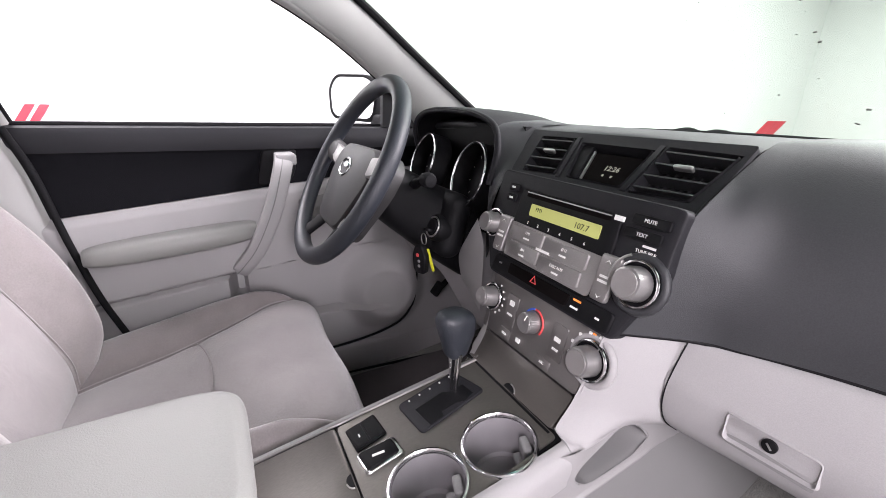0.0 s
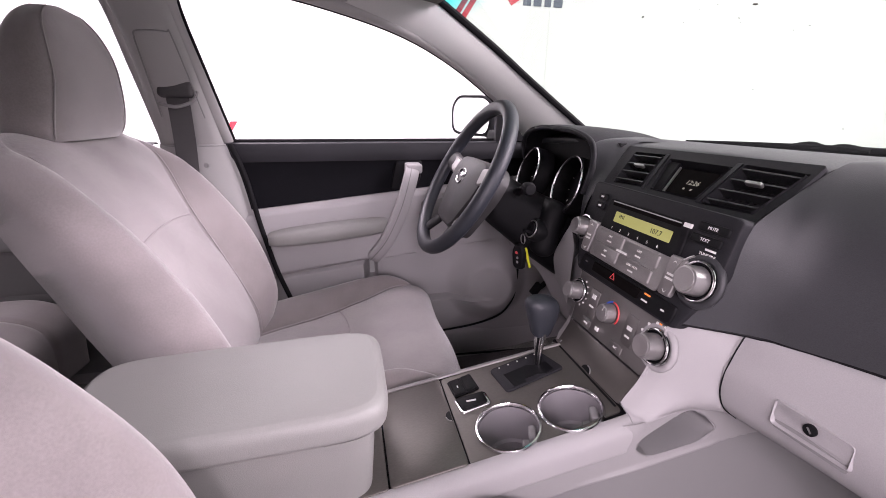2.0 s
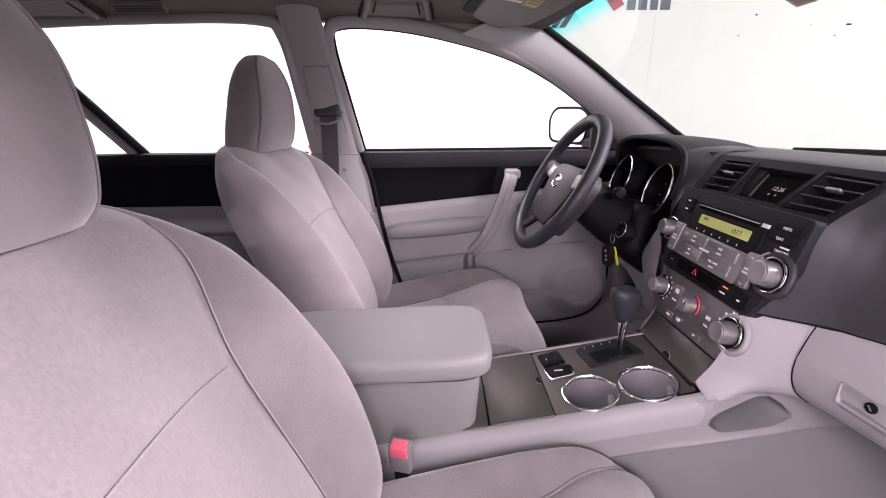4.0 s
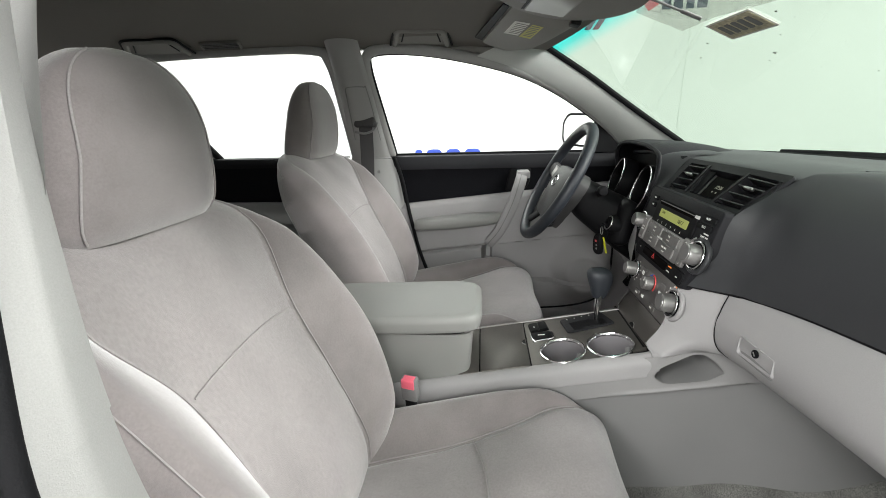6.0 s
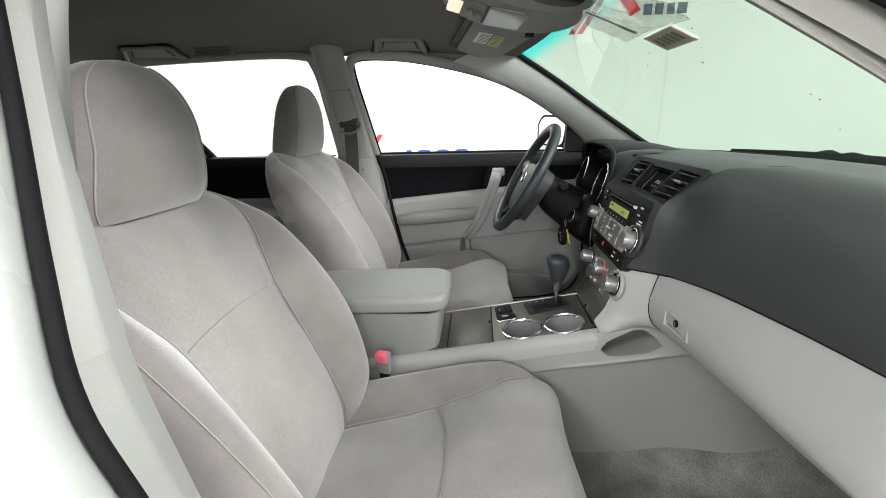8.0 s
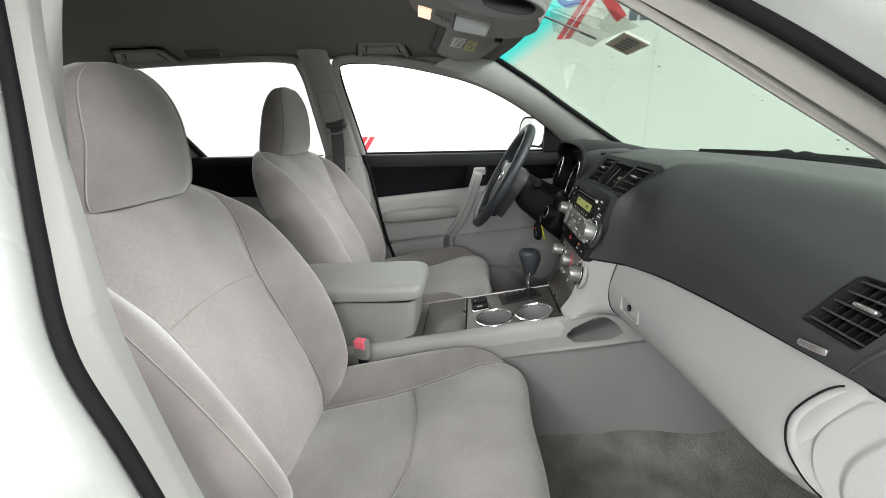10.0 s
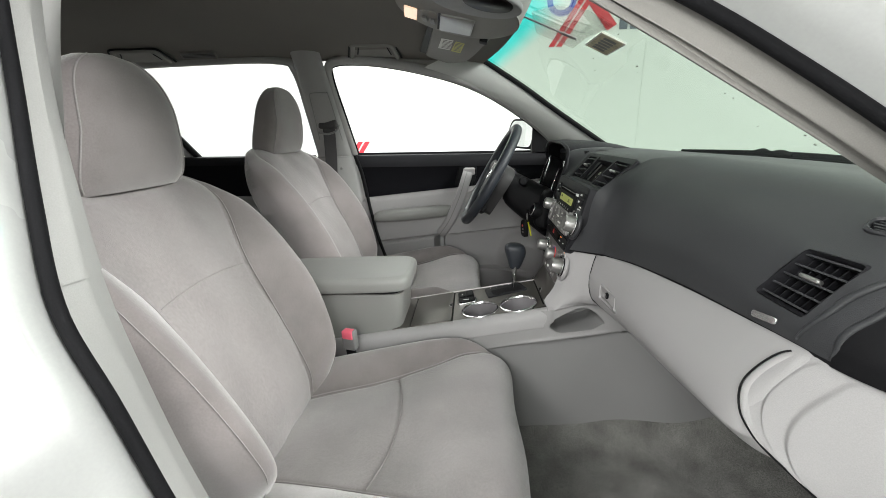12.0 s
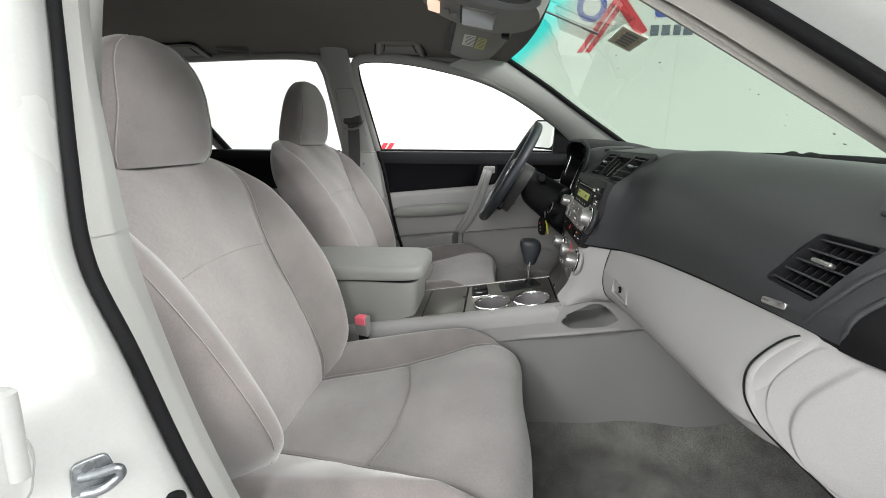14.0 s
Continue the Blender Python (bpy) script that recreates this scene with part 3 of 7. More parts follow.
outer = np.array([[p + np.array(d) for d in ((0.013, 0.002, 0.004), (0.050, 0.030, 0.016), (0.075, 0.075, 0.045), (0.065, 0.125, 0.085), (0.03, 0.17, 0.115))] for p in ap])
part("pillar_outside", grid(smooth_grid(outer, 40, 16)), PAINT, car, "white painted front pillar")
sill = np.array([[(x, y, z) for x, z in ((0.66, 0.40), (0.70, 0.425), (0.76, 0.425), (0.82, 0.40), (0.84, 0.33), (0.80, 0.24))] for y in np.linspace(-0.55, 0.5, 12)])
part("door_sill", grid(sill, 0.0), PAINT, car, "white painted door sill")
cowl = np.array([[(x, 0.60 - 0.22 * (x / 0.7) ** 2 + dy, z) for dy, z in ((0.0, 0.995), (0.06, 0.998), (0.25, 1.000), (0.9, 0.95), (1.25, 0.83), (1.35, 0.5))] for x in np.linspace(-0.80, 0.80, 17)])
part("bonnet", grid(smooth_grid(cowl, 30, 30), 0.0), PAINT, car, "white painted bonnet")
strip = [[tuple(p + np.array(d)) for d in ((0, 0.002, -0.002), (0, 0.018, 0.008), (0, 0.055, 0.010), (0, 0.100, 0.002))] for p in WS[-1][::3]]
part("cowl", grid(smooth_grid(strip, 50, 10), 0.004), RUBBER, car, "black cowl below the windshield")


def wiper(x0, x1, pivot, lift):
    """A blade lying along the windshield base, with its arm and the clip where the two meet."""
    path = [np.array((x, 0.668 - 0.24 * (x / 0.7) ** 2 - 0.012, 1.036 + 0.006 * math.sin(math.pi * k / 23) + lift)) for k, x in enumerate(np.linspace(x0, x1, 24))]
    w = thing("wiper", (x0, 0.65, 1.03), "black wiper resting at the windshield base", "wiper", "wipers")
    part("blade", tube(path, 0.0055, 8, flat=1.5), RUBBER, w)
    c = np.array((pivot, 0.668 - 0.24 * (pivot / 0.7) ** 2, 1.042 + lift))
    part("clip", tube(catmull([c + (-0.075, 0.0, 0.0), c + (-0.035, 0, 0.007), c, c + (0.035, 0, 0.006), c + (0.085, 0, -0.001)], 20), 0.0065, 10), BLACK, w)
    part("arm", tube(catmull([c + (0.03, 0.0, 0.004), c + (0.20, 0.012, 0.0), c + (0.40, 0.018, -0.012)], 16), 0.0050, 8), BLACK, w)


wiper(-0.50, 0.24, -0.213, 0.003)
wiper(-0.02, 0.58, 0.20, -0.006)

# floor pan: carpet with a tunnel, toe boards and closing walls
rows = []
for y, z0 in ((-2.6, 0.40), (-1.6, 0.40), (-1.0, 0.36), (-0.6, 0.335), (-0.2, 0.33), (0.05, 0.33), (0.2, 0.345), (0.40, 0.375), (0.62, 0.53), (0.75, 0.70)):
    rows.append([(x, y, z0 + (0.10 if abs(x) < 0.05 else (0.02 + 0.060 * float(ease(y, -0.05, 0.50)) if x > 0 else 0.06) if abs(x) < 0.13 else 0.0) * (z0 < 0.5) + (0.04 if abs(x) > 0.66 else 0)) for x in (-0.70, -0.64, -0.4, -0.2, -0.12, 0, 0.12, 0.2, 0.4, 0.64, 0.70)])
tagged(part("car_floor", grid(smooth_grid(rows, 90, 70), 0.01), CARPET), "grey looped-pile carpet on the car floor", "floor", kind="structure")
for hand in (-1, 1):
    a, b = sorted((hand * 0.73, hand * 0.85))
    part("outer_side", slab(a, b, -2.6, -0.90 if hand > 0 else 0.30, 0.25, 1.02), PAINT, car, "white painted outer side")
    part("front_wing", slab(a, b, 0.30, 1.6, 0.25, 0.98), PAINT, car, "white painted front wing")
    a, b = sorted((hand * 0.655, hand * 0.74))
    part("sill_lining", block(Matrix.Translation(((a + b) / 2, -1.0 if hand < 0 else -1.55, 0.30)), b - a, 3.2 if hand < 0 else 2.1, 0.135, 0.02), LIGHT, car, "pale grey sill lining")
part("firewall", slab(-0.74, 0.74, 0.72, 0.75, 0.55, 1.02), BLACK, car)
part("floor_pan", slab(-0.80, 0.80, -2.6, 0.72, 0.22, 0.30), PAINT, car)
mat = thing("floor_mat", (-0.40, 0.02, 0.34), "dark brown-grey carpet mat in the driver's footwell", "floor mat")
rows = [[(x, y, z + 0.010 + 0.004 * math.sin(9 * x + 7 * y)) for x in np.linspace(-0.62, -0.17, 8)] for y, z in ((-0.30, 0.332), (-0.1, 0.332), (0.1, 0.332), (0.3, 0.345), (0.45, 0.40), (0.58, 0.50))]
part("mat", grid(smooth_grid(rows, 40, 30), 0.008), MAT, mat)
part("mat_edge", tube(catmull([rows[0][0], rows[0][-1], rows[3][-1], rows[5][-1], rows[5][0], rows[3][0]], 60, True), 0.006, 8, True), RUBBER, mat)

# ---- closed doors ----
FRONT_WIN = [(-0.690, 1.034), (-0.712, 1.18), (-0.732, 1.325), (-0.718, 1.362), (-0.60, 1.363), (-0.45, 1.341), (-0.27, 1.296), (-0.135, 1.238), (-0.008, 1.160), (0.075, 1.095), (0.125, 1.034)]
REAR_WIN = [(-1.42, 1.036), (-1.52, 1.20), (-1.62, 1.345), (-1.60, 1.366), (-1.2, 1.379), (-0.93, 1.374), (-0.885, 1.345), (-0.873, 1.20), (-0.866, 1.036)]


def outset(outline, d):
    """An outline in (y, z) moved outwards by d."""
    p = np.asarray(outline, float)
    t = np.gradient(p, axis=0)
    t /= np.linalg.norm(t, axis=1, keepdims=True)
    n = np.c_[-t[:, 1], t[:, 0]]
    out = p + n * d
    return out if np.linalg.norm(out - p.mean(0), axis=1).sum() > np.linalg.norm(p - p.mean(0), axis=1).sum() else p - n * d


def front_door(hand):
    door = thing("door", (hand * 0.70, -0.3, 0.42), "closed front door with black insert and pale grey lining", "door", "doors")
    f = lambda y, z, inn: (hand * (0.70 - inn), y, z)
    ys = np.linspace(-0.715, 0.16, 50)
    # ledge under the glass
    prof = ((1.030, -0.015), (1.036, 0.0), (1.032, 0.022), (1.020, 0.030), (1.000, 0.032), (0.985, 0.028))
    part("belt_ledge", grid(np.array([[f(y, z + 0.004 * (y > 0) * y, i) for z, i in prof] for y in ys])), STACK, door, "black soft belt ledge")
    part("glass_seal", tube([f(y, 1.037, -0.004) for y in ys], 0.006, 8), RUBBER, door)
    edge = lambda y: 0.859 + (y + 0.65) * 0.10
    rows = np.array([[f(y, edge(y) + (0.986 - edge(y)) * s, 0.024 - 0.010 * math.sin(math.pi * s)) for s in np.linspace(0, 1, 8)] for y in ys])
    part("insert", grid(rows), INSERT, door, "black cloth door insert")
    # padded lower lining, with the speaker swell low in front
    rows = []
    for y in np.linspace(-0.685, 0.20, 178):
        row = []
        for s in np.linspace(0, 1, 130):
            z = edge(y) - (edge(y) - 0.42) * s
            mid = 0.665 + (y + 0.6) * 0.120
            inn = 0.032 + 0.012 * ease(z, edge(y), edge(y) - 0.02)
            inn -= 0.014 * math.exp(-((z - mid) / 0.005) ** 2) * (y < -0.34)
            low = float(ease(mid - z, 0.0, 0.012))
            pocket = low * float(ease(y, -0.366, -0.350))
            inn -= 0.046 * pocket * (1 - float(ease(y, -0.10, 0.06)))
            slot = float(ease(y, -0.372, -0.366)) * (1 - float(ease(y, -0.338, -0.332))) * low * float(ease(z, 0.622, 0.630))
            inn -= 0.035 * slot
            r = math.hypot(y - 0.020, z - 0.585)
            inn += 0.036 * (1 - float(ease(r, 0.060, 0.135)))
            inn -= 0.004 * (1 - float(ease(r, 0.050, 0.070)))
            inn += 0.034 * float(ease(z, 0.548, 0.540)) * pocket * (1 - float(ease(y, -0.10, 0.06)))
            row.append(f(y, z, inn))
        rows.append(row)
    part("lining", grid(np.array(rows)), LIGHT, door, "pale grey moulded door lining")
    # armrest
    loops = []
    for s in np.linspace(0, 1, 30):
        y = -0.625 + 0.325 * s
        zc = 0.778 + 0.028 * s
        k = (math.sin(math.pi * min(1, max(0, s * 0.98 + 0.01)))) ** 0.14
        a = np.linspace(0, 2 * math.pi, 24, endpoint=False)
        loops.append([f(y, zc + 0.027 * k * math.copysign(abs(math.sin(t)) ** 0.6, math.sin(t)), 0.040 + 0.052 * k * math.copysign(abs(math.cos(t)) ** 0.7, math.cos(t))) for t in a])
    part("armrest", loft(loops), VINYL, door, "padded grey armrest")
    # slanted pull handle
    path = catmull([f(-0.226, 0.974, 0.062), f(-0.234, 0.945, 0.084), f(-0.262, 0.86, 0.094), f(-0.302, 0.77, 0.080), f(-0.338, 0.712, 0.046), f(-0.350, 0.694, 0.026)], 40)
    part("pull_handle", strap(path, 0.040, 0.026, (-hand, 0, 0)), LIGHT, door, "slanted pale grey pull handle")
    part("handle_top", block(frame_of(f(-0.222, 0.966, 0.022), (0, 1, 0), (0, 0, 1)), 0.044, 0.026, 0.060, 0.006), LIGHT, door)
    part("handle_groove", tube(path + np.array((-hand * 0.0135, -0.004, 0)), 0.0012, 6), SIDE, door)
    part("handle_recess", prism(rounded([(-0.268, 0.985), (-0.190, 0.985), (-0.196, 0.93), (-0.215, 0.90), (-0.285, 0.90)], 0.012), Matrix(((0, 0, -hand, hand * 0.686), (1, 0, 0, 0), (0, 1, 0, 0), (0, 0, 0, 1))), 0.012, 0.004), BLACK, door, "black surround of the handle")
    part("door_gap", tube(catmull([f(0.112, 0.86, 0.05), f(0.112, 0.70, 0.055), f(0.110, 0.60, 0.062), f(0.092, 0.525, 0.066), f(0.035, 0.470, 0.058), f(-0.12, 0.440, 0.050), f(-0.45, 0.430, 0.048)], 60), 0.0035, 8), RUBBER, door)
    part("release_bezel", prism(rounded(rect(0.085, 0.055), 0.012), frame_of(f(-0.155, 0.845, 0.040), (0, -hand, 0.1) if hand < 0 else (0, -1, 0.1), (0, 0.1, 1)), 0.006, 0.002), SIDE, door)
    # window surround and pane
    path = catmull([side(y, z, 0.012, hand) for y, z in outset(FRONT_WIN, 0.015)], 90)
    part("window_frame", tube(path, 0.017, 10, flat=1.0, up=(hand, 0, 0.4)), TRIM, door, "grey window surround")
    part("window_seal", tube(catmull([side(y, z, 0.006, hand) for y, z in FRONT_WIN], 90), 0.004, 8), RUBBER, door)
    loop = catmull([side(y, z, 0.016, hand) for y, z in outset(FRONT_WIN, 0.01)], 60)
    bm = bmesh.new()
    bm.faces.new([bm.verts.new(p) for p in loop])
    ob = part("pane", bm, PANE, door)
    ob.visible_shadow = False
    part("mirror_sail", prism([(0.028, 1.036), (0.125, 1.036), (0.085, 1.085), (0.030, 1.135)], Matrix(((0, 0, hand, hand * 0.672), (1, 0, 0, 0), (0, 1, 0, 0), (0, 0, 0, 1))), 0.02, 0.003), BLACK, door, "black mirror sail panel")
    return door


def rear_door(hand):
    door = thing("door", (hand * 0.70, -1.25, 0.42), "closed rear door with black insert and grey lining", "door", "doors")
    f = lambda y, z, inn: (hand * (0.70 - inn), y, z)
    ys = np.linspace(-1.85, -0.875, 40)
    part("belt_ledge", grid(np.array([[f(y, z, i) for z, i in ((1.030, -0.015), (1.037, 0.0), (1.033, 0.022), (1.018, 0.030), (1.0, 0.030))] for y in ys])), BLACK, door, "black belt ledge")
    part("insert", grid(np.array([[f(y, z, 0.026) for z in np.linspace(0.865, 1.002, 6)] for y in ys])), INSERT, door, "black cloth door insert")
    rows = [[f(y, z, i) for z, i in ((0.868, 0.024), (0.862, 0.036), (0.825, 0.040), (0.80, 0.066), (0.785, 0.07), (0.770, 0.05), (0.72, 0.046), (0.665, 0.044), (0.660, 0.034), (0.652, 0.044), (0.55, 0.05), (0.42, 0.05))] for y in ys[::4]]
    part("lining", grid(smooth_grid(rows, 40, 60)), SIDE, door, "grey moulded door lining")
    path = catmull([side(y, z, 0.012, hand) for y, z in outset(REAR_WIN, 0.014)], 90)
    part("window_frame", tube(path, 0.016, 10, up=(hand, 0, 0.4)), TRIM, door, "grey window surround")
    part("window_divider", tube(catmull([side(y, z, 0.010, hand) for y, z in ((-1.40, 1.03), (-1.50, 1.20), (-1.60, 1.36))], 20), 0.013, 8), BLACK, door, "black slanted window divider")
    bm = bmesh.new()
    bm.faces.new([bm.verts.new(p) for p in catmull([side(y, z, 0.016, hand) for y, z in REAR_WIN], 60)])
    part("pane", bm, TINTED if hand < 0 else PRIVACY, door)
    return door


def open_door():
    """The passenger door, swung out on its front hinges: painted shell, pale lining, window frame and pane."""
    door = thing("door", (0.80, 0.28, 0.42), "open white front door swung out on its hinges", "door", "doors")
    m = Matrix.Translation((0.80, 0.28, 0)) @ pose(0, 0, 0, 0, 0, 65) @ Matrix(((0, 0, 1, 0), (-1, 0, 0, 0), (0, 1, 0, 0), (0, 0, 0, 1)))
    shape = rounded([(0.02, 0.33), (0.88, 0.33), (0.97, 0.62), (0.98, 1.03), (0.02, 1.03)], 0.05)
    part("shell", prism(shape, m, 0.10, 0.02, low=0.03), PAINT, door, "white painted door shell")
    part("lining", prism([(0.06 + x * 0.92, 0.05 + y * 0.95) for x, y in shape], at(m, 0, 0, 0.03) @ Matrix.Scale(-1, 4, (0, 0, 1)), 0.035, 0.015), LIGHT, door, "pale grey door lining")
    win = [(0.06, 1.04), (0.20, 1.16), (0.36, 1.27), (0.55, 1.35), (0.80, 1.39), (0.94, 1.37), (0.96, 1.04)]
    part("window_frame", tube(catmull([tuple(m @ Vector((x, y, 0.06 - 0.25 * (y - 1.04)))) for x, y in win], 60), 0.016, 10), PAINT, door, "white window frame")
    bm = bmesh.new()
    bm.faces.new([bm.verts.new(m @ Vector((x, y, 0.06 - 0.25 * (y - 1.04)))) for x, y in win])
    part("pane", bm, PANE, door).visible_shadow = False


front_door(-1)
open_door()
rear_door(-1)
rear_door(1)

# rear quarters and tailgate, which close the cabin
for hand in (-1, 1):
    rows = np.array([[side(y, z, 0.0, hand) for z in np.linspace(0.42, 1.04, 8)] for y in np.linspace(-2.6, -1.85, 10)])
    part("quarter_lining", grid(rows, 0.0), SIDE, car, "grey rear quarter lining")
    rows = np.array([[side(y, z, 0.0, hand) for z in np.linspace(1.03, 1.36, 6)] for y in (-2.6, -2.5, -2.42)])
    part("rear_pillar_lining", grid(rows, 0.0), TRIM, car)
# unseen quarter panes added to block light from the rear cabin
for hand in (-1, 1):
    bm = bmesh.new()
    bm.faces.new([bm.verts.new(side(y, z, 0.002, hand)) for y, z in ((-2.42, 1.035), (-1.86, 1.035), (-1.86, 1.36), (-2.42, 1.36))])
    part("quarter_glass", bm, PRIVACY, car, "dark tinted quarter window")
part("tailgate_lining", slab(-0.70, 0.70, -2.64, -2.6, 0.40, 1.06), SIDE, car, "grey tailgate lining")
for hand in (-1, 1):
    part("tailgate_post", slab(min(hand * 0.46, hand * 0.62), max(hand * 0.46, hand * 0.62), -2.64, -2.6, 1.06, 1.36), TRIM, car)
bm = bmesh.new()
bm.faces.new([bm.verts.new(p) for p in ((-0.55, -2.62, 1.05), (0.55, -2.62, 1.05), (0.50, -2.62, 1.36), (-0.50, -2.62, 1.36))])
part("rear_glass", bm, PRIVACY, car)

# outside mirror
def outside_mirror():
    mirror = thing("side_mirror", (-0.86, 0.05, 1.02), "white-backed side mirror in a dark housing outside the door", "mirror")
    m = frame_of((-0.862, 0.020, 1.106), (1, 0.55, 0), (0, 0.05, 1))
    shape = rounded([(-0.093, -0.060), (0.085, -0.066), (0.098, 0.035), (0.06, 0.062), (-0.070, 0.066), (-0.100, 0.03)], 0.035)
    bm = prism(shape, m, 0.02, 0.006)
    shell = []
    for s, h in ((1.0, 0.0), (1.02, -0.03), (0.92, -0.07), (0.6, -0.10), (0.2, -0.11)):
        shell.append([m @ Vector((x * s, y * s, h)) for x, y in shape])
    part("housing", loft(shell, True, bm), BLACK, mirror, "dark mirror housing")
    part("glass", prism([(x * 0.88 + 0.004, y * 0.86) for x, y in shape], at(m, 0, 0, 0.0), 0.0208, 0.0), MIRROR, mirror, "silvered mirror glass")
    part("foot", block(frame_of((-0.755, 0.075, 1.035), (1, 0, 0), (0, 1, 0)), 0.12, 0.07, 0.03, 0.01), BLACK, mirror)


outside_mirror()

# ---- seats ----
def seam_columns(m, sea):
    """Places across a padded body, row by row, with one column lying on each seam."""
    v = np.sin(np.linspace(-1, 1, m) * math.pi / 2 * 0.999) * 0.35 + np.linspace(-1, 1, m) * 0.65
    k = np.abs(v)[np.argmin(np.abs(np.abs(v) - 0.62))]
    return np.array([np.sign(v) * np.interp(np.abs(v), (0, k, 1), (0, q, 1)) for q in sea])


def padded(spine, width, bolster, seam, cross, thick, cx, n=90, m=150, edge=0.13, turn=1):
    """A padded body along a spine (y, z): flat middle, raised sides, stitched grooves. Returns loops and the front's points."""
    sp = catmull(spine, n)
    tan = np.gradient(sp, axis=0)
    tan /= np.linalg.norm(tan, axis=1, keepdims=True)
    s = np.linspace(0, 1, n)
    left, right = bolster if isinstance(bolster, tuple) else (bolster, bolster)
    wid, bol_l, bol_r, sea = (np.interp(s, np.linspace(0, 1, len(q)), q) for q in (width, left, right, seam))
    wid = np.convolve(np.pad(wid, 5, "edge"), np.ones(11) / 11, "valid")
    across = seam_columns(m, sea)
    loops, front = [], []
    for i in range(n):
        u = across[i]
        a = np.abs(u)
        bol = np.where(u < 0, bol_l[i], bol_r[i])
        d = bol * (1 - (1 - np.clip((a - sea[i]) / (0.92 - min(sea[i], 0.8)), 0, 1)) ** 1.7)
        far = np.clip((a - (1 - edge)) / edge, 0, 1)
        d = d - (bol * 0.35 + 0.040) * (1 - np.sqrt(1 - far ** 2.2 * 0.999))
        d -= 0.0038 * np.exp(-((a - sea[i]) * wid[i] / 0.0050) ** 2)
        for c, bow in cross:
            off = (s[i] - (c + bow * (1 - (u / max(sea[i], 0.1)) ** 2))) * n * 0.006
            d -= 0.0030 * np.exp(-(off / 0.0042) ** 2) * (a < sea[i])
        d += 0.003 * np.sin(5 * u + 9 * s[i]) * (a < sea[i])
        f = (turn * tan[i][1], -turn * tan[i][0])
        row = [(cx + wid[i] * x, sp[i][0] + f[0] * v, sp[i][1] + f[1] * v) for x, v in zip(u, d)]
        base = min(d[0], d[-1])
        back = []
        for x in np.linspace(1, -1, 20)[1:-1]:
            v = base - np.interp(s[i], np.linspace(0, 1, len(thick)), thick) * (1 - abs(x) ** 5) ** 0.4
            t = tan[min(i, int(0.42 * n)) if turn > 0 else i]
            back.append((cx + wid[i] * x, sp[i][0] + f[0] * base + turn * t[1] * (v - base), sp[i][1] + f[1] * base - turn * t[0] * (v - base)))
        loops.append(row + back)
        front.append(row)
    return loops, np.array(front), across


def along(front, u, s_list, u_list):
    """A line on a padded front through places (s, u)."""
    n = len(front)
    out = []
    for s, x in zip(s_list, u_list):
        i = min(int(s * (n - 1)), n - 2)
        a, b = (np.array([np.interp(x, u[k], front[k][:, c]) for c in range(3)]) for k in (i, i + 1))
        out.append(a + (b - a) * (s * (n - 1) - i))
    return catmull(out, 60)


def upholster(body, front, u, seam):
    """Gives the stitched middle of a padded body its ribbed cloth."""
    body.data.materials.append(FABRIC_PANEL)
    n, m = len(front), len(body.data.polygons) // (len(front) - 1)
    sea = np.interp(np.linspace(0, 1, n), np.linspace(0, 1, len(seam)), seam)
    index = np.zeros(len(body.data.polygons), int)
    for i in range(n - 1):
        index[i * m:i * m + u.shape[1] - 1] = np.abs((u[i, 1:] + u[i, :-1]) / 2) < sea[i]
    body.data.polygons.foreach_set("material_index", index.tolist())


def headrest(parent, cx, low):
    """A soft headrest with piped side seams."""
    loops, seams = [], {-1: [], 1: []}
    n = 40
    for k in range(n + 1):
        t = k / n
        h = 0.213 * t
        w = 0.126 + 0.006 * math.sin(math.pi * min(1, t * 2.2))
        dome = math.sqrt(max(0.0, 1 - max(0.0, (t - 0.34) / 0.66) ** 2.7))
        w *= 0.10 + 0.90 * dome
        foot = 1 - 0.10 * max(0.0, (0.12 - t) / 0.12) ** 2
        face = low[0] + 0.004 + 0.012 * math.sin(math.pi * t) + 0.002 * t - 0.018 * (1 - dome)
        rear = low[0] - 0.094 + 0.042 * t + 0.022 * (1 - dome)
        d = (face - rear) / 2 * foot
        yc, zc = (face + rear) / 2, low[1] + h
        a = np.linspace(0, 2 * math.pi, 72, endpoint=False)
        ex = lambda q, p: math.copysign(abs(q) ** p, q)
        loop = [(cx + w * foot * ex(math.cos(b), 0.55), yc + d * ex(math.sin(b), 0.62), zc) for b in a]
        loops.append(loop)
        for hand in (-1, 1):
            b = math.pi / 2 - hand * (0.92 - 0.16 * math.sin(math.pi * t))
            seams[hand].append((cx + w * foot * ex(math.cos(b), 0.55) + hand * 0.0006, yc + d * ex(math.sin(b), 0.62) + 0.0012, zc))
    head = part("headrest", loft(loops), FABRIC, parent, "cloth headrest with piped seams")
    for hand in (-1, 1):
        part("piping", tube(seams[hand][1:-1], 0.0014, 8, up=(1, 0, 0)), THREAD, head)
    for hand in (-1, 1):
        part("headrest_post", tube([(cx + hand * 0.065, low[0] - 0.045, low[1] - 0.10), (cx + hand * 0.065, low[0] - 0.045, low[1] + 0.05)], 0.006, 10), CHROME, parent)


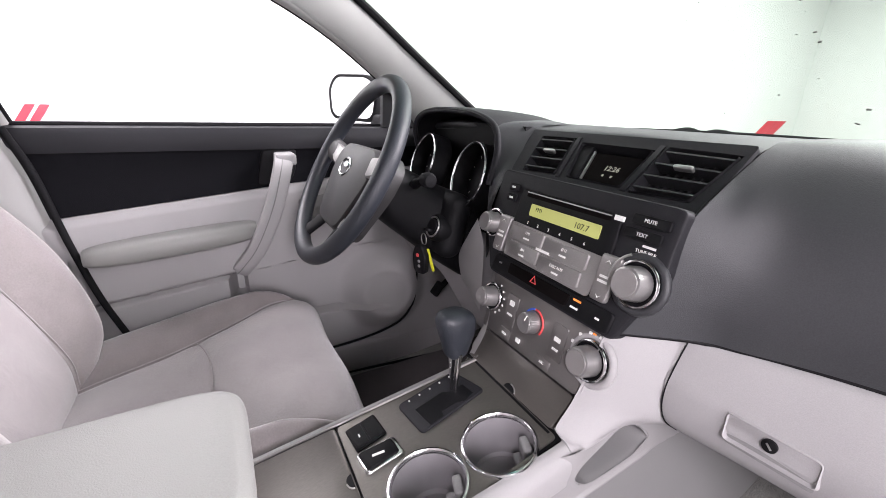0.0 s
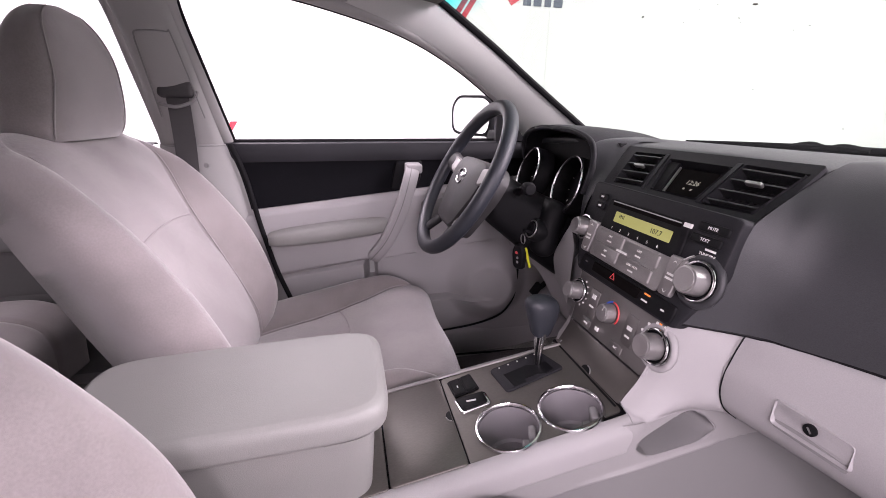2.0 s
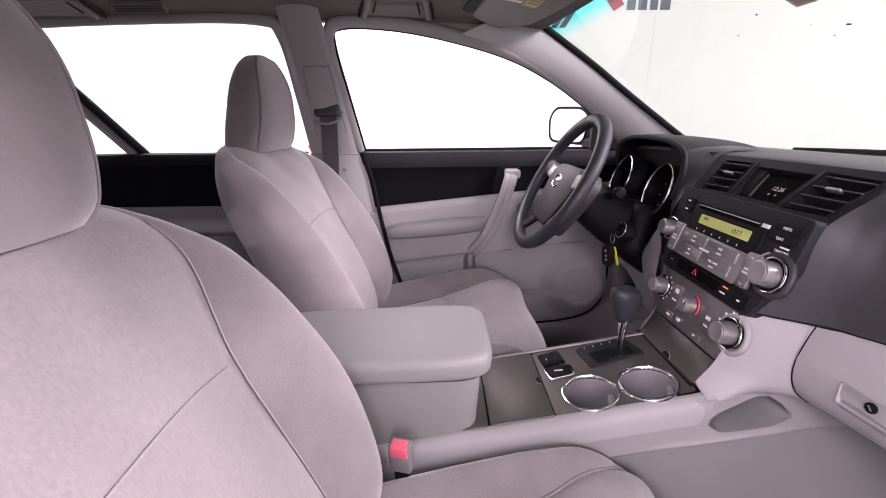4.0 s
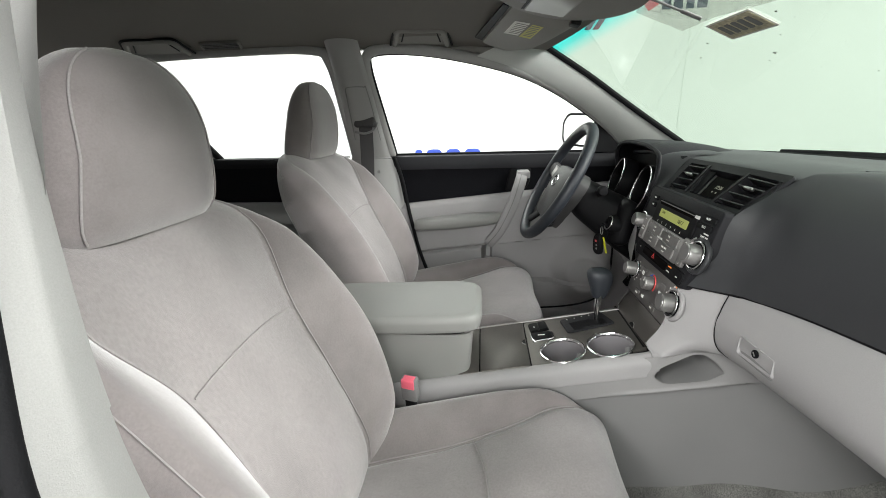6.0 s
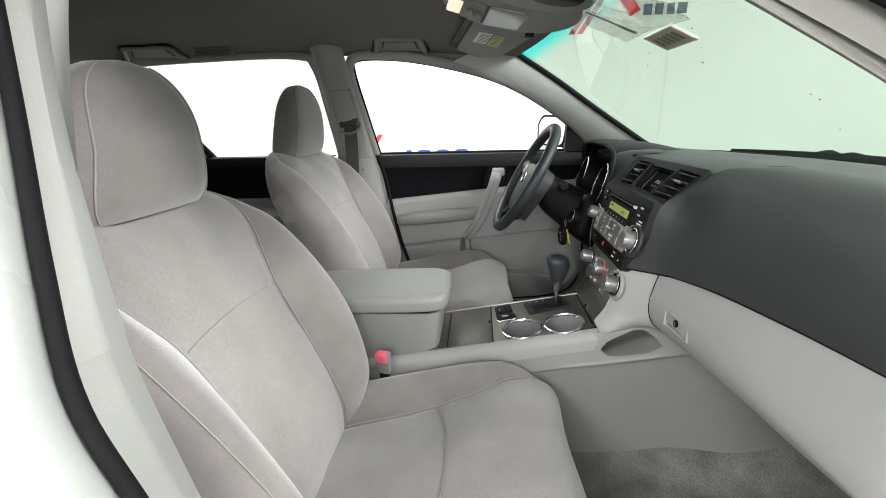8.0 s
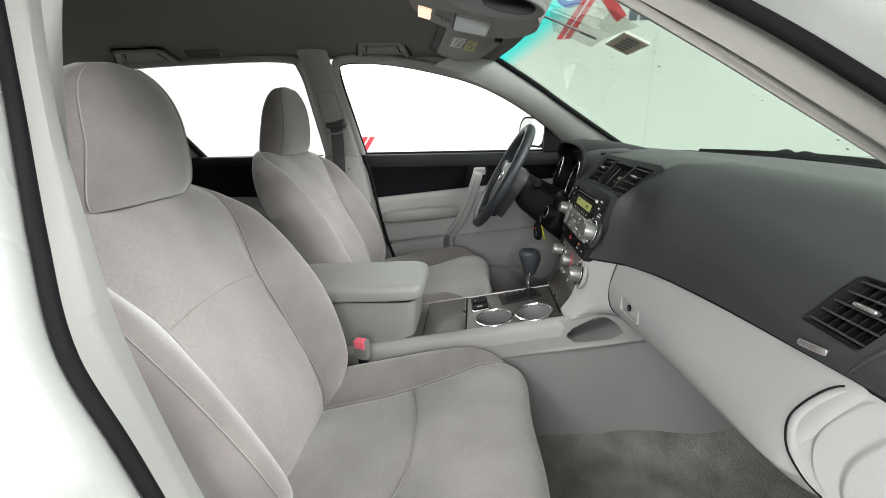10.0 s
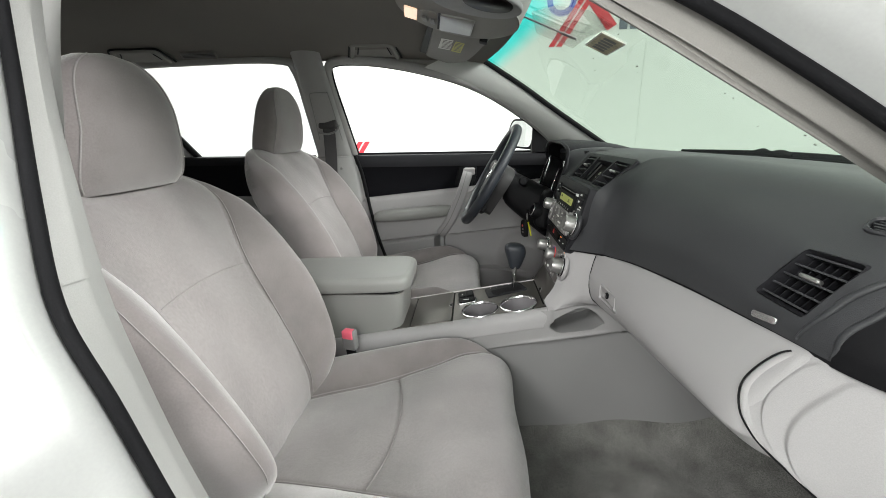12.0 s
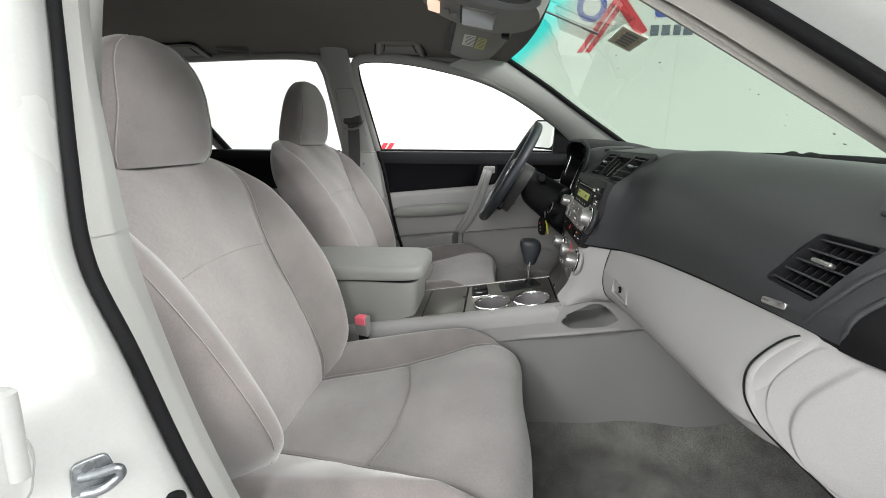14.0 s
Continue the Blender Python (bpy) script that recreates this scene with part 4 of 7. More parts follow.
def backrest_body(cx, out, n=110, m=150):
    """The backrest: sections square to its lean, rolled under at the foot and domed at the shoulders. Returns loops, front, u, seams and a map from height to row."""
    origin, lean, ahead = np.array((-0.545, 0.535)), np.array((-0.433, 0.9014)), np.array((0.9014, 0.433))
    #        height  half width  front  back   inner/outer bolster  seam
    knots = [(-0.020, 0.120, -0.075, -0.125, 0.000, 0.000, 0.72),
             (0.000, 0.165, -0.046, -0.135, 0.008, 0.016, 0.71),
             (0.035, 0.203, -0.022, -0.138, 0.028, 0.054, 0.61),
             (0.094, 0.240, -0.002, -0.138, 0.050, 0.092, 0.52),
             (0.235, 0.264, 0.0075, -0.124, 0.062, 0.094, 0.475),
             (0.370, 0.263, 0.0089, -0.113, 0.050, 0.068, 0.51),
             (0.468, 0.251, 0.0064, -0.108, 0.030, 0.037, 0.67),
             (0.532, 0.229, 0.000, -0.103, 0.011, 0.012, 0.77),
             (0.564, 0.205, -0.009, -0.094, 0.003, 0.003, 0.84),
             (0.586, 0.178, -0.024, -0.087, 0.0, 0.0, 0.84),
             (0.600, 0.140, -0.041, -0.079, 0.0, 0.0, 0.84),
             (0.609, 0.090, -0.053, -0.071, 0.0, 0.0, 0.84),
             (0.613, 0.035, -0.060, -0.064, 0.0, 0.0, 0.84)]
    hs, wid, mid, rear, inner, outer, sea = catmull(knots, n).T
    across = seam_columns(m, sea)
    loops, front = [], []
    for i in range(n):
        u = across[i]
        a = np.abs(u)
        bol = np.where(u < 0, inner[i], outer[i] if out > 0 else inner[i])
        rise = np.clip((a - sea[i] + 0.03) / (0.90 - min(sea[i], 0.78)), 0, 1)
        d = mid[i] + bol * np.sin(rise * math.pi / 2) ** 1.25
        top = float(ease(hs[i], 0.47, 0.60))
        far = np.clip((a - 0.80 + 0.45 * top) / (0.20 + 0.45 * top), 0, 1)
        d = d - (bol * 0.45 + min(0.045, 0.5 * (mid[i] - rear[i]))) * (1 - np.sqrt(1 - far ** 2.3 * 0.999))
        d -= 0.0030 * np.exp(-((a - sea[i]) * wid[i] / 0.0055) ** 2)
        off = hs[i] - (0.362 + 0.011 * (1 - (u / sea[i]) ** 2))
        d -= 0.0028 * np.exp(-(off / 0.0050) ** 2) * (a < sea[i])
        d += (0.0022 * np.sin(5 * u + 19 * hs[i]) + 0.0012 * np.sin(11 * u - 31 * hs[i])) * (a < sea[i])
        at_ = lambda x, v: (cx + x, *(origin + lean * hs[i] + ahead * v))
        row = [at_(wid[i] * x, v) for x, v in zip(u, d)]
        base = min(d[0], d[-1])
        depth = max(0.004, base - rear[i])
        back = [at_(wid[i] * x * (1 + 0.012 * (1 - abs(x))), base - depth * (1 - abs(x) ** (5 - 3.2 * top)) ** (0.4 + 0.2 * top)) for x in np.linspace(1, -1, 22)[1:-1]]
        loops.append(row + back)
        front.append(row)
    rows = lambda h: np.interp(h, hs, np.linspace(0, 1, n))
    return loops, np.array(front), across, sea, rows, hs


def front_seat(cx, out):
    seat = thing("front_seat", (cx, -0.38, 0.34), "pale grey cloth front seat with side bolsters and headrest", "seat", "front seats")
    loops, front, u, sea, rows, hs = backrest_body(cx, out)
    back = part("backrest", loft(loops), FABRIC, seat, "cloth backrest with stitched centre panel")
    upholster(back, front, u, sea)
    for hand in (-1, 1):
        h = np.linspace(0.03, 0.545, 14)
        part("seam", tube(along(front, u, rows(h), hand * np.interp(h, hs, sea)) + (0, 0.0024, 0.0012), 0.0012, 6, up=(1, 0, 0)), THREAD, back)
        if hand != out:
            continue
        h = np.linspace(0.03, 0.50, 10)
        part("edge_seam", tube(along(front, u, rows(h), hand * (0.91 - 0.02 * np.sin(6.0 * h))) + (0.0004, 0.0012, 0), 0.0009, 6, up=(1, 0, 0)), THREAD, back)
    xs = np.linspace(-0.46, 0.46, 9)
    part("seam", tube(along(front, u, rows(0.362 + 0.011 * (1 - (xs / 0.49) ** 2)), xs) + (0, 0.0024, 0), 0.0013, 6), THREAD, back)
    spine = [(-0.63, 0.530), (-0.55, 0.548), (-0.44, 0.562), (-0.32, 0.583), (-0.235, 0.599), (-0.172, 0.596), (-0.134, 0.575), (-0.116, 0.535), (-0.112, 0.48), (-0.122, 0.43)]
    width = [0.235, 0.245, 0.258, 0.264, 0.264, 0.258, 0.250, 0.246, 0.243, 0.240]
    bolster = [0.030, 0.038, 0.044, 0.046, 0.038, 0.024, 0.010, 0.002, 0.0, 0.0]
    seam = [0.48, 0.51, 0.57, 0.70, 0.84, 0.93, 0.95, 0.95, 0.95, 0.95]
    loops, front, u = padded(spine, width, bolster, seam, [(0.272, 0.026), (0.80, 0.0)], (0.10, 0.10), cx, turn=-1)
    cushion = part("cushion", loft(loops), FABRIC, seat, "cloth seat cushion with raised sides")
    upholster(cushion, front, u, seam)
    for hand in (-1, 1):
        s = np.linspace(0.06, 0.56, 9)
        part("seam", tube(along(front, u, s, [hand * np.interp(q, np.linspace(0, 1, 10), seam) for q in s]) + (0, 0, 0.0036), 0.0015, 6, up=(1, 0, 0)), THREAD, cushion)
    xs = np.linspace(-0.60, 0.60, 9)
    part("seam", tube(along(front, u, 0.272 + 0.026 * (1 - (xs / 0.6) ** 2), xs) + (0, 0, 0.0036), 0.0014, 6), THREAD, cushion)
    xs = np.linspace(-0.96, 0.96, 11)
    part("seam", tube(along(front, u, [0.80] * 11, xs) + (0, 0.0005, 0), 0.0011, 6), THREAD, cushion)
    headrest(seat, cx, (-0.780, 1.038))
    for hand in (-1, 1):
        part("side_valance", prism(rounded([(-0.66, 0.36), (-0.16, 0.38), (-0.13, 0.46), (-0.30, 0.50), (-0.58, 0.52), (-0.68, 0.47)], 0.03),
                                   Matrix(((0, 0, hand, cx + hand * 0.225), (1, 0, 0, 0), (0, 1, 0, 0), (0, 0, 0, 1))), 0.035, 0.006), LIGHT, seat, "grey plastic side valance")
        part("seat_rail", slab(cx + hand * 0.17 - 0.02, cx + hand * 0.17 + 0.02, -0.66, -0.16, 0.335, 0.37), BLACK, seat, "dark steel seat rail")
    part("seat_pan", slab(cx - 0.20, cx + 0.20, -0.62, -0.15, 0.37, 0.46), BLACK, seat)
    part("recliner_cover", lathe([(0.0, 0), (0.045, 0.0), (0.045, 0.012), (0.035, 0.018), (0.0, 0.018)], frame_of((cx + 0.232, -0.60, 0.515), (0, 1, 0), (0, 0, 1))), SIDE, seat)
    return seat


passenger = front_seat(0.385, 1)
driver = front_seat(0.385, -1)
driver.location += Vector((-0.767, -0.065, 0.025))


def rear_seat():
    seat = thing("rear_seat", (0, -1.45, 0.40), "grey cloth rear bench behind the front seats", "seat")
    for cx, w in ((-0.32, 0.30), (0.32, 0.30)):
        spine = [(-1.70, 0.60), (-1.58, 0.615), (-1.40, 0.645), (-1.22, 0.665), (-1.135, 0.650), (-1.095, 0.60), (-1.10, 0.49)]
        loops, front, u = padded(spine, [w] * 7, [0.01] * 7, [0.6] * 7, [], (0.13, 0.10), cx, 50, 80, turn=-1)
        part("cushion", loft(loops), FABRIC, seat, "cloth rear seat cushion")
        spine = [(-1.58, 0.60), (-1.65, 0.74), (-1.73, 0.89), (-1.78, 0.97), (-1.83, 0.985)]
        loops, front, u = padded(spine, [w] * 5, [0.02, 0.025, 0.015, 0.0, 0.0], [0.6] * 5, [], (0.09, 0.05), cx, 50, 80)
        part("backrest", loft(loops), FABRIC, seat, "cloth rear seat back")
    part("seat_base", slab(-0.60, 0.60, -1.70, -1.17, 0.40, 0.54), BLACK, seat)


rear_seat()


def buckle(x, y, z):
    b = thing("seat_belt_buckle", (x, y, z - 0.10), "grey seat belt buckle with a red release button", "buckle")
    m = frame_of((x, y, z), (0.25, 0.97, 0), (0.10, 0.06, 0.98))
    part("stalk", block(at(m, 0, -0.075, -0.016), 0.024, 0.085, 0.014, 0.004), BLACK, b)
    part("housing", block(at(m, 0, -0.015, -0.021), 0.035, 0.054, 0.021, 0.004), SIDE, b, "grey plastic housing")
    part("release_button", block(at(m, 0, 0.0015, -0.0185), 0.029, 0.0215, 0.0210, 0.003), REDPLASTIC, b, "red release button")


buckle(0.159, -0.521, 0.641)

# ---- centre console ----
def top_z(y):
    return 0.668 + (y + 0.192) * 0.173


TOP = frame_of((0, 0, top_z(0)), (1, 0, 0), (0, 1, 0.173))


def tp(x, y):
    """Plan place to the console top's own frame."""
    return (x, y * math.sqrt(1 + 0.173 ** 2))


def holed(outer, holes, m, thick):
    """A flat plate with holes right through it."""
    bm = bmesh.new()
    edges = []
    for loop in [outer] + holes:
        vs = [bm.verts.new((p[0], p[1], 0)) for p in loop]
        edges += [bm.edges.new((vs[i], vs[(i + 1) % len(vs)])) for i in range(len(vs))]
    bmesh.ops.triangle_fill(bm, use_beauty=True, edges=edges)
    geo = bmesh.ops.extrude_face_region(bm, geom=bm.faces[:])
    bmesh.ops.translate(bm, verts=[g for g in geo["geom"] if isinstance(g, bmesh.types.BMVert)], vec=(0, 0, -thick))
    bm.transform(m)
    return bm


CUPS = ((0.055, -0.192), (0.055, -0.092))
POCKET = [(-0.022, 0.655), (-0.006, 0.642), (0.012, 0.640), (0.080, 0.650), (0.108, 0.668), (0.090, 0.690), (0.066, 0.706), (0.045, 0.706), (0.018, 0.692), (-0.014, 0.672)]


def inside_depth(y, z, poly):
    """How far a point lies inside a convex polygon (minus: outside)."""
    d = 9.0
    k = len(poly)
    for i in range(k):
        (ax, ay), (bx, by) = poly[i], poly[(i + 1) % k]
        ln = math.hypot(bx - ax, by - ay)
        d = min(d, ((bx - ax) * (z - ay) - (by - ay) * (y - ax)) / ln)
    return d


def console():
    con = thing("center_console", (0, -0.35, 0.34), "grey centre console with graphite top, cup holders and armrest", "console")
    # flanks: pale upper edge, then the grey side panel with a pocket
    for hand in (-1, 1):
        rows = []
        ys = np.r_[np.linspace(-0.78, -0.07, 36), np.linspace(-0.06, 0.135, 110), np.linspace(0.15, 0.62, 26)]
        zs = np.r_[np.linspace(0, 0.36, 95), np.linspace(0.37, 1, 32)]
        for y in ys:
            k = float(ease(y, -0.07, -0.015))
            t = top_z(min(y, -0.02)) + 0.004 * k + 0.030 * float(ease(y, -0.03, 0.045))
            row = []
            for q in zs:
                z = t - 0.004 - (t - 0.335) * q
                x = (0.104 + 0.016 * float(ease(q, 0.0, 0.10))) * (1 - k) + 0.121 * k + 0.012 * q
                crease = 0.603 + (y + 0.113) * 0.165
                x += 0.0035 * math.exp(-((z - crease - 0.003) / 0.004) ** 2) * float(ease(y, -0.13, -0.04)) * (1 - float(ease(y, 0.10, 0.13)))
                x -= 0.016 * float(ease(z, crease, crease - 0.006)) * float(ease(y, -0.22, 0.0)) * (1 - float(ease(y, 0.12, 0.30)))
                x += 0.02 * float(ease(y, 0.10, 0.35))
                row.append((hand * x, y, z))
            rows.append(row)
        bm = grid(np.array(rows))
        if hand > 0:
            mouth = catmull(POCKET, 60, True)
            hollow = {}
            for v in bm.verts:
                if -0.05 < v.co.y < 0.14 and 0.62 < v.co.z < 0.72 and inside_depth(v.co.y, v.co.z, POCKET) > 0:
                    hollow[v] = mouth[np.argmin((mouth[:, 0] - v.co.y) ** 2 + (mouth[:, 1] - v.co.z) ** 2)]
            gone = [q for q in bm.faces if all(v in hollow for v in q.verts)]
            for v, (y, z) in hollow.items():
                v.co.y, v.co.z = y, z
            bmesh.ops.delete(bm, geom=gone, context="FACES")
            cy, cz = mouth.mean(0)
            loops = [[(x, cy + (y - cy) * g, cz + (z - cz) * g - drop) for y, z in mouth] for x, g, drop in ((0.1235, 1.025, 0.0), (0.1215, 1.005, 0.0), (0.112, 0.985, 0.0), (0.080, 0.96, 0.001), (0.030, 0.92, 0.002), (0.024, 0.80, 0.002), (0.022, 0.40, 0.002), (0.022, 0.05, 0.002))]
            # darker plastic inside paints in the shade of the pocket
            part("pocket", loft(loops, False), SIDE, con, "deep open pocket in the console side")
        panel = part("side_panel", bm, SIDE, con, "grey plastic side panel with a pocket" if hand > 0 else "")
        # the band above the crease takes the darker copy as painted shade
        panel.data.materials.append(SHADEMOULD)
        panel.data.polygons.foreach_set("material_index", [int(q.center[2] > 0.603 + (q.center[1] + 0.113) * 0.165) for q in panel.data.polygons])
    for hand in (-1, 1):
        rows = [[(hand * (x - 0.006 * float(ease(y, -0.05, 0.03))), y, top_z(y) + dz * (1 - 0.7 * float(ease(y, -0.03, 0.015))) + 0.0) for x, dz in ((0.098, 0.001), (0.106, 0.001), (0.115, -0.005), (0.1205, -0.016), (0.1225, -0.040), (0.1215, -0.0415))] for y in np.linspace(-0.76, -0.012, 36)]
        part("edge_rail", grid(smooth_grid(rows, 70, 20)), LIGHT, con, "pale grey console edge")
    # graphite top plate with holes for the cups
    circle = lambda x, y, r: [(tp(x, y)[0] + r * math.cos(a), tp(x, y)[1] + r * math.sin(a)) for a in np.linspace(0, 2 * math.pi, 48, endpoint=False)]
    outer = rounded([tp(-0.095, -0.262), tp(0.100, -0.262), tp(0.100, -0.20), tp(0.088, -0.028), tp(-0.112, -0.028)], 0.006, 4)
    part("top_plate", holed(outer, [circle(x, y, 0.0445) for x, y in CUPS], TOP, 0.006), WOODLIKE, con, "graphite top plate", flat=True)
    part("gap", holed(rounded([tp(-0.099, -0.42), tp(0.101, -0.42), tp(0.101, -0.20), tp(0.092, -0.022), tp(-0.116, -0.022)], 0.004, 3), [circle(x, y, 0.0445) for x, y in CUPS], at(TOP, 0, 0, -0.003), 0.006), BLACK, con, flat=True)
    part("side_strip", tube([(-0.1005, y, top_z(y) + 0.001) for y in np.linspace(-0.42, -0.03, 20)], 0.0026, 8), GREYSTACK, con, "satin grey edge strip")
    lid = part("storage_lid", prism(rounded([tp(-0.094, -0.372), tp(0.100, -0.372), tp(0.100, -0.265), tp(-0.094, -0.265)], 0.006), TOP, 0.004, 0.0015), WOODLIKE, con, "graphite storage lid with a finger notch")
    # notch drawn flat: black half-disc for its shade, bright arc for its glint
    notch = at(TOP, *tp(0.003, -0.2665), 0.0036)
    part("finger_notch", prism([(0.011 * math.cos(a), -0.008 * math.sin(a)) for a in np.linspace(0, math.pi, 14)], notch, 0.0007), BLACK, lid, "finger notch with its shade drawn in black", flat=True)
    part("notch_glint", tube([tuple(notch @ Vector((0.011 * math.cos(a), -0.008 * math.sin(a), 0.0006))) for a in np.linspace(0.1, 1.5, 10)], 0.0011, 6), SATIN, lid)
    part("rear_plate", prism(rounded([tp(-0.094, -0.42), tp(0.100, -0.42), tp(0.100, -0.375), tp(-0.094, -0.375)], 0.004), TOP, 0.003, 0.001), WOODLIKE, con)
    for x, y in CUPS:
        m = at(TOP, *tp(x, y))
        cup = part("cup_holder", lathe([(0.0, -0.066), (0.036, -0.066), (0.040, -0.062), (0.0435, -0.03), (0.0443, 0.001), (0.0455, 0.001), (0.0455, -0.07), (0.0, -0.07)], m, 48), CUPGREY, con, "grey cup holder")
        bm = lathe([(0.0440, -0.002), (0.0445, 0.002), (0.0465, 0.0045), (0.0486, 0.0040), (0.0503, 0.0005), (0.0500, -0.002), (0.0440, -0.002)], m, 56, caps=False)
        part("ring", bm, CHROME, cup, "chrome ring")
        tab = part("grip_tab", block(at(m, 0.012, 0.032, -0.042, 70), 0.012, 0.026, 0.034, 0.004, 4), SIDE, cup, "grey sprung grip tab")
        part("foot", block(at(m, 0.009, 0.024, -0.042, 70), 0.016, 0.022, 0.008, 0.003, 3), SIDE, tab)
    # gear gate
    gate = part("gear_gate", prism(rounded([tp(-0.080, -0.176), tp(-0.014, -0.167), tp(-0.033, -0.056), tp(-0.096, -0.074)], 0.008), TOP, 0.004, 0.0015), STACK, con, "black gear gate")
    zig = [tp(x + 0.010, y) for x, y in ((-0.066, -0.158), (-0.030, -0.152), (-0.032, -0.130), (-0.042, -0.128), (-0.044, -0.104), (-0.040, -0.090), (-0.046, -0.074), (-0.070, -0.078), (-0.068, -0.100), (-0.074, -0.112), (-0.070, -0.134))]
    part("slot", prism(zig, TOP, 0.0048), BLACK, gate, "black gate slot", flat=True)
    for k in range(5):
        part("mark", prism(rect(0.0028, 0.0022), at(TOP, *tp(-0.0770 - 0.0025 * k, -0.158 + 0.018 * k), 0.0015), 0.003), WHITEINK, gate, flat=True)
    bezel = part("switch_plate", prism(rounded([tp(-0.080, -0.254), tp(-0.036, -0.250), tp(-0.044, -0.206), tp(-0.086, -0.210)], 0.003), TOP, 0.003, 0.001), BLACK, con)
    part("switch", prism(rounded([tp(-0.0775, -0.251), tp(-0.039, -0.248), tp(-0.042, -0.231), tp(-0.080, -0.233)], 0.002), TOP, 0.006, 0.001), BLACK, bezel)
    part("switch", prism(rounded([tp(-0.080, -0.230), tp(-0.042, -0.228), tp(-0.046, -0.209), tp(-0.084, -0.212)], 0.002), TOP, 0.006, 0.001), BLACK, bezel)
    part("mark", prism(rect(0.006, 0.002), at(TOP, *tp(-0.057, -0.240), 0.005), 0.0015), WHITEINK, bezel, flat=True)
    bezel = part("heater_switch", prism(rounded([tp(-0.032, -0.254), tp(0.006, -0.250), tp(0.000, -0.198), tp(-0.032, -0.200)], 0.006), TOP, 0.0045, 0.0015), CHROME, con, "black switch in a chrome frame")
    part("switch", prism(rounded([tp(-0.029, -0.251), tp(0.002, -0.247), tp(-0.003, -0.203), tp(-0.029, -0.205)], 0.005), TOP, 0.0075, 0.002), BLACK, bezel)
    part("mark", prism(rect(0.016, 0.0035), at(TOP, *tp(-0.0135, -0.228), 0.0070, 82), 0.001), WHITEINK, bezel, flat=True)
    # shifter
    base = Vector((-0.060, -0.094, top_z(-0.094)))
    lever = part("shift_lever", tube(catmull([base, base + Vector((-0.002, 0.001, 0.03)), base + Vector((-0.004, 0.004, 0.070))], 12), 0.0050, 14, taper=np.linspace(1.0, 0.9, 12), up=(0, 1, 0)), BLACK, con, "forked chrome shift lever with a leather knob")
    for hand in (-1, 1):
        part("prong", tube(catmull([base + Vector((hand * 0.003, 0.001, 0.004)), base + Vector((hand * 0.0075 - 0.002, 0.001, 0.034)), base + Vector((hand * 0.0120 - 0.004, 0.003, 0.070))], 12), 0.0044, 12, taper=np.linspace(0.8, 1.15, 12), up=(0, 1, 0)), CHROME, lever, "chrome prong")
    loops = []
    for h, w, d, dy in ((0.060, 0.013, 0.012, 0.003), (0.066, 0.0170, 0.0165, 0.003), (0.082, 0.0195, 0.0215, 0.004), (0.101, 0.0220, 0.0275, 0.004), (0.116, 0.0228, 0.0292, 0.002), (0.126, 0.0205, 0.0260, 0.0), (0.132, 0.014, 0.0175, -0.002), (0.134, 0.005, 0.007, -0.002)):
        a = np.linspace(0, 2 * math.pi, 28, endpoint=False)
        loops.append([tuple(base + Vector((-0.005 + w * math.copysign(abs(math.cos(t)) ** 0.8, math.cos(t)), dy + d * math.copysign(abs(math.sin(t)) ** 0.8, math.sin(t)), h))) for t in a])
    loops = list(catmull(np.array(loops), 26))
    knob = part("knob", loft(loops), LEATHER, lever, "blue-black leather shift knob")
    # armrest bin
    rows = []
    a = np.linspace(0, 2 * math.pi, 80, endpoint=False)
    sq = lambda c, p: math.copysign(abs(c) ** p, c)
    loops = []
    for h, s in ((0.600, 0.97), (0.64, 0.985), (0.70, 1.0), (0.728, 1.0)):
        loops.append([(0.005 + 0.098 * s * sq(math.cos(t), 0.22), -0.575 + 0.183 * s * sq(math.sin(t), 0.22) + 0.004 * (h - 0.6) / 0.13, h) for t in a])
    part("bin", loft(loops), VINYL, con, "pale grey storage bin under the armrest")
    part("bin_gap", loft([[(0.005 + 0.094 * sq(math.cos(t), 0.22), -0.575 + 0.179 * sq(math.sin(t), 0.22), h) for t in a] for h in (0.715, 0.738)]), BLACK, con)
    arm = [(0.734, 0.985, 0.990), (0.738, 1.0, 1.0), (0.747, 1.004, 1.006), (0.757, 1.0, 1.006), (0.765, 0.975, 0.99), (0.770, 0.93, 0.955), (0.7725, 0.86, 0.90), (0.775, 0.6, 0.6), (0.776, 0.2, 0.2)]
    loops = [[(0.010 + 0.105 * sx * sq(math.cos(t), 0.30), -0.568 + 0.198 * sy * sq(math.sin(t), 0.28), h + 0.006 * sy * sq(math.sin(t), 0.28)) for t in a] for h, sx, sy in arm]
    part("armrest", loft(list(catmull(np.array(loops), 40))), VINYL, con, "padded grey vinyl armrest lid")
    return con


console()

# ---- dashboard ----
dash = thing("dashboard", (0, 0.2, 0.70), "two-tone dashboard, dark soft pad over pale grey lower panels", "dashboard")


def base_y(x):
    return 0.60 - 0.235 * (abs(x) / 0.66) ** 2.2


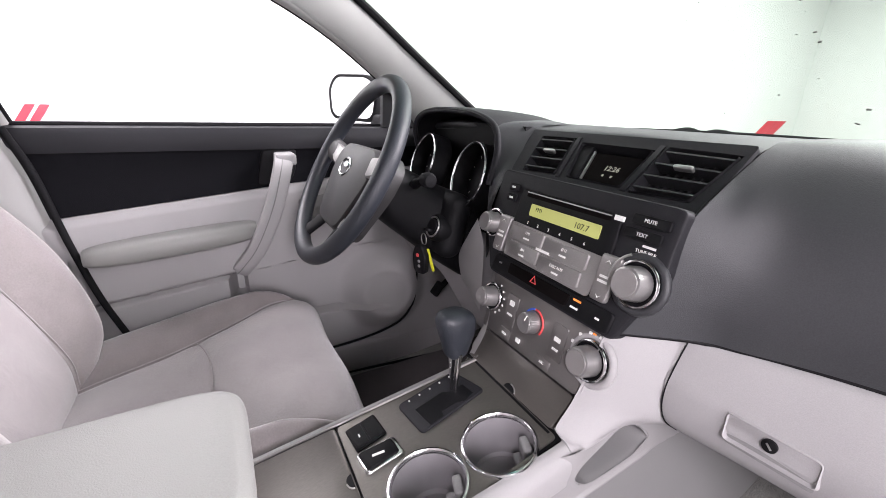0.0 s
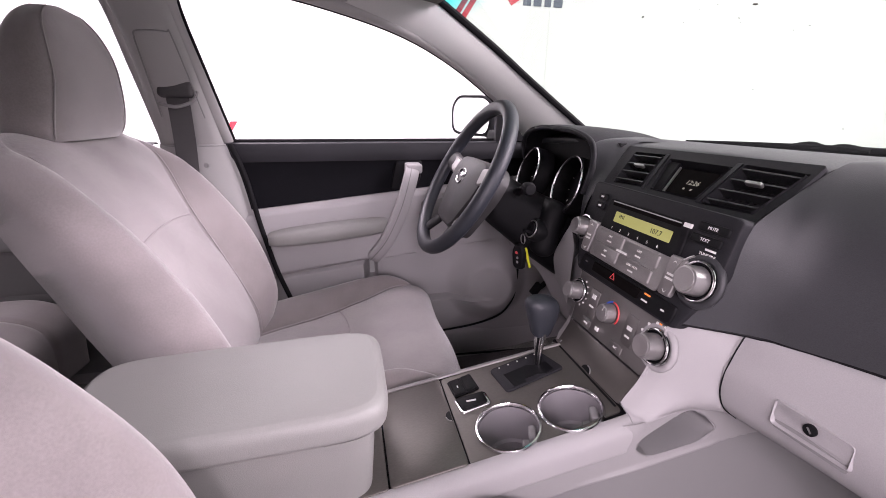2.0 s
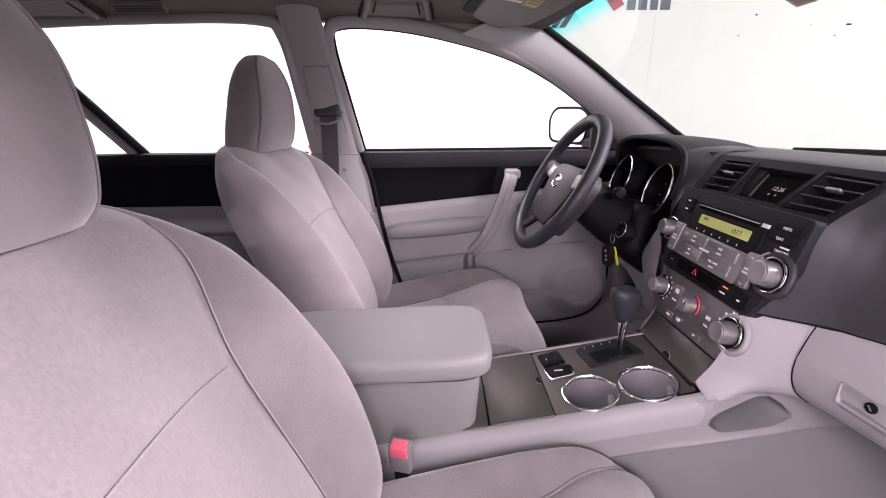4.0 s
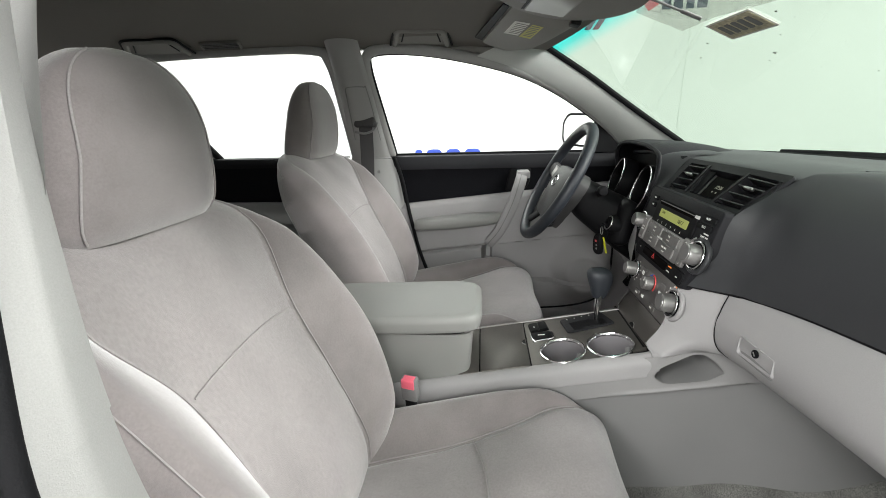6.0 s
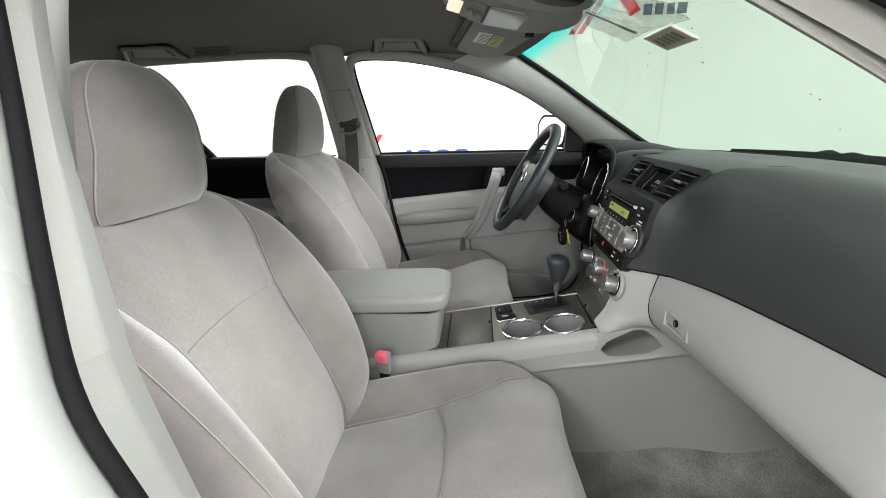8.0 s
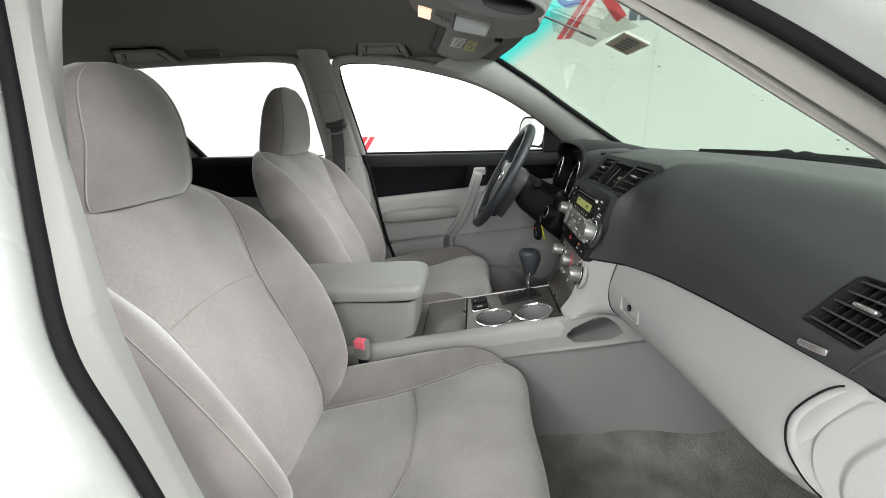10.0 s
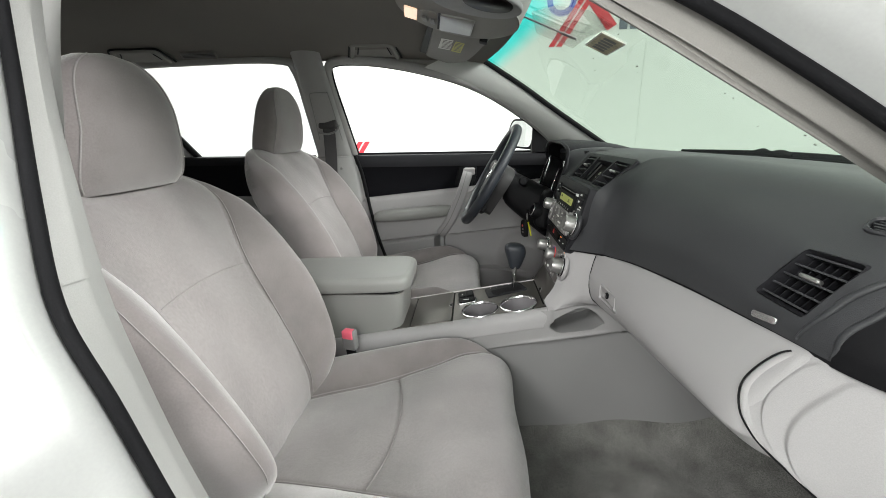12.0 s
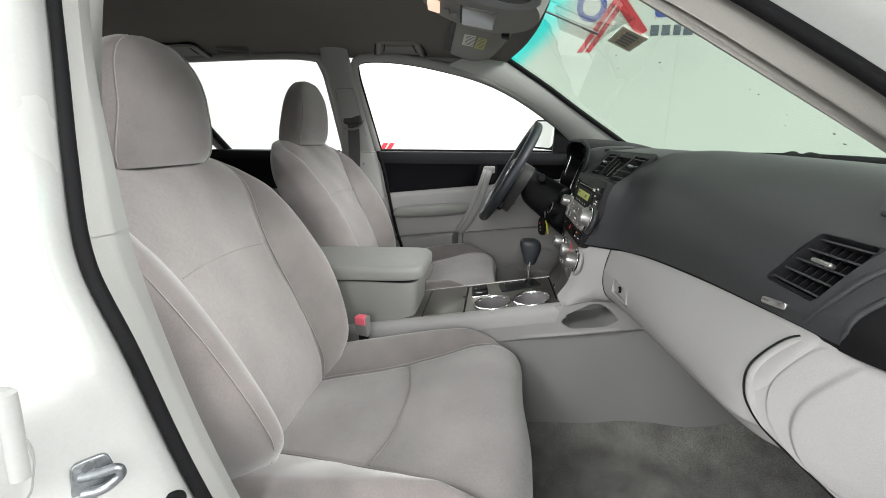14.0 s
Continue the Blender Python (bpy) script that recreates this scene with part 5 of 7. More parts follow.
# soft pad on the passenger's side: columns across, rows from the windshield down to the seam
cols = []
for x, ys, zs in ((0.150, (0.33, 0.20, 0.158, 0.104, 0.056, 0.028, 0.012), (1.056, 1.0585, 1.0545, 1.022, 0.986, 0.922, 0.853)),
                  (0.172, (0.33, 0.208, 0.162, 0.107, 0.076, 0.066, 0.067), (1.056, 1.062, 1.052, 1.012, 0.962, 0.910, 0.858)),
                  (0.215, (0.33, 0.220, 0.164, 0.119, 0.094, 0.084, 0.083), (1.056, 1.064, 1.046, 1.000, 0.945, 0.902, 0.862)),
                  (0.300, (0.33, 0.235, 0.170, 0.128, 0.108, 0.100, 0.100), (1.056, 1.060, 1.040, 0.995, 0.945, 0.905, 0.874)),
                  (0.450, (0.33, 0.250, 0.185, 0.143, 0.122, 0.116, 0.116), (1.052, 1.052, 1.030, 0.990, 0.945, 0.914, 0.888)),
                  (0.600, (0.32, 0.255, 0.198, 0.158, 0.136, 0.128, 0.130), (1.044, 1.040, 1.018, 0.985, 0.945, 0.918, 0.896)),
                  (0.700, (0.31, 0.260, 0.215, 0.180, 0.160, 0.150, 0.150), (1.036, 1.028, 1.006, 0.975, 0.940, 0.918, 0.895)),
                  (0.745, (0.30, 0.270, 0.240, 0.215, 0.200, 0.190, 0.188), (1.020, 1.010, 0.990, 0.965, 0.935, 0.914, 0.890))):
    cols.append([(x, max(base_y(x), 0.32), 1.036)] + [(x - (float(np.interp(z, (0.853, 0.92, 0.986, 1.06), (0.034, 0.020, 0.004, -0.004))) if x == 0.150 else 0), y, z) for y, z in zip(ys, zs)])
PV = frame_of((0.6208, 0.1507, 0.9578), (0.0616, 0.011, -0.0035), (0.0178, 0.0359, 0.0615))
VENT_P = [tuple((PV.inverted() @ Vector(p)).xy) for p in ((0.580, 0.1285, 0.9297), (0.644, 0.137, 0.9244), (0.661, 0.1754, 0.9877), (0.600, 0.1619, 0.9894))]


def opened(bm, m, corners):
    """Takes out the faces of a sheet inside an opening given in the frame m."""
    inv, c = m.inverted(), np.asarray(corners, float)
    mid, within = c.mean(0), {}
    for v in bm.verts:
        p = inv @ v.co
        side_of = [((c[(k + 1) % 4][0] - c[k][0]) * (p.y - c[k][1]) - (c[(k + 1) % 4][1] - c[k][1]) * (p.x - c[k][0])) / math.dist(c[k], c[(k + 1) % 4]) for k in range(4)]
        if min(side_of) > 0 and abs(p.z) < 0.05:
            within[v] = (p, int(np.argmin(side_of)), min(side_of))
    gone = [f for f in bm.faces if all(v in within for v in f.verts)]
    for v, (p, k, far) in within.items():
        e = c[(k + 1) % 4] - c[k]
        out = np.array((e[1], -e[0])) / np.linalg.norm(e) * far
        v.co = m @ Vector((p.x + out[0], p.y + out[1], p.z))
    bmesh.ops.delete(bm, geom=gone, context="FACES")
    return bm


part("soft_pad", opened(grid(smooth_grid(cols, 150, 130), 0.004), PV, VENT_P), DARK, dash, "dark grey grained soft pad")
PAD = smooth_grid(cols, 150, 130).reshape(-1, 3)


def on_pad(x, z):
    """The depth of the pad's face at a place across and up."""
    d2 = (PAD[:, 0] - x) ** 2 + (PAD[:, 2] - z) ** 2 + (PAD[:, 1] > 0.30)
    near = np.argsort(d2)[:6]
    return np.average(PAD[near, 1], weights=1 / (d2[near] + 1e-6))


# black sheet standing slightly proud of the pad's outer end
rows = []
for z in np.linspace(0.893, 0.992, 40):
    x0 = np.interp(z, (0.88, 0.911, 0.929, 0.951, 0.969, 0.985, 1.0), (0.680, 0.6835, 0.684, 0.693, 0.702, 0.735, 0.80))
    rows.append([(x0 + (0.80 - x0) * s, on_pad(x0 + (0.80 - x0) * s, z), z) for s in np.linspace(0, 1, 14)])
rows = np.array(rows)
for _ in range(8):
    rows[1:-1, :, 1] = (rows[:-2, :, 1] + 2 * rows[1:-1, :, 1] + rows[2:, :, 1]) / 4
    rows[:, 1:-1, 1] = (rows[:, :-2, 1] + 2 * rows[:, 1:-1, 1] + rows[:, 2:, 1]) / 4
rows[:, :, 1] -= 0.0065 + 0.024 * np.linspace(0, 1, 14)
part("pad_end", grid(rows), BLACK, dash, "black sheet over the end of the pad")
part("pad_edge", tube(catmull([(c[-1][0], c[-1][1] - 0.002, c[-1][2] - 0.001) for c in cols], 60), 0.0030, 8), BLACK, dash)
part("pad_seam", tube(catmull(cols[0][2:], 50) + (-0.001, -0.001, 0), 0.0011, 6), BLACK, dash)

# top of the dash behind the stack and on the driver's side
cols = []
for x, y0, z0 in ((-0.745, 0.25, 1.0), (-0.66, 0.17, 1.035), (-0.56, 0.13, 1.052), (-0.40, 0.13, 1.060), (-0.22, 0.14, 1.056), (-0.17, 0.145, 1.054), (0.0, 0.146, 1.056), (0.152, 0.150, 1.050)):
    cols.append([(x, max(base_y(x), 0.31), 1.036), (x, 0.36 if abs(x) < 0.5 else 0.30, 1.052), (x, 0.24, 1.060 - 0.01 * (abs(x) > 0.6)), (x, y0, z0), (x, y0 - 0.006, z0 - 0.016)])
part("dash_top", grid(smooth_grid(cols, 70, 30), 0.004), DARK, dash, "dark grey dash top")
part("pad_groove", tube(catmull([(0.16, 0.235, 1.0645), (0.30, 0.262, 1.0605), (0.45, 0.285, 1.053), (0.60, 0.300, 1.042)], 30), 0.0016, 6), BLACK, dash)

# cluster hood and gauges
lip = [(-0.572, 0.085, 0.985), (-0.565, 0.072, 1.035), (-0.525, 0.066, 1.068), (-0.45, 0.066, 1.082), (-0.36, 0.070, 1.082), (-0.295, 0.074, 1.077), (-0.242, 0.078, 1.058), (-0.214, 0.068, 1.015), (-0.206, 0.050, 0.962)]
rows = [[(x, y, z) for x, y, z in lip], [(x * 0.98 - 0.007, y - 0.004, z + 0.004) for x, y, z in lip], [(x, y + 0.05, z + 0.006) for x, y, z in lip], [(x, y + 0.16, max(0.98, z - 0.004)) for x, y, z in lip], [(x, y + 0.26, max(0.97, z - 0.03)) for x, y, z in lip]]
part("cluster_hood", grid(smooth_grid(rows, 30, 60), 0.0), STACK, dash, "black hood over the gauges")
part("hood_lip", tube(catmull(lip, 60), 0.006, 10), STACK, dash)
rows = [[(x, y + 0.002, z) for x, y, z in lip], [(-0.381 + (x + 0.381) * 0.93, 0.13, 0.965 + (z - 0.965) * 0.9) for x, y, z in lip]]
part("cluster_wall", grid(smooth_grid(rows, 12, 50)), BLACK, dash, "black gauge surround")
cheek = [[(-0.275, 0.180, 1.070), (-0.230, 0.200, 1.069), (-0.180, 0.200, 1.065)], [(-0.242, 0.082, 1.060), (-0.222, 0.112, 1.062), (-0.198, 0.136, 1.056)], [(-0.214, 0.068, 1.015), (-0.198, 0.078, 1.010), (-0.176, 0.076, 0.996)], [(-0.206, 0.050, 0.962), (-0.188, 0.050, 0.965), (-0.156, 0.034, 0.968)], [(-0.204, 0.048, 0.90), (-0.186, 0.040, 0.90), (-0.158, 0.016, 0.905)], [(-0.200, 0.052, 0.86), (-0.180, 0.040, 0.855), (-0.140, 0.006, 0.855)]]
part("stack_cheek", grid(smooth_grid(cheek, 40, 20)), DARK, dash, "dark side of the control stack")
pale = [[(-0.216, 0.036, 0.902), (-0.208, 0.030, 0.904), (-0.198, 0.026, 0.902)], [(-0.246, 0.036, 0.862), (-0.206, 0.024, 0.866), (-0.164, 0.016, 0.868)], [(-0.290, 0.044, 0.806), (-0.220, 0.026, 0.812), (-0.148, 0.006, 0.818)], [(-0.305, 0.062, 0.745), (-0.225, 0.034, 0.752), (-0.138, -0.002, 0.762)]]
part("stack_cheek_lower", grid(smooth_grid(pale, 30, 20)), LIGHT, dash, "pale grey panel between column and controls")
part("cluster_plate", slab(-0.57, -0.205, 0.118, 0.13, 0.86, 1.06), BLACK, dash)


def gauge(x, y, z, r):
    m = frame_of((x, y, z), (1, -0.10, 0), (0, 0.30, 0.95))
    a = [t for t in np.linspace(-0.32 * math.pi, 1.32 * math.pi, 60)]
    path = [m @ Vector((r * math.cos(t), r * math.sin(t), 0)) for t in a]
    g = part("gauge", lathe([(0, -0.034), (r * 0.92, -0.034), (r * 0.99, -0.004), (r, 0.0), (r * 1.05, -0.002), (r * 1.05, -0.04), (0, -0.04)], m, 48), BLACK, dash, "black round gauge in a chrome ring")
    part("ring", tube([tuple(p) for p in path], 0.0028, 8, up=tuple(m.to_3x3() @ Vector((0, 0, 1)))), CHROME, g)
    part("foot_ring", tube([tuple(path[-1]), tuple(path[0])], 0.0024, 8), CHROME, g)
    for k in range(9):
        t = math.radians(225 - k * 33)
        part("tick", prism(rect(0.007, 0.0014), m @ pose(r * 0.78 * math.cos(t), r * 0.78 * math.sin(t), -0.0338, 0, 0, math.degrees(t)), 0.0006), WHITEINK, g, flat=True)


gauge(-0.478, 0.050, 0.972, 0.062)
gauge(-0.300, 0.062, 0.967, 0.062)

# driver's lower panels
rows = []
for x in (-0.745, -0.66, -0.55, -0.40, -0.25, -0.16):
    rows.append([(x, 0.16 if x > -0.6 else 0.15, 1.03 if x < -0.6 else 0.90), (x, 0.12, 0.94 if x < -0.6 else 0.89), (x, 0.095, 0.865), (x, 0.09, 0.85)])
part("driver_panel", grid(smooth_grid(rows, 40, 20)), BLACK, dash, "black lower cluster panel")
rows = []
for x in (-0.735, -0.62, -0.50, -0.38, -0.26, -0.19, -0.165):
    d = 0.008 * math.exp(-((x + 0.39) / 0.16) ** 2)
    lift = 0.07 * (1 - float(ease(x, -0.52, -0.40)))
    rows.append([(x, 0.10, 0.855), (x, 0.074 - d, 0.845), (x, 0.068 - d, 0.80), (x, 0.082, 0.73), (x, 0.104, 0.665 + lift * 0.5), (x, 0.135, 0.605 + lift), (x, 0.21, 0.57 + lift), (x, 0.45, 0.56 + lift)])
part("knee_panel", grid(smooth_grid(rows, 40, 40)), LIGHT, dash, "pale grey knee panel")
part("kick_panel", grid(np.array([[(-0.705 + 0.03 * ease(y, 0.2, 0.6), y, z) for z in np.linspace(0.34, 0.86, 8)] for y in np.linspace(0.13, 0.72, 10)])), LIGHT, dash)
part("kick_panel", grid(np.array([[(0.705 - 0.03 * ease(y, 0.2, 0.6), y, z) for z in np.linspace(0.34, 0.86, 8)] for y in np.linspace(0.20, 0.72, 10)])), LIGHT, dash)
for hand in (-1, 1):
    fl = [[(0.104, 0.012, 0.855), (0.122, 0.026, 0.856), (0.138, 0.042, 0.857), (0.153, 0.056, 0.858), (0.168, 0.066, 0.858)],
          [(0.100, 0.004, 0.815), (0.119, 0.016, 0.815), (0.136, 0.031, 0.816), (0.151, 0.046, 0.817), (0.164, 0.059, 0.818)],
          [(0.094, -0.004, 0.775), (0.115, 0.008, 0.775), (0.133, 0.025, 0.776), (0.147, 0.041, 0.777), (0.1595, 0.056, 0.778)],
          [(0.090, -0.014, 0.743), (0.111, -0.001, 0.744), (0.130, 0.020, 0.746), (0.146, 0.042, 0.748), (0.163, 0.064, 0.748)],
          [(0.0885, -0.032, 0.713), (0.109, -0.016, 0.717), (0.1265, 0.006, 0.722), (0.139, 0.042, 0.730), (0.164, 0.084, 0.732)],
          [(0.096, -0.030, 0.7045), (0.110, -0.022, 0.7060), (0.1240, -0.004, 0.709), (0.130, 0.042, 0.719), (0.148, 0.090, 0.725)],
          [(0.105, -0.027, 0.6990), (0.1150, -0.019, 0.7000), (0.1240, -0.006, 0.703), (0.1275, 0.042, 0.716), (0.140, 0.093, 0.722)],
          [(0.112, -0.026, 0.6925), (0.1180, -0.018, 0.6940), (0.1215, -0.007, 0.6985), (0.1215, 0.042, 0.7120), (0.132, 0.095, 0.7180)]]
    part("flank_joint", tube(catmull([(hand * 0.0885, -0.034, 0.7135), (hand * 0.096, -0.031, 0.7050), (hand * 0.105, -0.028, 0.6995), (hand * 0.112, -0.027, 0.6932)], 16), 0.0008, 6), SIDE, dash)
    fl = [[(hand * x, y, z) for x, y, z in row] for row in fl]
    if hand < 0:
        fl = [[(x * 1.12, y, z) for x, y, z in row] for row in fl]
    part("stack_flank", grid(smooth_grid(fl, 50, 50), 0.0), LIGHT, dash, "pale grey flank beside the controls")

# glove box and end cap
gl = []
for x, top, bow, low in ((0.168, (0.068, 0.857), 0.052, 0.732), (0.26, (0.094, 0.868), 0.062, 0.738), (0.40, (0.112, 0.882), 0.066, 0.750), (0.54, (0.124, 0.892), 0.070, 0.760), (0.642, (0.134, 0.895), 0.074, 0.770), (0.675, (0.150, 0.893), 0.100, 0.768), (0.76, (0.225, 0.888), 0.180, 0.762)):
    y, z = top
    gl.append([(x, y + 0.004, z - 0.002), (x, y - 0.009 * float(ease(x, 0.165, 0.24)), z - 0.008), (x, bow + 0.012, 0.832), (x, bow + 0.004, 0.80), (x, bow + 0.012, low + 0.022), (x, bow + 0.035, low), (x, bow + 0.075, low - 0.008), (x, 0.26, low - 0.012), (x, 0.45, low - 0.02)])
gl[0] = [(x - 0.009 * math.sin(k * 0.55), y, z) for k, (x, y, z) in enumerate(gl[0])]
box = part("glove_box", grid(smooth_grid(gl, 70, 80), 0.004), LIGHT, dash, "pale grey glove box lid")
part("gap", tube(catmull([(0.169, 0.062, 0.8575), (0.1655, 0.056, 0.830), (0.1615, 0.0525, 0.796), (0.1608, 0.0545, 0.768), (0.1645, 0.0625, 0.746), (0.170, 0.080, 0.731)], 40), 0.0009, 8), BLACK, box, "dark gap round the glove box lid")
la = frame_of((0.262, 0.0655, 0.792), (0.985, 0.07, 0.03), (0, 0.05, 1))
latch = part("latch_bezel", rim(rounded([(-0.040, -0.017), (0.040, -0.017), (0.040, 0.014), (-0.040, 0.017)], 0.005), la, 0.004, 0.006, -0.006), LIGHT, box, "pale latch plate")
part("plate", prism(rounded([(-0.038, -0.006), (0.038, -0.008), (0.038, 0.012), (-0.038, 0.015)], 0.004), la, 0.004, 0.001, low=-0.006), LIGHT, latch)
part("recess", prism(rounded([(-0.037, -0.020), (0.037, -0.022), (0.037, -0.009), (-0.037, -0.007)], 0.004), la, 0.0015, 0.0, low=-0.008), SIDE, latch)
part("lock", lathe([(0, 0.003), (0.0066, 0.003), (0.0066, 0.0065), (0.0055, 0.007), (0, 0.007)], at(la, 0.0, 0.003)), BLACK, latch, "black keyhole")
part("keyhole", prism(rect(0.0016, 0.007), at(la, 0, 0.003, 0.007, 40), 0.0008), SATIN, latch, flat=True)
cap_edge = catmull([(0.655, 0.1345, 0.894), (0.647, 0.1205, 0.8860), (0.642, 0.1062, 0.8694), (0.6415, 0.093, 0.851), (0.648, 0.0853, 0.8368), (0.660, 0.082, 0.8206), (0.677, 0.0841, 0.8085), (0.692, 0.090, 0.800), (0.719, 0.104, 0.789), (0.775, 0.130, 0.770)], 40)
cap_far = catmull([(0.785, 0.205, 0.892), (0.785, 0.195, 0.862), (0.785, 0.182, 0.838), (0.785, 0.172, 0.812), (0.785, 0.166, 0.79), (0.785, 0.162, 0.77), (0.785, 0.160, 0.752)], 40)
rows = []
for i, (p, q) in enumerate(zip(cap_edge, cap_far)):
    row = []
    live = math.sin(math.pi * min(max((i - 1) / 33, 0), 1)) ** 0.5
    for t in np.linspace(0, 1, 110):
        swell = 0.007 * math.sin(math.pi * t) ** 0.6 + live * (-0.0035 * float(ease(t, 0.030, 0.055)) + 0.0050 * float(ease(t, 0.13, 0.17)) + 0.0055 * float(ease(t, 0.30 + 0.05 * math.cos(i * 0.08), 0.36 + 0.05 * math.cos(i * 0.08))))
        row.append(p + (q - p) * t + np.array((0.15, -0.98, 0.10)) * (swell + 0.002))
    rows.append(row)
part("end_cap", grid(np.array(rows)), LIGHT, dash, "pale grey end cap of the dash")
part("end_cap_gap", tube(cap_edge[2:] + (-0.0012, -0.0030, 0.0012), 0.0011, 8), BLACK, dash)
for ridge in ([(0.6438, 0.1345, 0.9027), (0.6594, 0.1444, 0.9355), (0.6667, 0.157, 0.9583), (0.6771, 0.1718, 0.976), (0.6868, 0.184, 0.985), (0.722, 0.219, 0.996)], [(0.680, 0.1422, 0.8998), (0.6835, 0.1434, 0.9109), (0.6837, 0.1483, 0.9293), (0.6929, 0.1617, 0.9513), (0.7013, 0.1754, 0.9687), (0.738, 0.213, 0.982)]):
    line = []
    for p in catmull(ridge, 40):
        line.append((p[0], on_pad(p[0], p[2]) - 0.0035, p[2]))
    line = np.array(line)
    for _ in range(6):
        line[1:-1] = (line[:-2] + 2 * line[1:-1] + line[2:]) / 4
    part("pad_ridge", tube(line, 0.0050, 12, flat=0.8, taper=np.sin(np.linspace(0.25, 2.9, 40)) ** 0.5), DARK, dash)
part("lower_cover", grid(smooth_grid([[(x, 0.45, 0.735), (x, 0.55, 0.70), (x, 0.66, 0.60)] for x in (-0.7, -0.3, 0.1, 0.4, 0.70)], 20, 12)), BLACK, dash)

# ---- vents, clock and controls of the centre stack ----
VENT = frame_of((0, 0.075, 0.995), (1, 0, 0), (0, 0.70, 0.714))
RADIO = frame_of((0, 0.007, 0.863), (1, 0, 0), (0, 0.25, 0.97))
CLIM = frame_of((0, 0.005, 0.80), (1, 0, 0), (0, 0.2, 0.98))
DOORP = frame_of((0, -0.013, 0.72), (1, 0, 0), (0, 0.54, 0.84))


VENT_L = [(-0.150, -0.001), (-0.078, 0.003), (-0.092, 0.074), (-0.166, 0.072)]
VENT_R = [(0.050, 0.000), (0.128, 0.003), (0.146, 0.073), (0.060, 0.075)]
CLOCK = [(-0.056, 0.003), (0.038, 0.003), (0.046, 0.068), (-0.076, 0.068)]


def air_vent(name, m, corners, slats, tab, label, deep=0.030, fins=6, lip=(0.0035, 0.0035), grow=1.0):
    """A vent: frame, dark box, crosswise slats and upright fins, and a bright tab."""
    vent = part(name, rim(rounded([(x * grow, y * grow) for x, y in corners], 0.006), m, *lip, -deep), STACK, dash, label)
    p = np.asarray(corners, float)
    part("box", prism(p, at(m, 0, 0, -deep - 0.008), 0.008), BLACK, vent, flat=True)
    for k in range(slats):
        t = (k + 0.6) / slats
        a, b = p[0] + (p[3] - p[0]) * t, p[1] + (p[2] - p[1]) * t
        a, b = a + (b - a) * 0.03, b + (a - b) * 0.03
        q = np.array([m @ Vector((*(a + (b - a) * s), 0.003 + h)) for s in (0, 1) for h in (0, -0.6 * deep)]).reshape(2, 2, 3)
        part("slat", grid(q, 0.0022), DARK, vent, flat=True)
    for k in range(fins):
        t = (k + 0.5) / fins
        a, b = p[0] + (p[1] - p[0]) * t, p[3] + (p[2] - p[3]) * t
        q = np.array([m @ Vector((*(a + (b - a) * s), -0.40 * deep + h)) for s in (0.05, 0.95) for h in (0, -0.4 * deep)]).reshape(2, 2, 3)
        part("fin", grid(q, 0.0014), STACK, vent, flat=True)
    part("tab", block(at(m, *tab, 0.0), 0.024, 0.0055, 0.009, 0.0025), SATIN, vent, "satin metal tab")
    return vent


air_vent("air_vent", VENT, VENT_L, 4, (-0.121, 0.041), "dark slatted air vent")
air_vent("air_vent", VENT, VENT_R, 4, (0.098, 0.044), "dark slatted air vent", fins=8)
air_vent("air_vent", PV, VENT_P, 5, (0.002, 0.004), "dark slatted air vent at the dash end", deep=0.022, fins=7, lip=(0.0075, 0.0075), grow=1.07)
badge = part("airbag_badge", prism(rounded(rect(0.032, 0.0085), 0.004), frame_of((0.608, 0.1225, 0.9115), (1, 0.22, 0.08), (0, 0.12, 1)), 0.004, 0.001), CHROME, dash, "small bright badge")
part("mark", prism(rect(0.018, 0.004), frame_of((0.604, 0.1200, 0.9125), (1, 0.22, 0.08), (0, 0.12, 1)), 0.0006), INK, badge, flat=True)
for k in range(6):
    part("embossed_mark", prism(rect(0.0055, 0.006), frame_of((0.535 + k * 0.0075, 0.1205 + k * 0.0007, 0.910), (1, 0.1, 0.06), (0, 0.1, 1)), 0.0012), DARK, dash, flat=True)
dv = frame_of((0.655, 0.214, 1.0195), (1, 0.42, -0.10), (0.05, 0.85, 0.42))
defrost = part("defrost_vent", rim(rounded(rect(0.085, 0.026), 0.012), dv, 0.004, 0.003, -0.004), DARK, dash, "dark oval defrost vent")
part("box", prism(rounded(rect(0.08, 0.022), 0.01), at(dv, 0, 0, -0.004), 0.002), BLACK, defrost, flat=True)
for k in range(5):
    part("slat", prism(rect(0.074 - 0.006 * abs(k - 2), 0.0018, 0, -0.008 + 0.004 * k), dv, 0.0015, low=-0.004), DARK, defrost, flat=True)
# tiny bright dot drawn for a highlight on the dash top
part("dash_glint", lathe([(0, 0), (0.003, 0), (0.0025, 0.001), (0, 0.0015)], frame_of((0.60, 0.215, 1.020), (1, 0, 0), (0, 1, 0))), SATIN, dash)

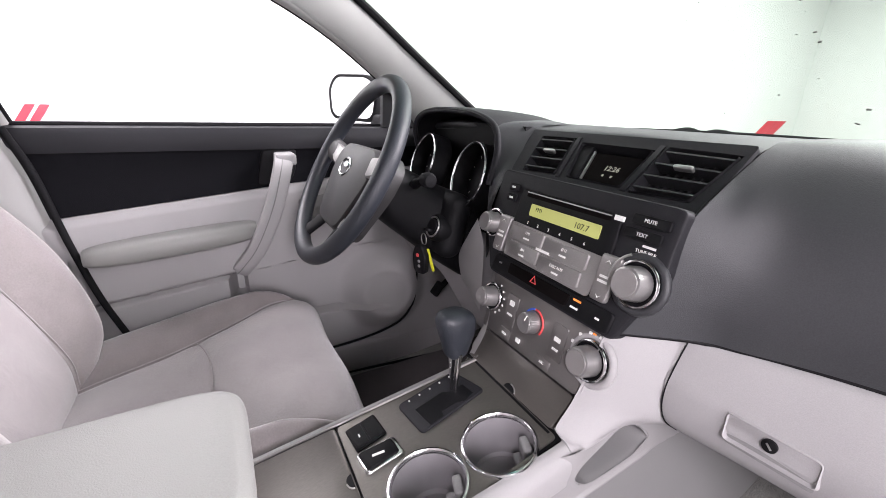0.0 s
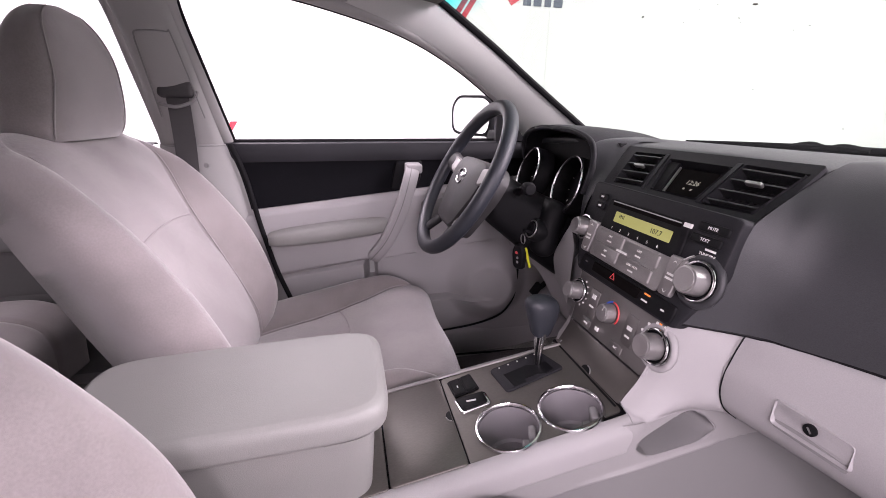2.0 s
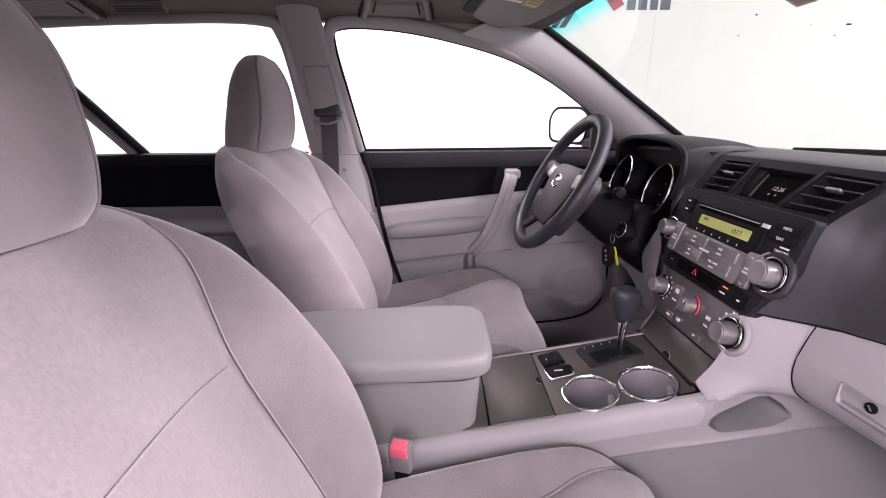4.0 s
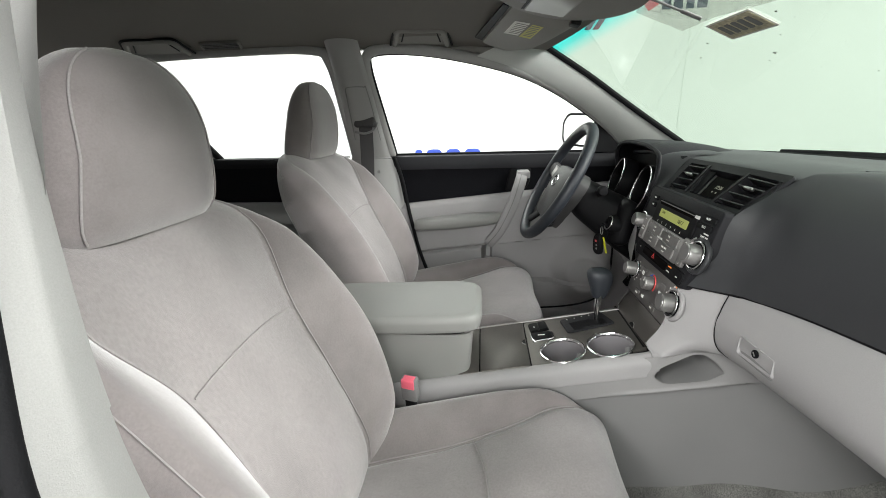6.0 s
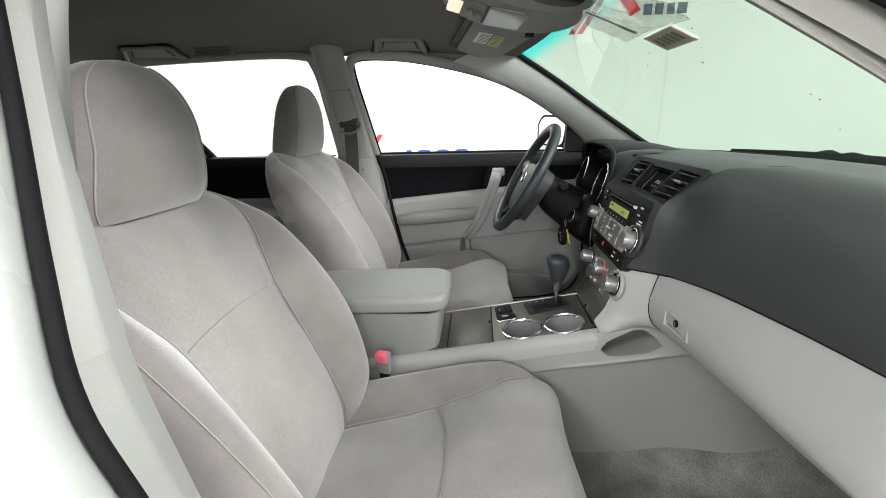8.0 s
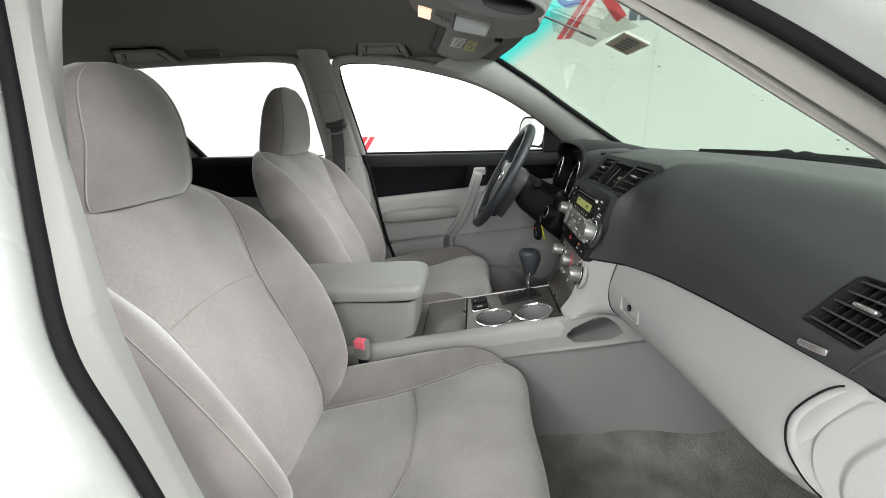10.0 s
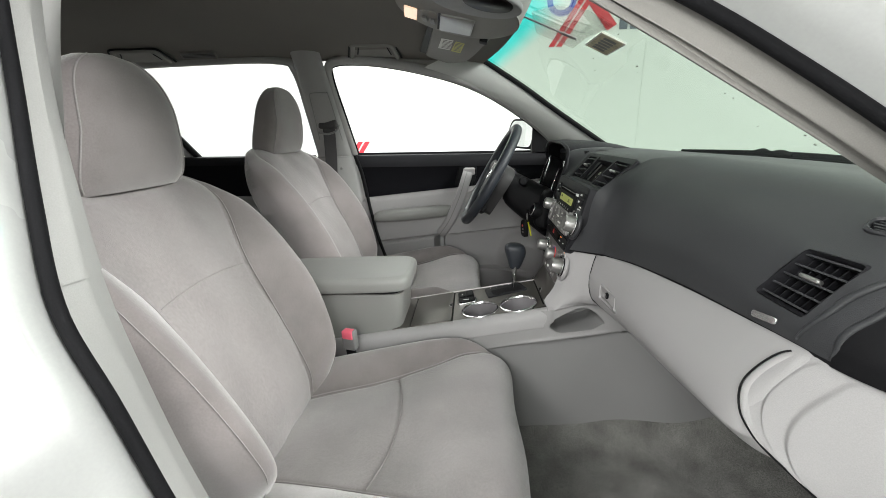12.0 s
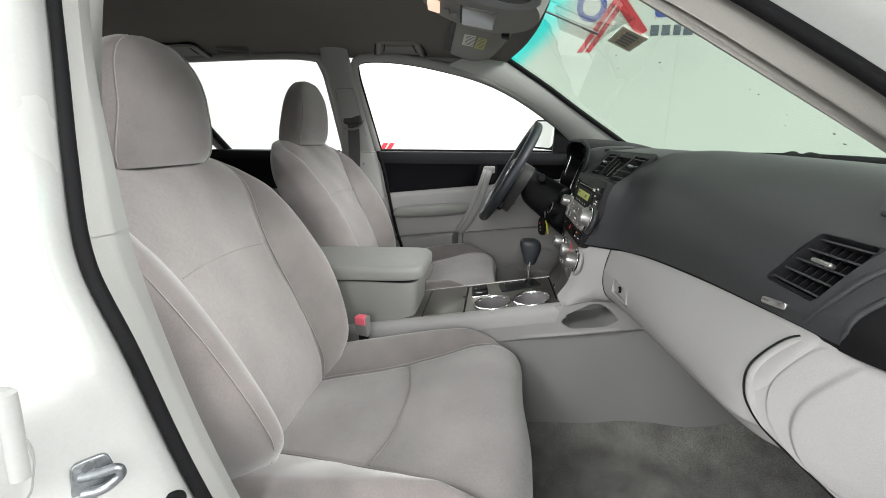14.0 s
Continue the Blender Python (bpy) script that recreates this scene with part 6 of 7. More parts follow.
# bezel bodies
bez = [(-0.152, -0.010), (0.152, -0.010)]
part("stack_body", prism(rounded([(-0.125, -0.02), (0.118, -0.02), (0.150, 0.065), (0.150, 0.140), (-0.155, 0.140), (-0.160, 0.05)], 0.01), at(RADIO, 0, 0, -0.05), 0.049, 0.002), STACK, dash, "dark radio surround")
part("vent_body", holed(rounded([(-0.176, -0.006), (0.147, -0.006), (0.153, 0.088), (-0.200, 0.084)], 0.004), [VENT_L, VENT_R, CLOCK], at(VENT, 0, 0, 0.001), 0.006), STACK, dash, "dark vent surround")
for x0, x1 in ((-0.071, -0.086), (0.044, 0.052)):
    part("rib", prism([(x0 - 0.004, 0.0), (x0 + 0.004, 0.0), (x1 + 0.004, 0.076), (x1 - 0.004, 0.076)], at(VENT, 0, 0, -0.004), 0.007, 0.002), STACK, dash)
clock = part("clock", rim(rounded(CLOCK, 0.006), VENT, 0.003, 0.003, -0.02), STACK, dash, "clock display in a dark hood")
cg = at(VENT, 0.0, 0.0, -0.012)
part("display", prism(rounded([(-0.048, 0.006), (0.036, 0.006), (0.042, 0.060), (-0.058, 0.060)], 0.004), cg, 0.003), CLOCKGLASS, clock, "dark display glass", flat=True)
part("fillet", prism([(-0.056, 0.004), (-0.040, 0.004), (-0.052, 0.066), (-0.075, 0.066)], at(VENT, 0, 0, -0.012), 0.010, 0.003), BLACK, clock)
part("edge_bar", prism([(-0.0395, 0.006), (-0.0365, 0.006), (-0.0475, 0.060), (-0.0505, 0.060)], at(VENT, 0, 0, -0.010), 0.004), SATIN, clock, flat=True)
lettering("digits", "12:26", 0.0115, at(VENT, -0.003, 0.036, -0.0088), CLOCKDIGIT, clock)
for k in range(2):
    part("lamp_mark", prism(rect(0.0032, 0.0032, -0.010 + 0.014 * k, 0.024), at(VENT, 0, 0, -0.0088), 0.0004), CLOCKDIGIT, clock, flat=True)


def knob(name, parent, m, r, h, label, pointer=True, material=GREYSTACK, collar=True):
    if collar:
        ring = part(name, lathe([(0, 0), (r * 1.34, 0), (r * 1.36, 0.003), (r * 1.28, 0.0045), (r * 1.1, 0.002), (0, 0.002)], m, 48), BLACK, parent, label)
        part("chrome_ring", tube([tuple(m @ Vector((r * 1.33 * math.cos(t), r * 1.33 * math.sin(t), 0.0042))) for t in np.linspace(0, 2 * math.pi, 48, endpoint=False)], 0.0017, 8, True, up=tuple(m.to_3x3() @ Vector((0, 0, 1)))), CHROME, ring, "bright chrome ring")
    k = part("grip" if collar else name, lathe([(0, 0.003), (r * 1.04, 0.003), (r * 1.02, h * 0.35), (r * 0.98, h * 0.8), (r * 0.92, h * 0.97), (r * 0.84, h), (0, h * 0.985)], m, 72, ridges=36, deep=0.0004), KNOB, ring if collar else parent, "" if collar else label)
    part("face", lathe([(0, h * 0.98), (r * 0.80, h * 0.99), (r * 0.78, h + 0.0012), (0, h + 0.0006)], m, 48), KNOB, k if not collar else ring)
    if pointer:
        part("pointer", prism(rect(0.0016, r * 0.5, 0, r * 0.55), m @ pose(0, 0, h + 0.0006, 0, 0, -20), 0.0008), WHITEINK, k if not collar else ring, flat=True)


def radio():
    r = part("radio", prism(rounded([(-0.090, 0.012), (0.074, 0.012), (0.085, 0.065), (0.083, 0.118), (-0.094, 0.118), (-0.098, 0.055)], 0.008), at(RADIO, 0, 0, -0.003), 0.006, 0.0015), BLACK, dash, "car radio with a yellow-green display")
    part("display", prism(rounded([(-0.066, 0.083), (0.061, 0.083), (0.061, 0.100), (-0.066, 0.100)], 0.002), RADIO, 0.0042), LCD, r, "yellow-green display", flat=True)
    lettering("digits", "107.7", 0.011, at(RADIO, 0.032, 0.0905, 0.0043), LCDINK, r)
    lettering("digits", "FM1", 0.008, at(RADIO, -0.048, 0.0935, 0.0043), LCDINK, r)
    part("disc_slot", prism(rounded(rect(0.150, 0.005, -0.006, 0.1105), 0.002), RADIO, 0.0038), CLOCKGLASS, r, flat=True)
    part("slot_lip", prism(rounded(rect(0.150, 0.0014, -0.006, 0.1145), 0.0005), RADIO, 0.0048), SATIN, r, flat=True)
    for k in range(6):
        lettering("number", str(k + 1), 0.0062, at(RADIO, -0.064 + 0.0215 * k, 0.0725, 0.0034), WHITEINK, r)
    part("key_plate", prism(rounded([(-0.097, 0.016), (0.072, 0.014), (0.082, 0.066), (-0.096, 0.068)], 0.005), RADIO, 0.0050, 0.001), GREYSTACK, r, "graphite plate round the buttons")
    rows = ((-0.090, -0.020, 0.044, 0.065), (-0.018, 0.060, 0.042, 0.063), (-0.086, -0.022, 0.020, 0.041), (-0.020, 0.056, 0.018, 0.039))
    for x0, x1, y0, y1 in rows:
        part("button", prism(rounded([(x0, y0), (x1, y0), (x1, y1), (x0, y1)], 0.003), RADIO, 0.0075, 0.002), GREYSTACK, r, "graphite button")
    for words, x, y in (("FM1", -0.053, 0.058), ("FM2", 0.020, 0.056), ("AM", -0.054, 0.033), ("DISC AUX", 0.016, 0.031)):
        lettering("word", words, 0.0055, at(RADIO, x, y, 0.0076), WHITEINK, r)
    part("nameplate", prism(rect(0.026, 0.0035, -0.016, 0.0435), RADIO, 0.0079), WHITEINK, r, flat=True)
    for x, y in ((-0.053, 0.050), (0.020, 0.048), (-0.054, 0.025), (0.016, 0.023)):
        part("print", prism(rect(0.012, 0.0024, x, y), RADIO, 0.0078), WHITEINK, r, flat=True)
    for hand, x in ((-1, -0.112), (1, 0.088)):
        pts = [(x - 0.012, 0.016), (x + 0.010, 0.016), (x + 0.016, 0.072), (x - 0.012, 0.072)]
        part("seek_key", prism(rounded(pts, 0.004), RADIO, 0.007, 0.002), GREYSTACK, r, "graphite seek key")
        for y, sgn in ((0.064, 1), (0.022, -1)):
            part("arrow", prism([(x - 0.004, y - 0.002 * sgn), (x, y + 0.002 * sgn), (x + 0.004, y - 0.002 * sgn), (x, y + 0.0006 * sgn)], RADIO, 0.0076), WHITEINK, r, flat=True)
        part("print", prism(rect(0.012, 0.0030, x, 0.046), RADIO, 0.0077), WHITEINK, r, flat=True)
        part("print", prism(rect(0.014, 0.0030, x, 0.040), RADIO, 0.0077), WHITEINK, r, flat=True)
    arc = [RADIO @ Vector((0.124 + 0.031 * math.cos(t), 0.052 + 0.031 * math.sin(t), 0.006)) for t in np.linspace(math.radians(115), math.radians(205), 16)]
    part("key_edge", tube([tuple(p) for p in arc], 0.0016, 8, up=(0, -1, 0.25)), SATIN, r)
    knob("tune_knob", r, at(RADIO, 0.126, 0.052, 0.0), 0.0190, 0.024, "large round tuning knob with a chrome collar", False)
    knob("volume_knob", r, at(RADIO, -0.138, 0.054, 0.0), 0.0160, 0.024, "round volume knob", False)
    for x, y, w in ((-0.116, 0.116, "bar"), (-0.116, 0.100, "bar"), (0.118, 0.119, "MUTE"), (0.113, 0.103, "TEXT")):
        wide = 0.022 if w == "bar" else 0.046
        part("key", prism(rounded(rect(wide, 0.0115, x, y), 0.003), RADIO, 0.0035, 0.001), BLACK, r, "black key")
        if w == "bar":
            part("print", prism(rect(0.008, 0.003, x, y), RADIO, 0.0039), WHITEINK, r, flat=True)
        else:
            lettering("word", w, 0.0058, at(RADIO, x, y, 0.0037), WHITEINK, r)
    lettering("word", "TUNE FILE", 0.0055, at(RADIO, 0.122, 0.086, 0.0006), WHITEINK, r)
    part("print", prism(rect(0.016, 0.0026, 0.124, 0.0925), RADIO, 0.0006), WHITEINK, r, flat=True)
    part("print", prism(rect(0.012, 0.006, 0.079, 0.114), RADIO, 0.0036), WHITEINK, r, flat=True)
    return r


radio()
strip = part("switch_strip", prism(rounded([(-0.120, -0.016), (0.112, -0.016), (0.114, 0.010), (-0.114, 0.012)], 0.006), at(RADIO, 0, 0, -0.004), 0.006, 0.002), BLACK, dash, "glossy black switch strip")
part("hazard_key", prism(rounded([(-0.076, -0.008), (0.044, -0.010), (0.048, 0.006), (-0.076, 0.008)], 0.003), RADIO, 0.004, 0.0012), CLOCKGLASS, strip, "black hazard switch with a red triangle")
tri = [(-0.019 + 0.0075 * math.cos(t), 0.0 + 0.0075 * math.sin(t)) for t in (math.pi / 2, math.pi * 7 / 6, math.pi * 11 / 6)]
part("hazard_triangle", rim(tri, RADIO, 0.0022, 0.0048, 0.0036), REDLINE, strip, flat=True)
for x, mat_ in ((-0.098, SATIN), (0.060, ORANGE), (0.058, WHITEINK), (0.094, WHITEINK)):
    y = {-0.098: 0.0, 0.060: 0.004, 0.058: -0.006, 0.094: -0.004}[x]
    part("indicator", prism(rect(0.012 if x > -0.05 and x < 0.09 else 0.006, 0.0024, x, y), RADIO, 0.0030), mat_, strip, flat=True)


def climate():
    c = part("climate_panel", prism(rounded([(-0.120, -0.052), (0.088, -0.050), (0.100, 0.040), (-0.118, 0.040)], 0.006), at(CLIM, 0, 0, -0.030), 0.032, 0.002), CLIMATE, dash, "graphite climate control panel with three knobs")
    knob("fan_knob", c, at(CLIM, -0.108, 0.002, 0.001), 0.0160, 0.026, "round fan knob", False)
    knob("temperature_knob", c, at(CLIM, -0.010, 0.003, 0.001), 0.0155, 0.020, "round temperature knob", True, GREYSTACK, False)
    knob("mode_knob", c, at(CLIM, 0.094, 0.003, 0.001), 0.0185, 0.026, "round mode knob with a chrome collar", False)
    for a0, a1, mt in ((100, 205, BLUELINE), (-35, 95, REDLINE)):
        arc = [CLIM @ Vector((-0.010 + 0.0190 * math.cos(math.radians(t)), 0.003 + 0.0190 * math.sin(math.radians(t)), 0.0022)) for t in np.linspace(a0, a1, 18)]
        part("temperature_arc", tube([tuple(p) for p in arc], 0.0016, 6, up=(0, -1, 0.2)), mt, c)
    for t in np.linspace(60, -60, 6):
        part("mark", prism(rect(0.003, 0.003, -0.108 + 0.026 * math.cos(math.radians(t)), 0.002 + 0.026 * math.sin(math.radians(t))), CLIM, 0.0026), WHITEINK, c, flat=True)
    for t in np.linspace(80, 190, 5):
        part("mark", prism(rounded(rect(0.0050, 0.0045, 0.094 + 0.033 * math.cos(math.radians(t)), 0.003 + 0.033 * math.sin(math.radians(t))), 0.002), CLIM, 0.0026), WHITEINK, c, flat=True)
    part("amber_mark", prism(rect(0.0045, 0.0022, 0.090, 0.036), CLIM, 0.0027), ORANGE, c, flat=True)
    for x, y, w, h in ((-0.060, -0.002, 0.026, 0.050), (0.040, -0.002, 0.026, 0.050), (-0.062, -0.040, 0.026, 0.016), (0.024, -0.040, 0.030, 0.014)):
        part("key", prism(rounded(rect(w, h, x, y), 0.003), CLIM, 0.0032, 0.0007), CLIMATE, c, "graphite key")
    for x, y, w, h in ((-0.060, 0.010, 0.010, 0.008), (-0.060, -0.008, 0.012, 0.003), (0.040, 0.002, 0.011, 0.006), (0.040, -0.012, 0.010, 0.003), (-0.062, -0.040, 0.010, 0.003), (-0.030, -0.036, 0.008, 0.006)):
        part("print", prism(rect(w, h, x, y), CLIM, 0.0042), WHITEINK, c, flat=True)
    lettering("word", "A/C", 0.0055, at(CLIM, 0.024, -0.040, 0.0040), WHITEINK, c)


climate()
for m, r, thick, mat_ in ((at(CLIM, 0.094, 0.003, -0.002), 0.0300, 0.0050, LIGHT), (at(RADIO, 0.126, 0.052, -0.002), 0.0300, 0.0050, DARK)):
    part("knob_surround", tube([tuple(m @ Vector((r * math.cos(t), r * math.sin(t), 0))) for t in np.linspace(0, 2 * math.pi, 60, endpoint=False)], thick, 12, True, up=tuple(m.to_3x3() @ Vector((0, 0, 1)))), mat_, dash, "raised moulding round a knob")
ash = part("ash_door", prism(rounded([(-0.118, -0.030), (0.076, -0.026), (0.082, 0.026), (-0.118, 0.024)], 0.004), at(DOORP, 0, 0, -0.020), 0.021, 0.0015), WOODLIKE, dash, "graphite pocket door below the climate panel")
# same flat notch, with shade and glint put into colour
notch = at(DOORP, -0.012, -0.0265, 0.0009)
part("finger_notch", prism([(0.012 * math.cos(a), 0.009 * math.sin(a)) for a in np.linspace(0, math.pi, 14)], notch, 0.0007), BLACK, ash, "finger notch with its shade drawn in black", flat=True)
part("notch_glint", tube([tuple(notch @ Vector((0.012 * math.cos(a), 0.009 * math.sin(a), 0.0006))) for a in np.linspace(0.1, 1.7, 10)], 0.0011, 6), SATIN, ash)
part("door_gap", tube([tuple(DOORP @ Vector((x, -0.032, 0.0005))) for x in np.linspace(-0.12, 0.078, 10)], 0.0034, 8), BLACK, dash)
part("panel_edge", tube([tuple(CLIM @ Vector(p)) for p in ((0.103, 0.042, 0.0), (0.094, -0.052, 0.0))], 0.003, 8), LIGHT, dash)

# ---- steering wheel, column, keys ----
WHEEL = frame_of((-0.387, -0.146, 0.973), (1, 0, 0), (0, 0.49, 0.87))


def steering_wheel():
    w = thing("steering_wheel", tuple(WHEEL.translation), "black leather steering wheel with grey hub on its column", "steering wheel")
    ring = [tuple(WHEEL @ Vector((0.174 * math.cos(t), 0.174 * math.sin(t), 0.004))) for t in np.linspace(0, 2 * math.pi, 90, endpoint=False)]
    axis = tuple(WHEEL.to_3x3() @ Vector((0, 0, 1)))
    part("rim", tube(ring, 0.0160, 18, True, up=axis), LEATHER, w, "worn black leather rim")
    hub = []
    for s, h in ((1.04, -0.055), (1.04, -0.035), (1.0, -0.014), (0.93, -0.002), (0.70, 0.006), (0.2, 0.008)):
        pts = rounded([(-0.082, 0.054), (0.082, 0.054), (0.112, 0.034), (0.112, -0.010), (0.066, -0.112), (-0.066, -0.112), (-0.112, -0.010), (-0.112, 0.034)], 0.025)
        hub.append([tuple(WHEEL @ Vector((x * s, (y + 0.01) * s - 0.01, h))) for x, y in pts])
    part("hub", loft(hub), HUB, w, "grey hub cover")
    for hand in (-1, 1):
        path = catmull([WHEEL @ Vector((hand * 0.070, 0.012, -0.022)), WHEEL @ Vector((hand * 0.11, 0.020, -0.014)), WHEEL @ Vector((hand * 0.162, 0.030, 0.002))], 16)
        part("spoke", tube(path, 0.024, 14, flat=0.40, up=axis), HUB, w)
        path = catmull([WHEEL @ Vector((hand * 0.042, -0.065, -0.022)), WHEEL @ Vector((hand * 0.056, -0.105, -0.016)), WHEEL @ Vector((hand * 0.072, -0.150, 0.0))], 16)
        part("spoke", tube(path, 0.019, 14, flat=0.40, up=axis), BLACK, w)
        path = catmull([WHEEL @ Vector((hand * 0.094, 0.004, -0.010)), WHEEL @ Vector((hand * 0.090, -0.030, -0.010)), WHEEL @ Vector((hand * 0.074, -0.075, -0.010)), WHEEL @ Vector((hand * 0.068, -0.10, -0.010))], 20)
        part("spoke_trim", tube(path, 0.0045, 8, up=axis), SATIN, w, "satin metal spoke trim")
        cover = [(hand * 0.086, 0.036), (hand * 0.118, 0.040), (hand * 0.156, 0.046), (hand * 0.158, 0.020), (hand * 0.120, 0.004), (hand * 0.092, -0.002)]
        part("spoke_cover", prism(rounded(cover[::-hand], 0.008), WHEEL @ pose(0, 0, -0.014), 0.016, 0.005), GREYSTACK, w, "satin grey spoke cover")
        part("spoke_recess", prism(rounded([(hand * 0.084, 0.000), (hand * 0.116, -0.002), (hand * 0.106, -0.050), (hand * 0.078, -0.085), (hand * 0.066, -0.060)][::-hand], 0.008), WHEEL @ pose(0, 0, -0.020), 0.012, 0.003), BLACK, w, "black recess beside the hub")
    part("emblem", rim([(0.027 * math.cos(t), 0.019 * math.sin(t)) for t in np.linspace(0, 2 * math.pi, 40, endpoint=False)], at(WHEEL, 0, 0.002, 0.0065), 0.0042, 0.004), CHROME, w, "plain chrome oval emblem")
    part("emblem_bar", prism([(0.015 * math.cos(t), 0.006 * math.sin(t) + 0.005) for t in np.linspace(0, 2 * math.pi, 24, endpoint=False)], at(WHEEL, 0, 0.002, 0.0065), 0.0035, 0.001), CHROME, w)
    part("control_pod", block(WHEEL @ pose(0.088, -0.105, -0.030, 0, 0, 20), 0.040, 0.022, 0.016, 0.004), BLACK, w, "control stalk with small marks")
    part("pod_mark", prism(rect(0.012, 0.008), WHEEL @ pose(0.090, -0.105, -0.0145, 0, 0, 20), 0.0012), SATIN, w, flat=True)
    # column
    loops = []
    back = WHEEL.to_3x3() @ Vector((0, 0, -1))
    for d, sx, sy, drop in ((0.045, 0.052, 0.048, 0.0), (0.06, 0.070, 0.062, -0.006), (0.12, 0.078, 0.072, -0.012), (0.19, 0.088, 0.082, -0.018), (0.26, 0.10, 0.09, -0.02)):
        c = WHEEL.translation + back * d + Vector((0, 0, drop))
        loops.append([tuple(c + Vector((sx * math.copysign(abs(math.cos(t)) ** 0.6, math.cos(t)), 0, sy * math.copysign(abs(math.sin(t)) ** 0.6, math.sin(t))))) for t in np.linspace(0, 2 * math.pi, 36, endpoint=False)])
    col = part("column_shroud", loft(list(catmull(np.array(loops), 24))), BLACK, w, "black steering column shroud")
    for hand in (-1, 1):
        path = catmull([(-0.390 + hand * 0.055, -0.035, 0.945), (-0.390 + hand * 0.10, -0.050, 0.958), (-0.390 + hand * 0.150, -0.056, 0.972)], 12)
        part("stalk", tube(path, 0.009, 10, taper=np.linspace(1.1, 0.8, 12)), BLACK, col, "black control stalk")
        m = frame_of((-0.390 + hand * 0.150, -0.056, 0.972), (0, 1, 0), (0, 0, 1) if hand > 0 else (0, 0, -1))
        part("stalk_end", lathe([(0, -0.006), (0.011, -0.006), (0.0135, 0.004), (0.0135, 0.012), (0.010, 0.018), (0, 0.019)], m, 28), BLACK, col)
    return w


steering_wheel()
IGN = frame_of((-0.294, -0.012, 0.871), (1, 0.10, 0), (0, 0.35, 0.93))
ign = part("ignition_lock", lathe([(0, -0.03), (0.026, -0.03), (0.026, -0.004), (0.023, 0.002), (0.018, 0.004), (0.0165, 0.001), (0.014, 0.001), (0.0135, 0.006), (0.009, 0.007), (0, 0.005)], IGN, 40), BLACK, dash, "black ignition lock with a grey ring")
part("ring", tube([tuple(IGN @ Vector((0.019 * math.cos(t), 0.019 * math.sin(t), 0.003))) for t in np.linspace(0, 2 * math.pi, 40, endpoint=False)], 0.0018, 8, True, up=tuple(IGN.to_3x3() @ Vector((0, 0, 1)))), SATIN, ign)
part("column_cover", block(frame_of((-0.368, 0.055, 0.862), (1, 0, 0), (0, 0.25, 1)), 0.20, 0.13, 0.055, 0.026, 6), BLACK, dash, "black lower column cover")

keys = thing("key_set", (-0.297, -0.03, 0.75), "car keys with a black fob and yellow tag in the ignition", "keys")
part("key_bow", prism(rounded(rect(0.016, 0.024), 0.006), at(IGN, 0, -0.006, 0.006, 10) @ pose(0, 0, 0, 90, 0, 0), 0.005, 0.001), BLACK, keys)
part("key_ring", tube([(-0.300 + 0.011 * math.cos(t), -0.030, 0.847 + 0.011 * math.sin(t)) for t in np.linspace(0, 2 * math.pi, 30, endpoint=False)], 0.0012, 6, True, up=(0, 1, 0)), SATIN, keys)
fob = part("fob", prism(rounded([(-0.014, -0.060), (0.014, -0.060), (0.017, -0.022), (0.010, 0.0), (-0.010, 0.0), (-0.017, -0.022)], 0.012), frame_of((-0.299, -0.034, 0.838), (1, 0.45, 0), (-0.1, -0.1, 1)), 0.012, 0.004), BLACK, keys, "black key fob with a red button")
fm = frame_of((-0.299, -0.034, 0.838), (1, 0.45, 0), (-0.1, -0.1, 1))
part("button", lathe([(0, 0.011), (0.004, 0.011), (0.0036, 0.0128), (0, 0.013)], at(fm, -0.002, -0.020)), REDLINE, fob)
for y in (-0.032, -0.042):
    part("button", lathe([(0, 0.011), (0.0035, 0.011), (0.003, 0.0126), (0, 0.0128)], at(fm, 0.001, y)), SIDE, fob)
part("tag", prism(rounded(rect(0.0055, 0.048), 0.002), frame_of((-0.284, -0.022, 0.808), (0.9, 0.5, 0.2), (0.22, -0.05, 1)), 0.002, 0.0005), YELLOW, keys, "yellow paper key tag")

pedals = thing("brake_pedal", (-0.33, 0.28, 0.42), "black rubber brake pedal in the footwell", "pedal")
part("pad", block(frame_of((-0.30, 0.22, 0.555), (1, 0, 0), (0, 0.6, 0.8)), 0.085, 0.055, 0.018, 0.006), RUBBER, pedals)
part("arm", tube(catmull([(-0.30, 0.235, 0.56), (-0.30, 0.30, 0.62), (-0.30, 0.34, 0.72)], 12), 0.010, 8), BLACK, pedals)

parking = thing("parking_brake_pedal", (-0.655, 0.20, 0.50), "small black parking brake pedal beside the door", "pedal")
part("pad", block(frame_of((-0.655, 0.190, 0.556), (1, 0, 0), (0, 0.6, 0.8)), 0.060, 0.045, 0.016, 0.006), RUBBER, parking)
part("arm", tube(catmull([(-0.655, 0.205, 0.56), (-0.655, 0.27, 0.62), (-0.655, 0.31, 0.72)], 12), 0.009, 8), BLACK, parking)

# ---- roof fittings ----
oh = thing("overhead_console", (0.125, -0.24, 1.40), "grey overhead console with map lamp, switches and holder lid", "overhead console")
OH = frame_of((0.125, -0.243, 1.348), (1, 0, 0), (0, -1, 0.21))


def oval(cx, cy, hx, hy, n=64):
    return [(cx + hx * math.cos(t), cy + hy * math.sin(t)) for t in np.linspace(0, 2 * math.pi, n, endpoint=False)]


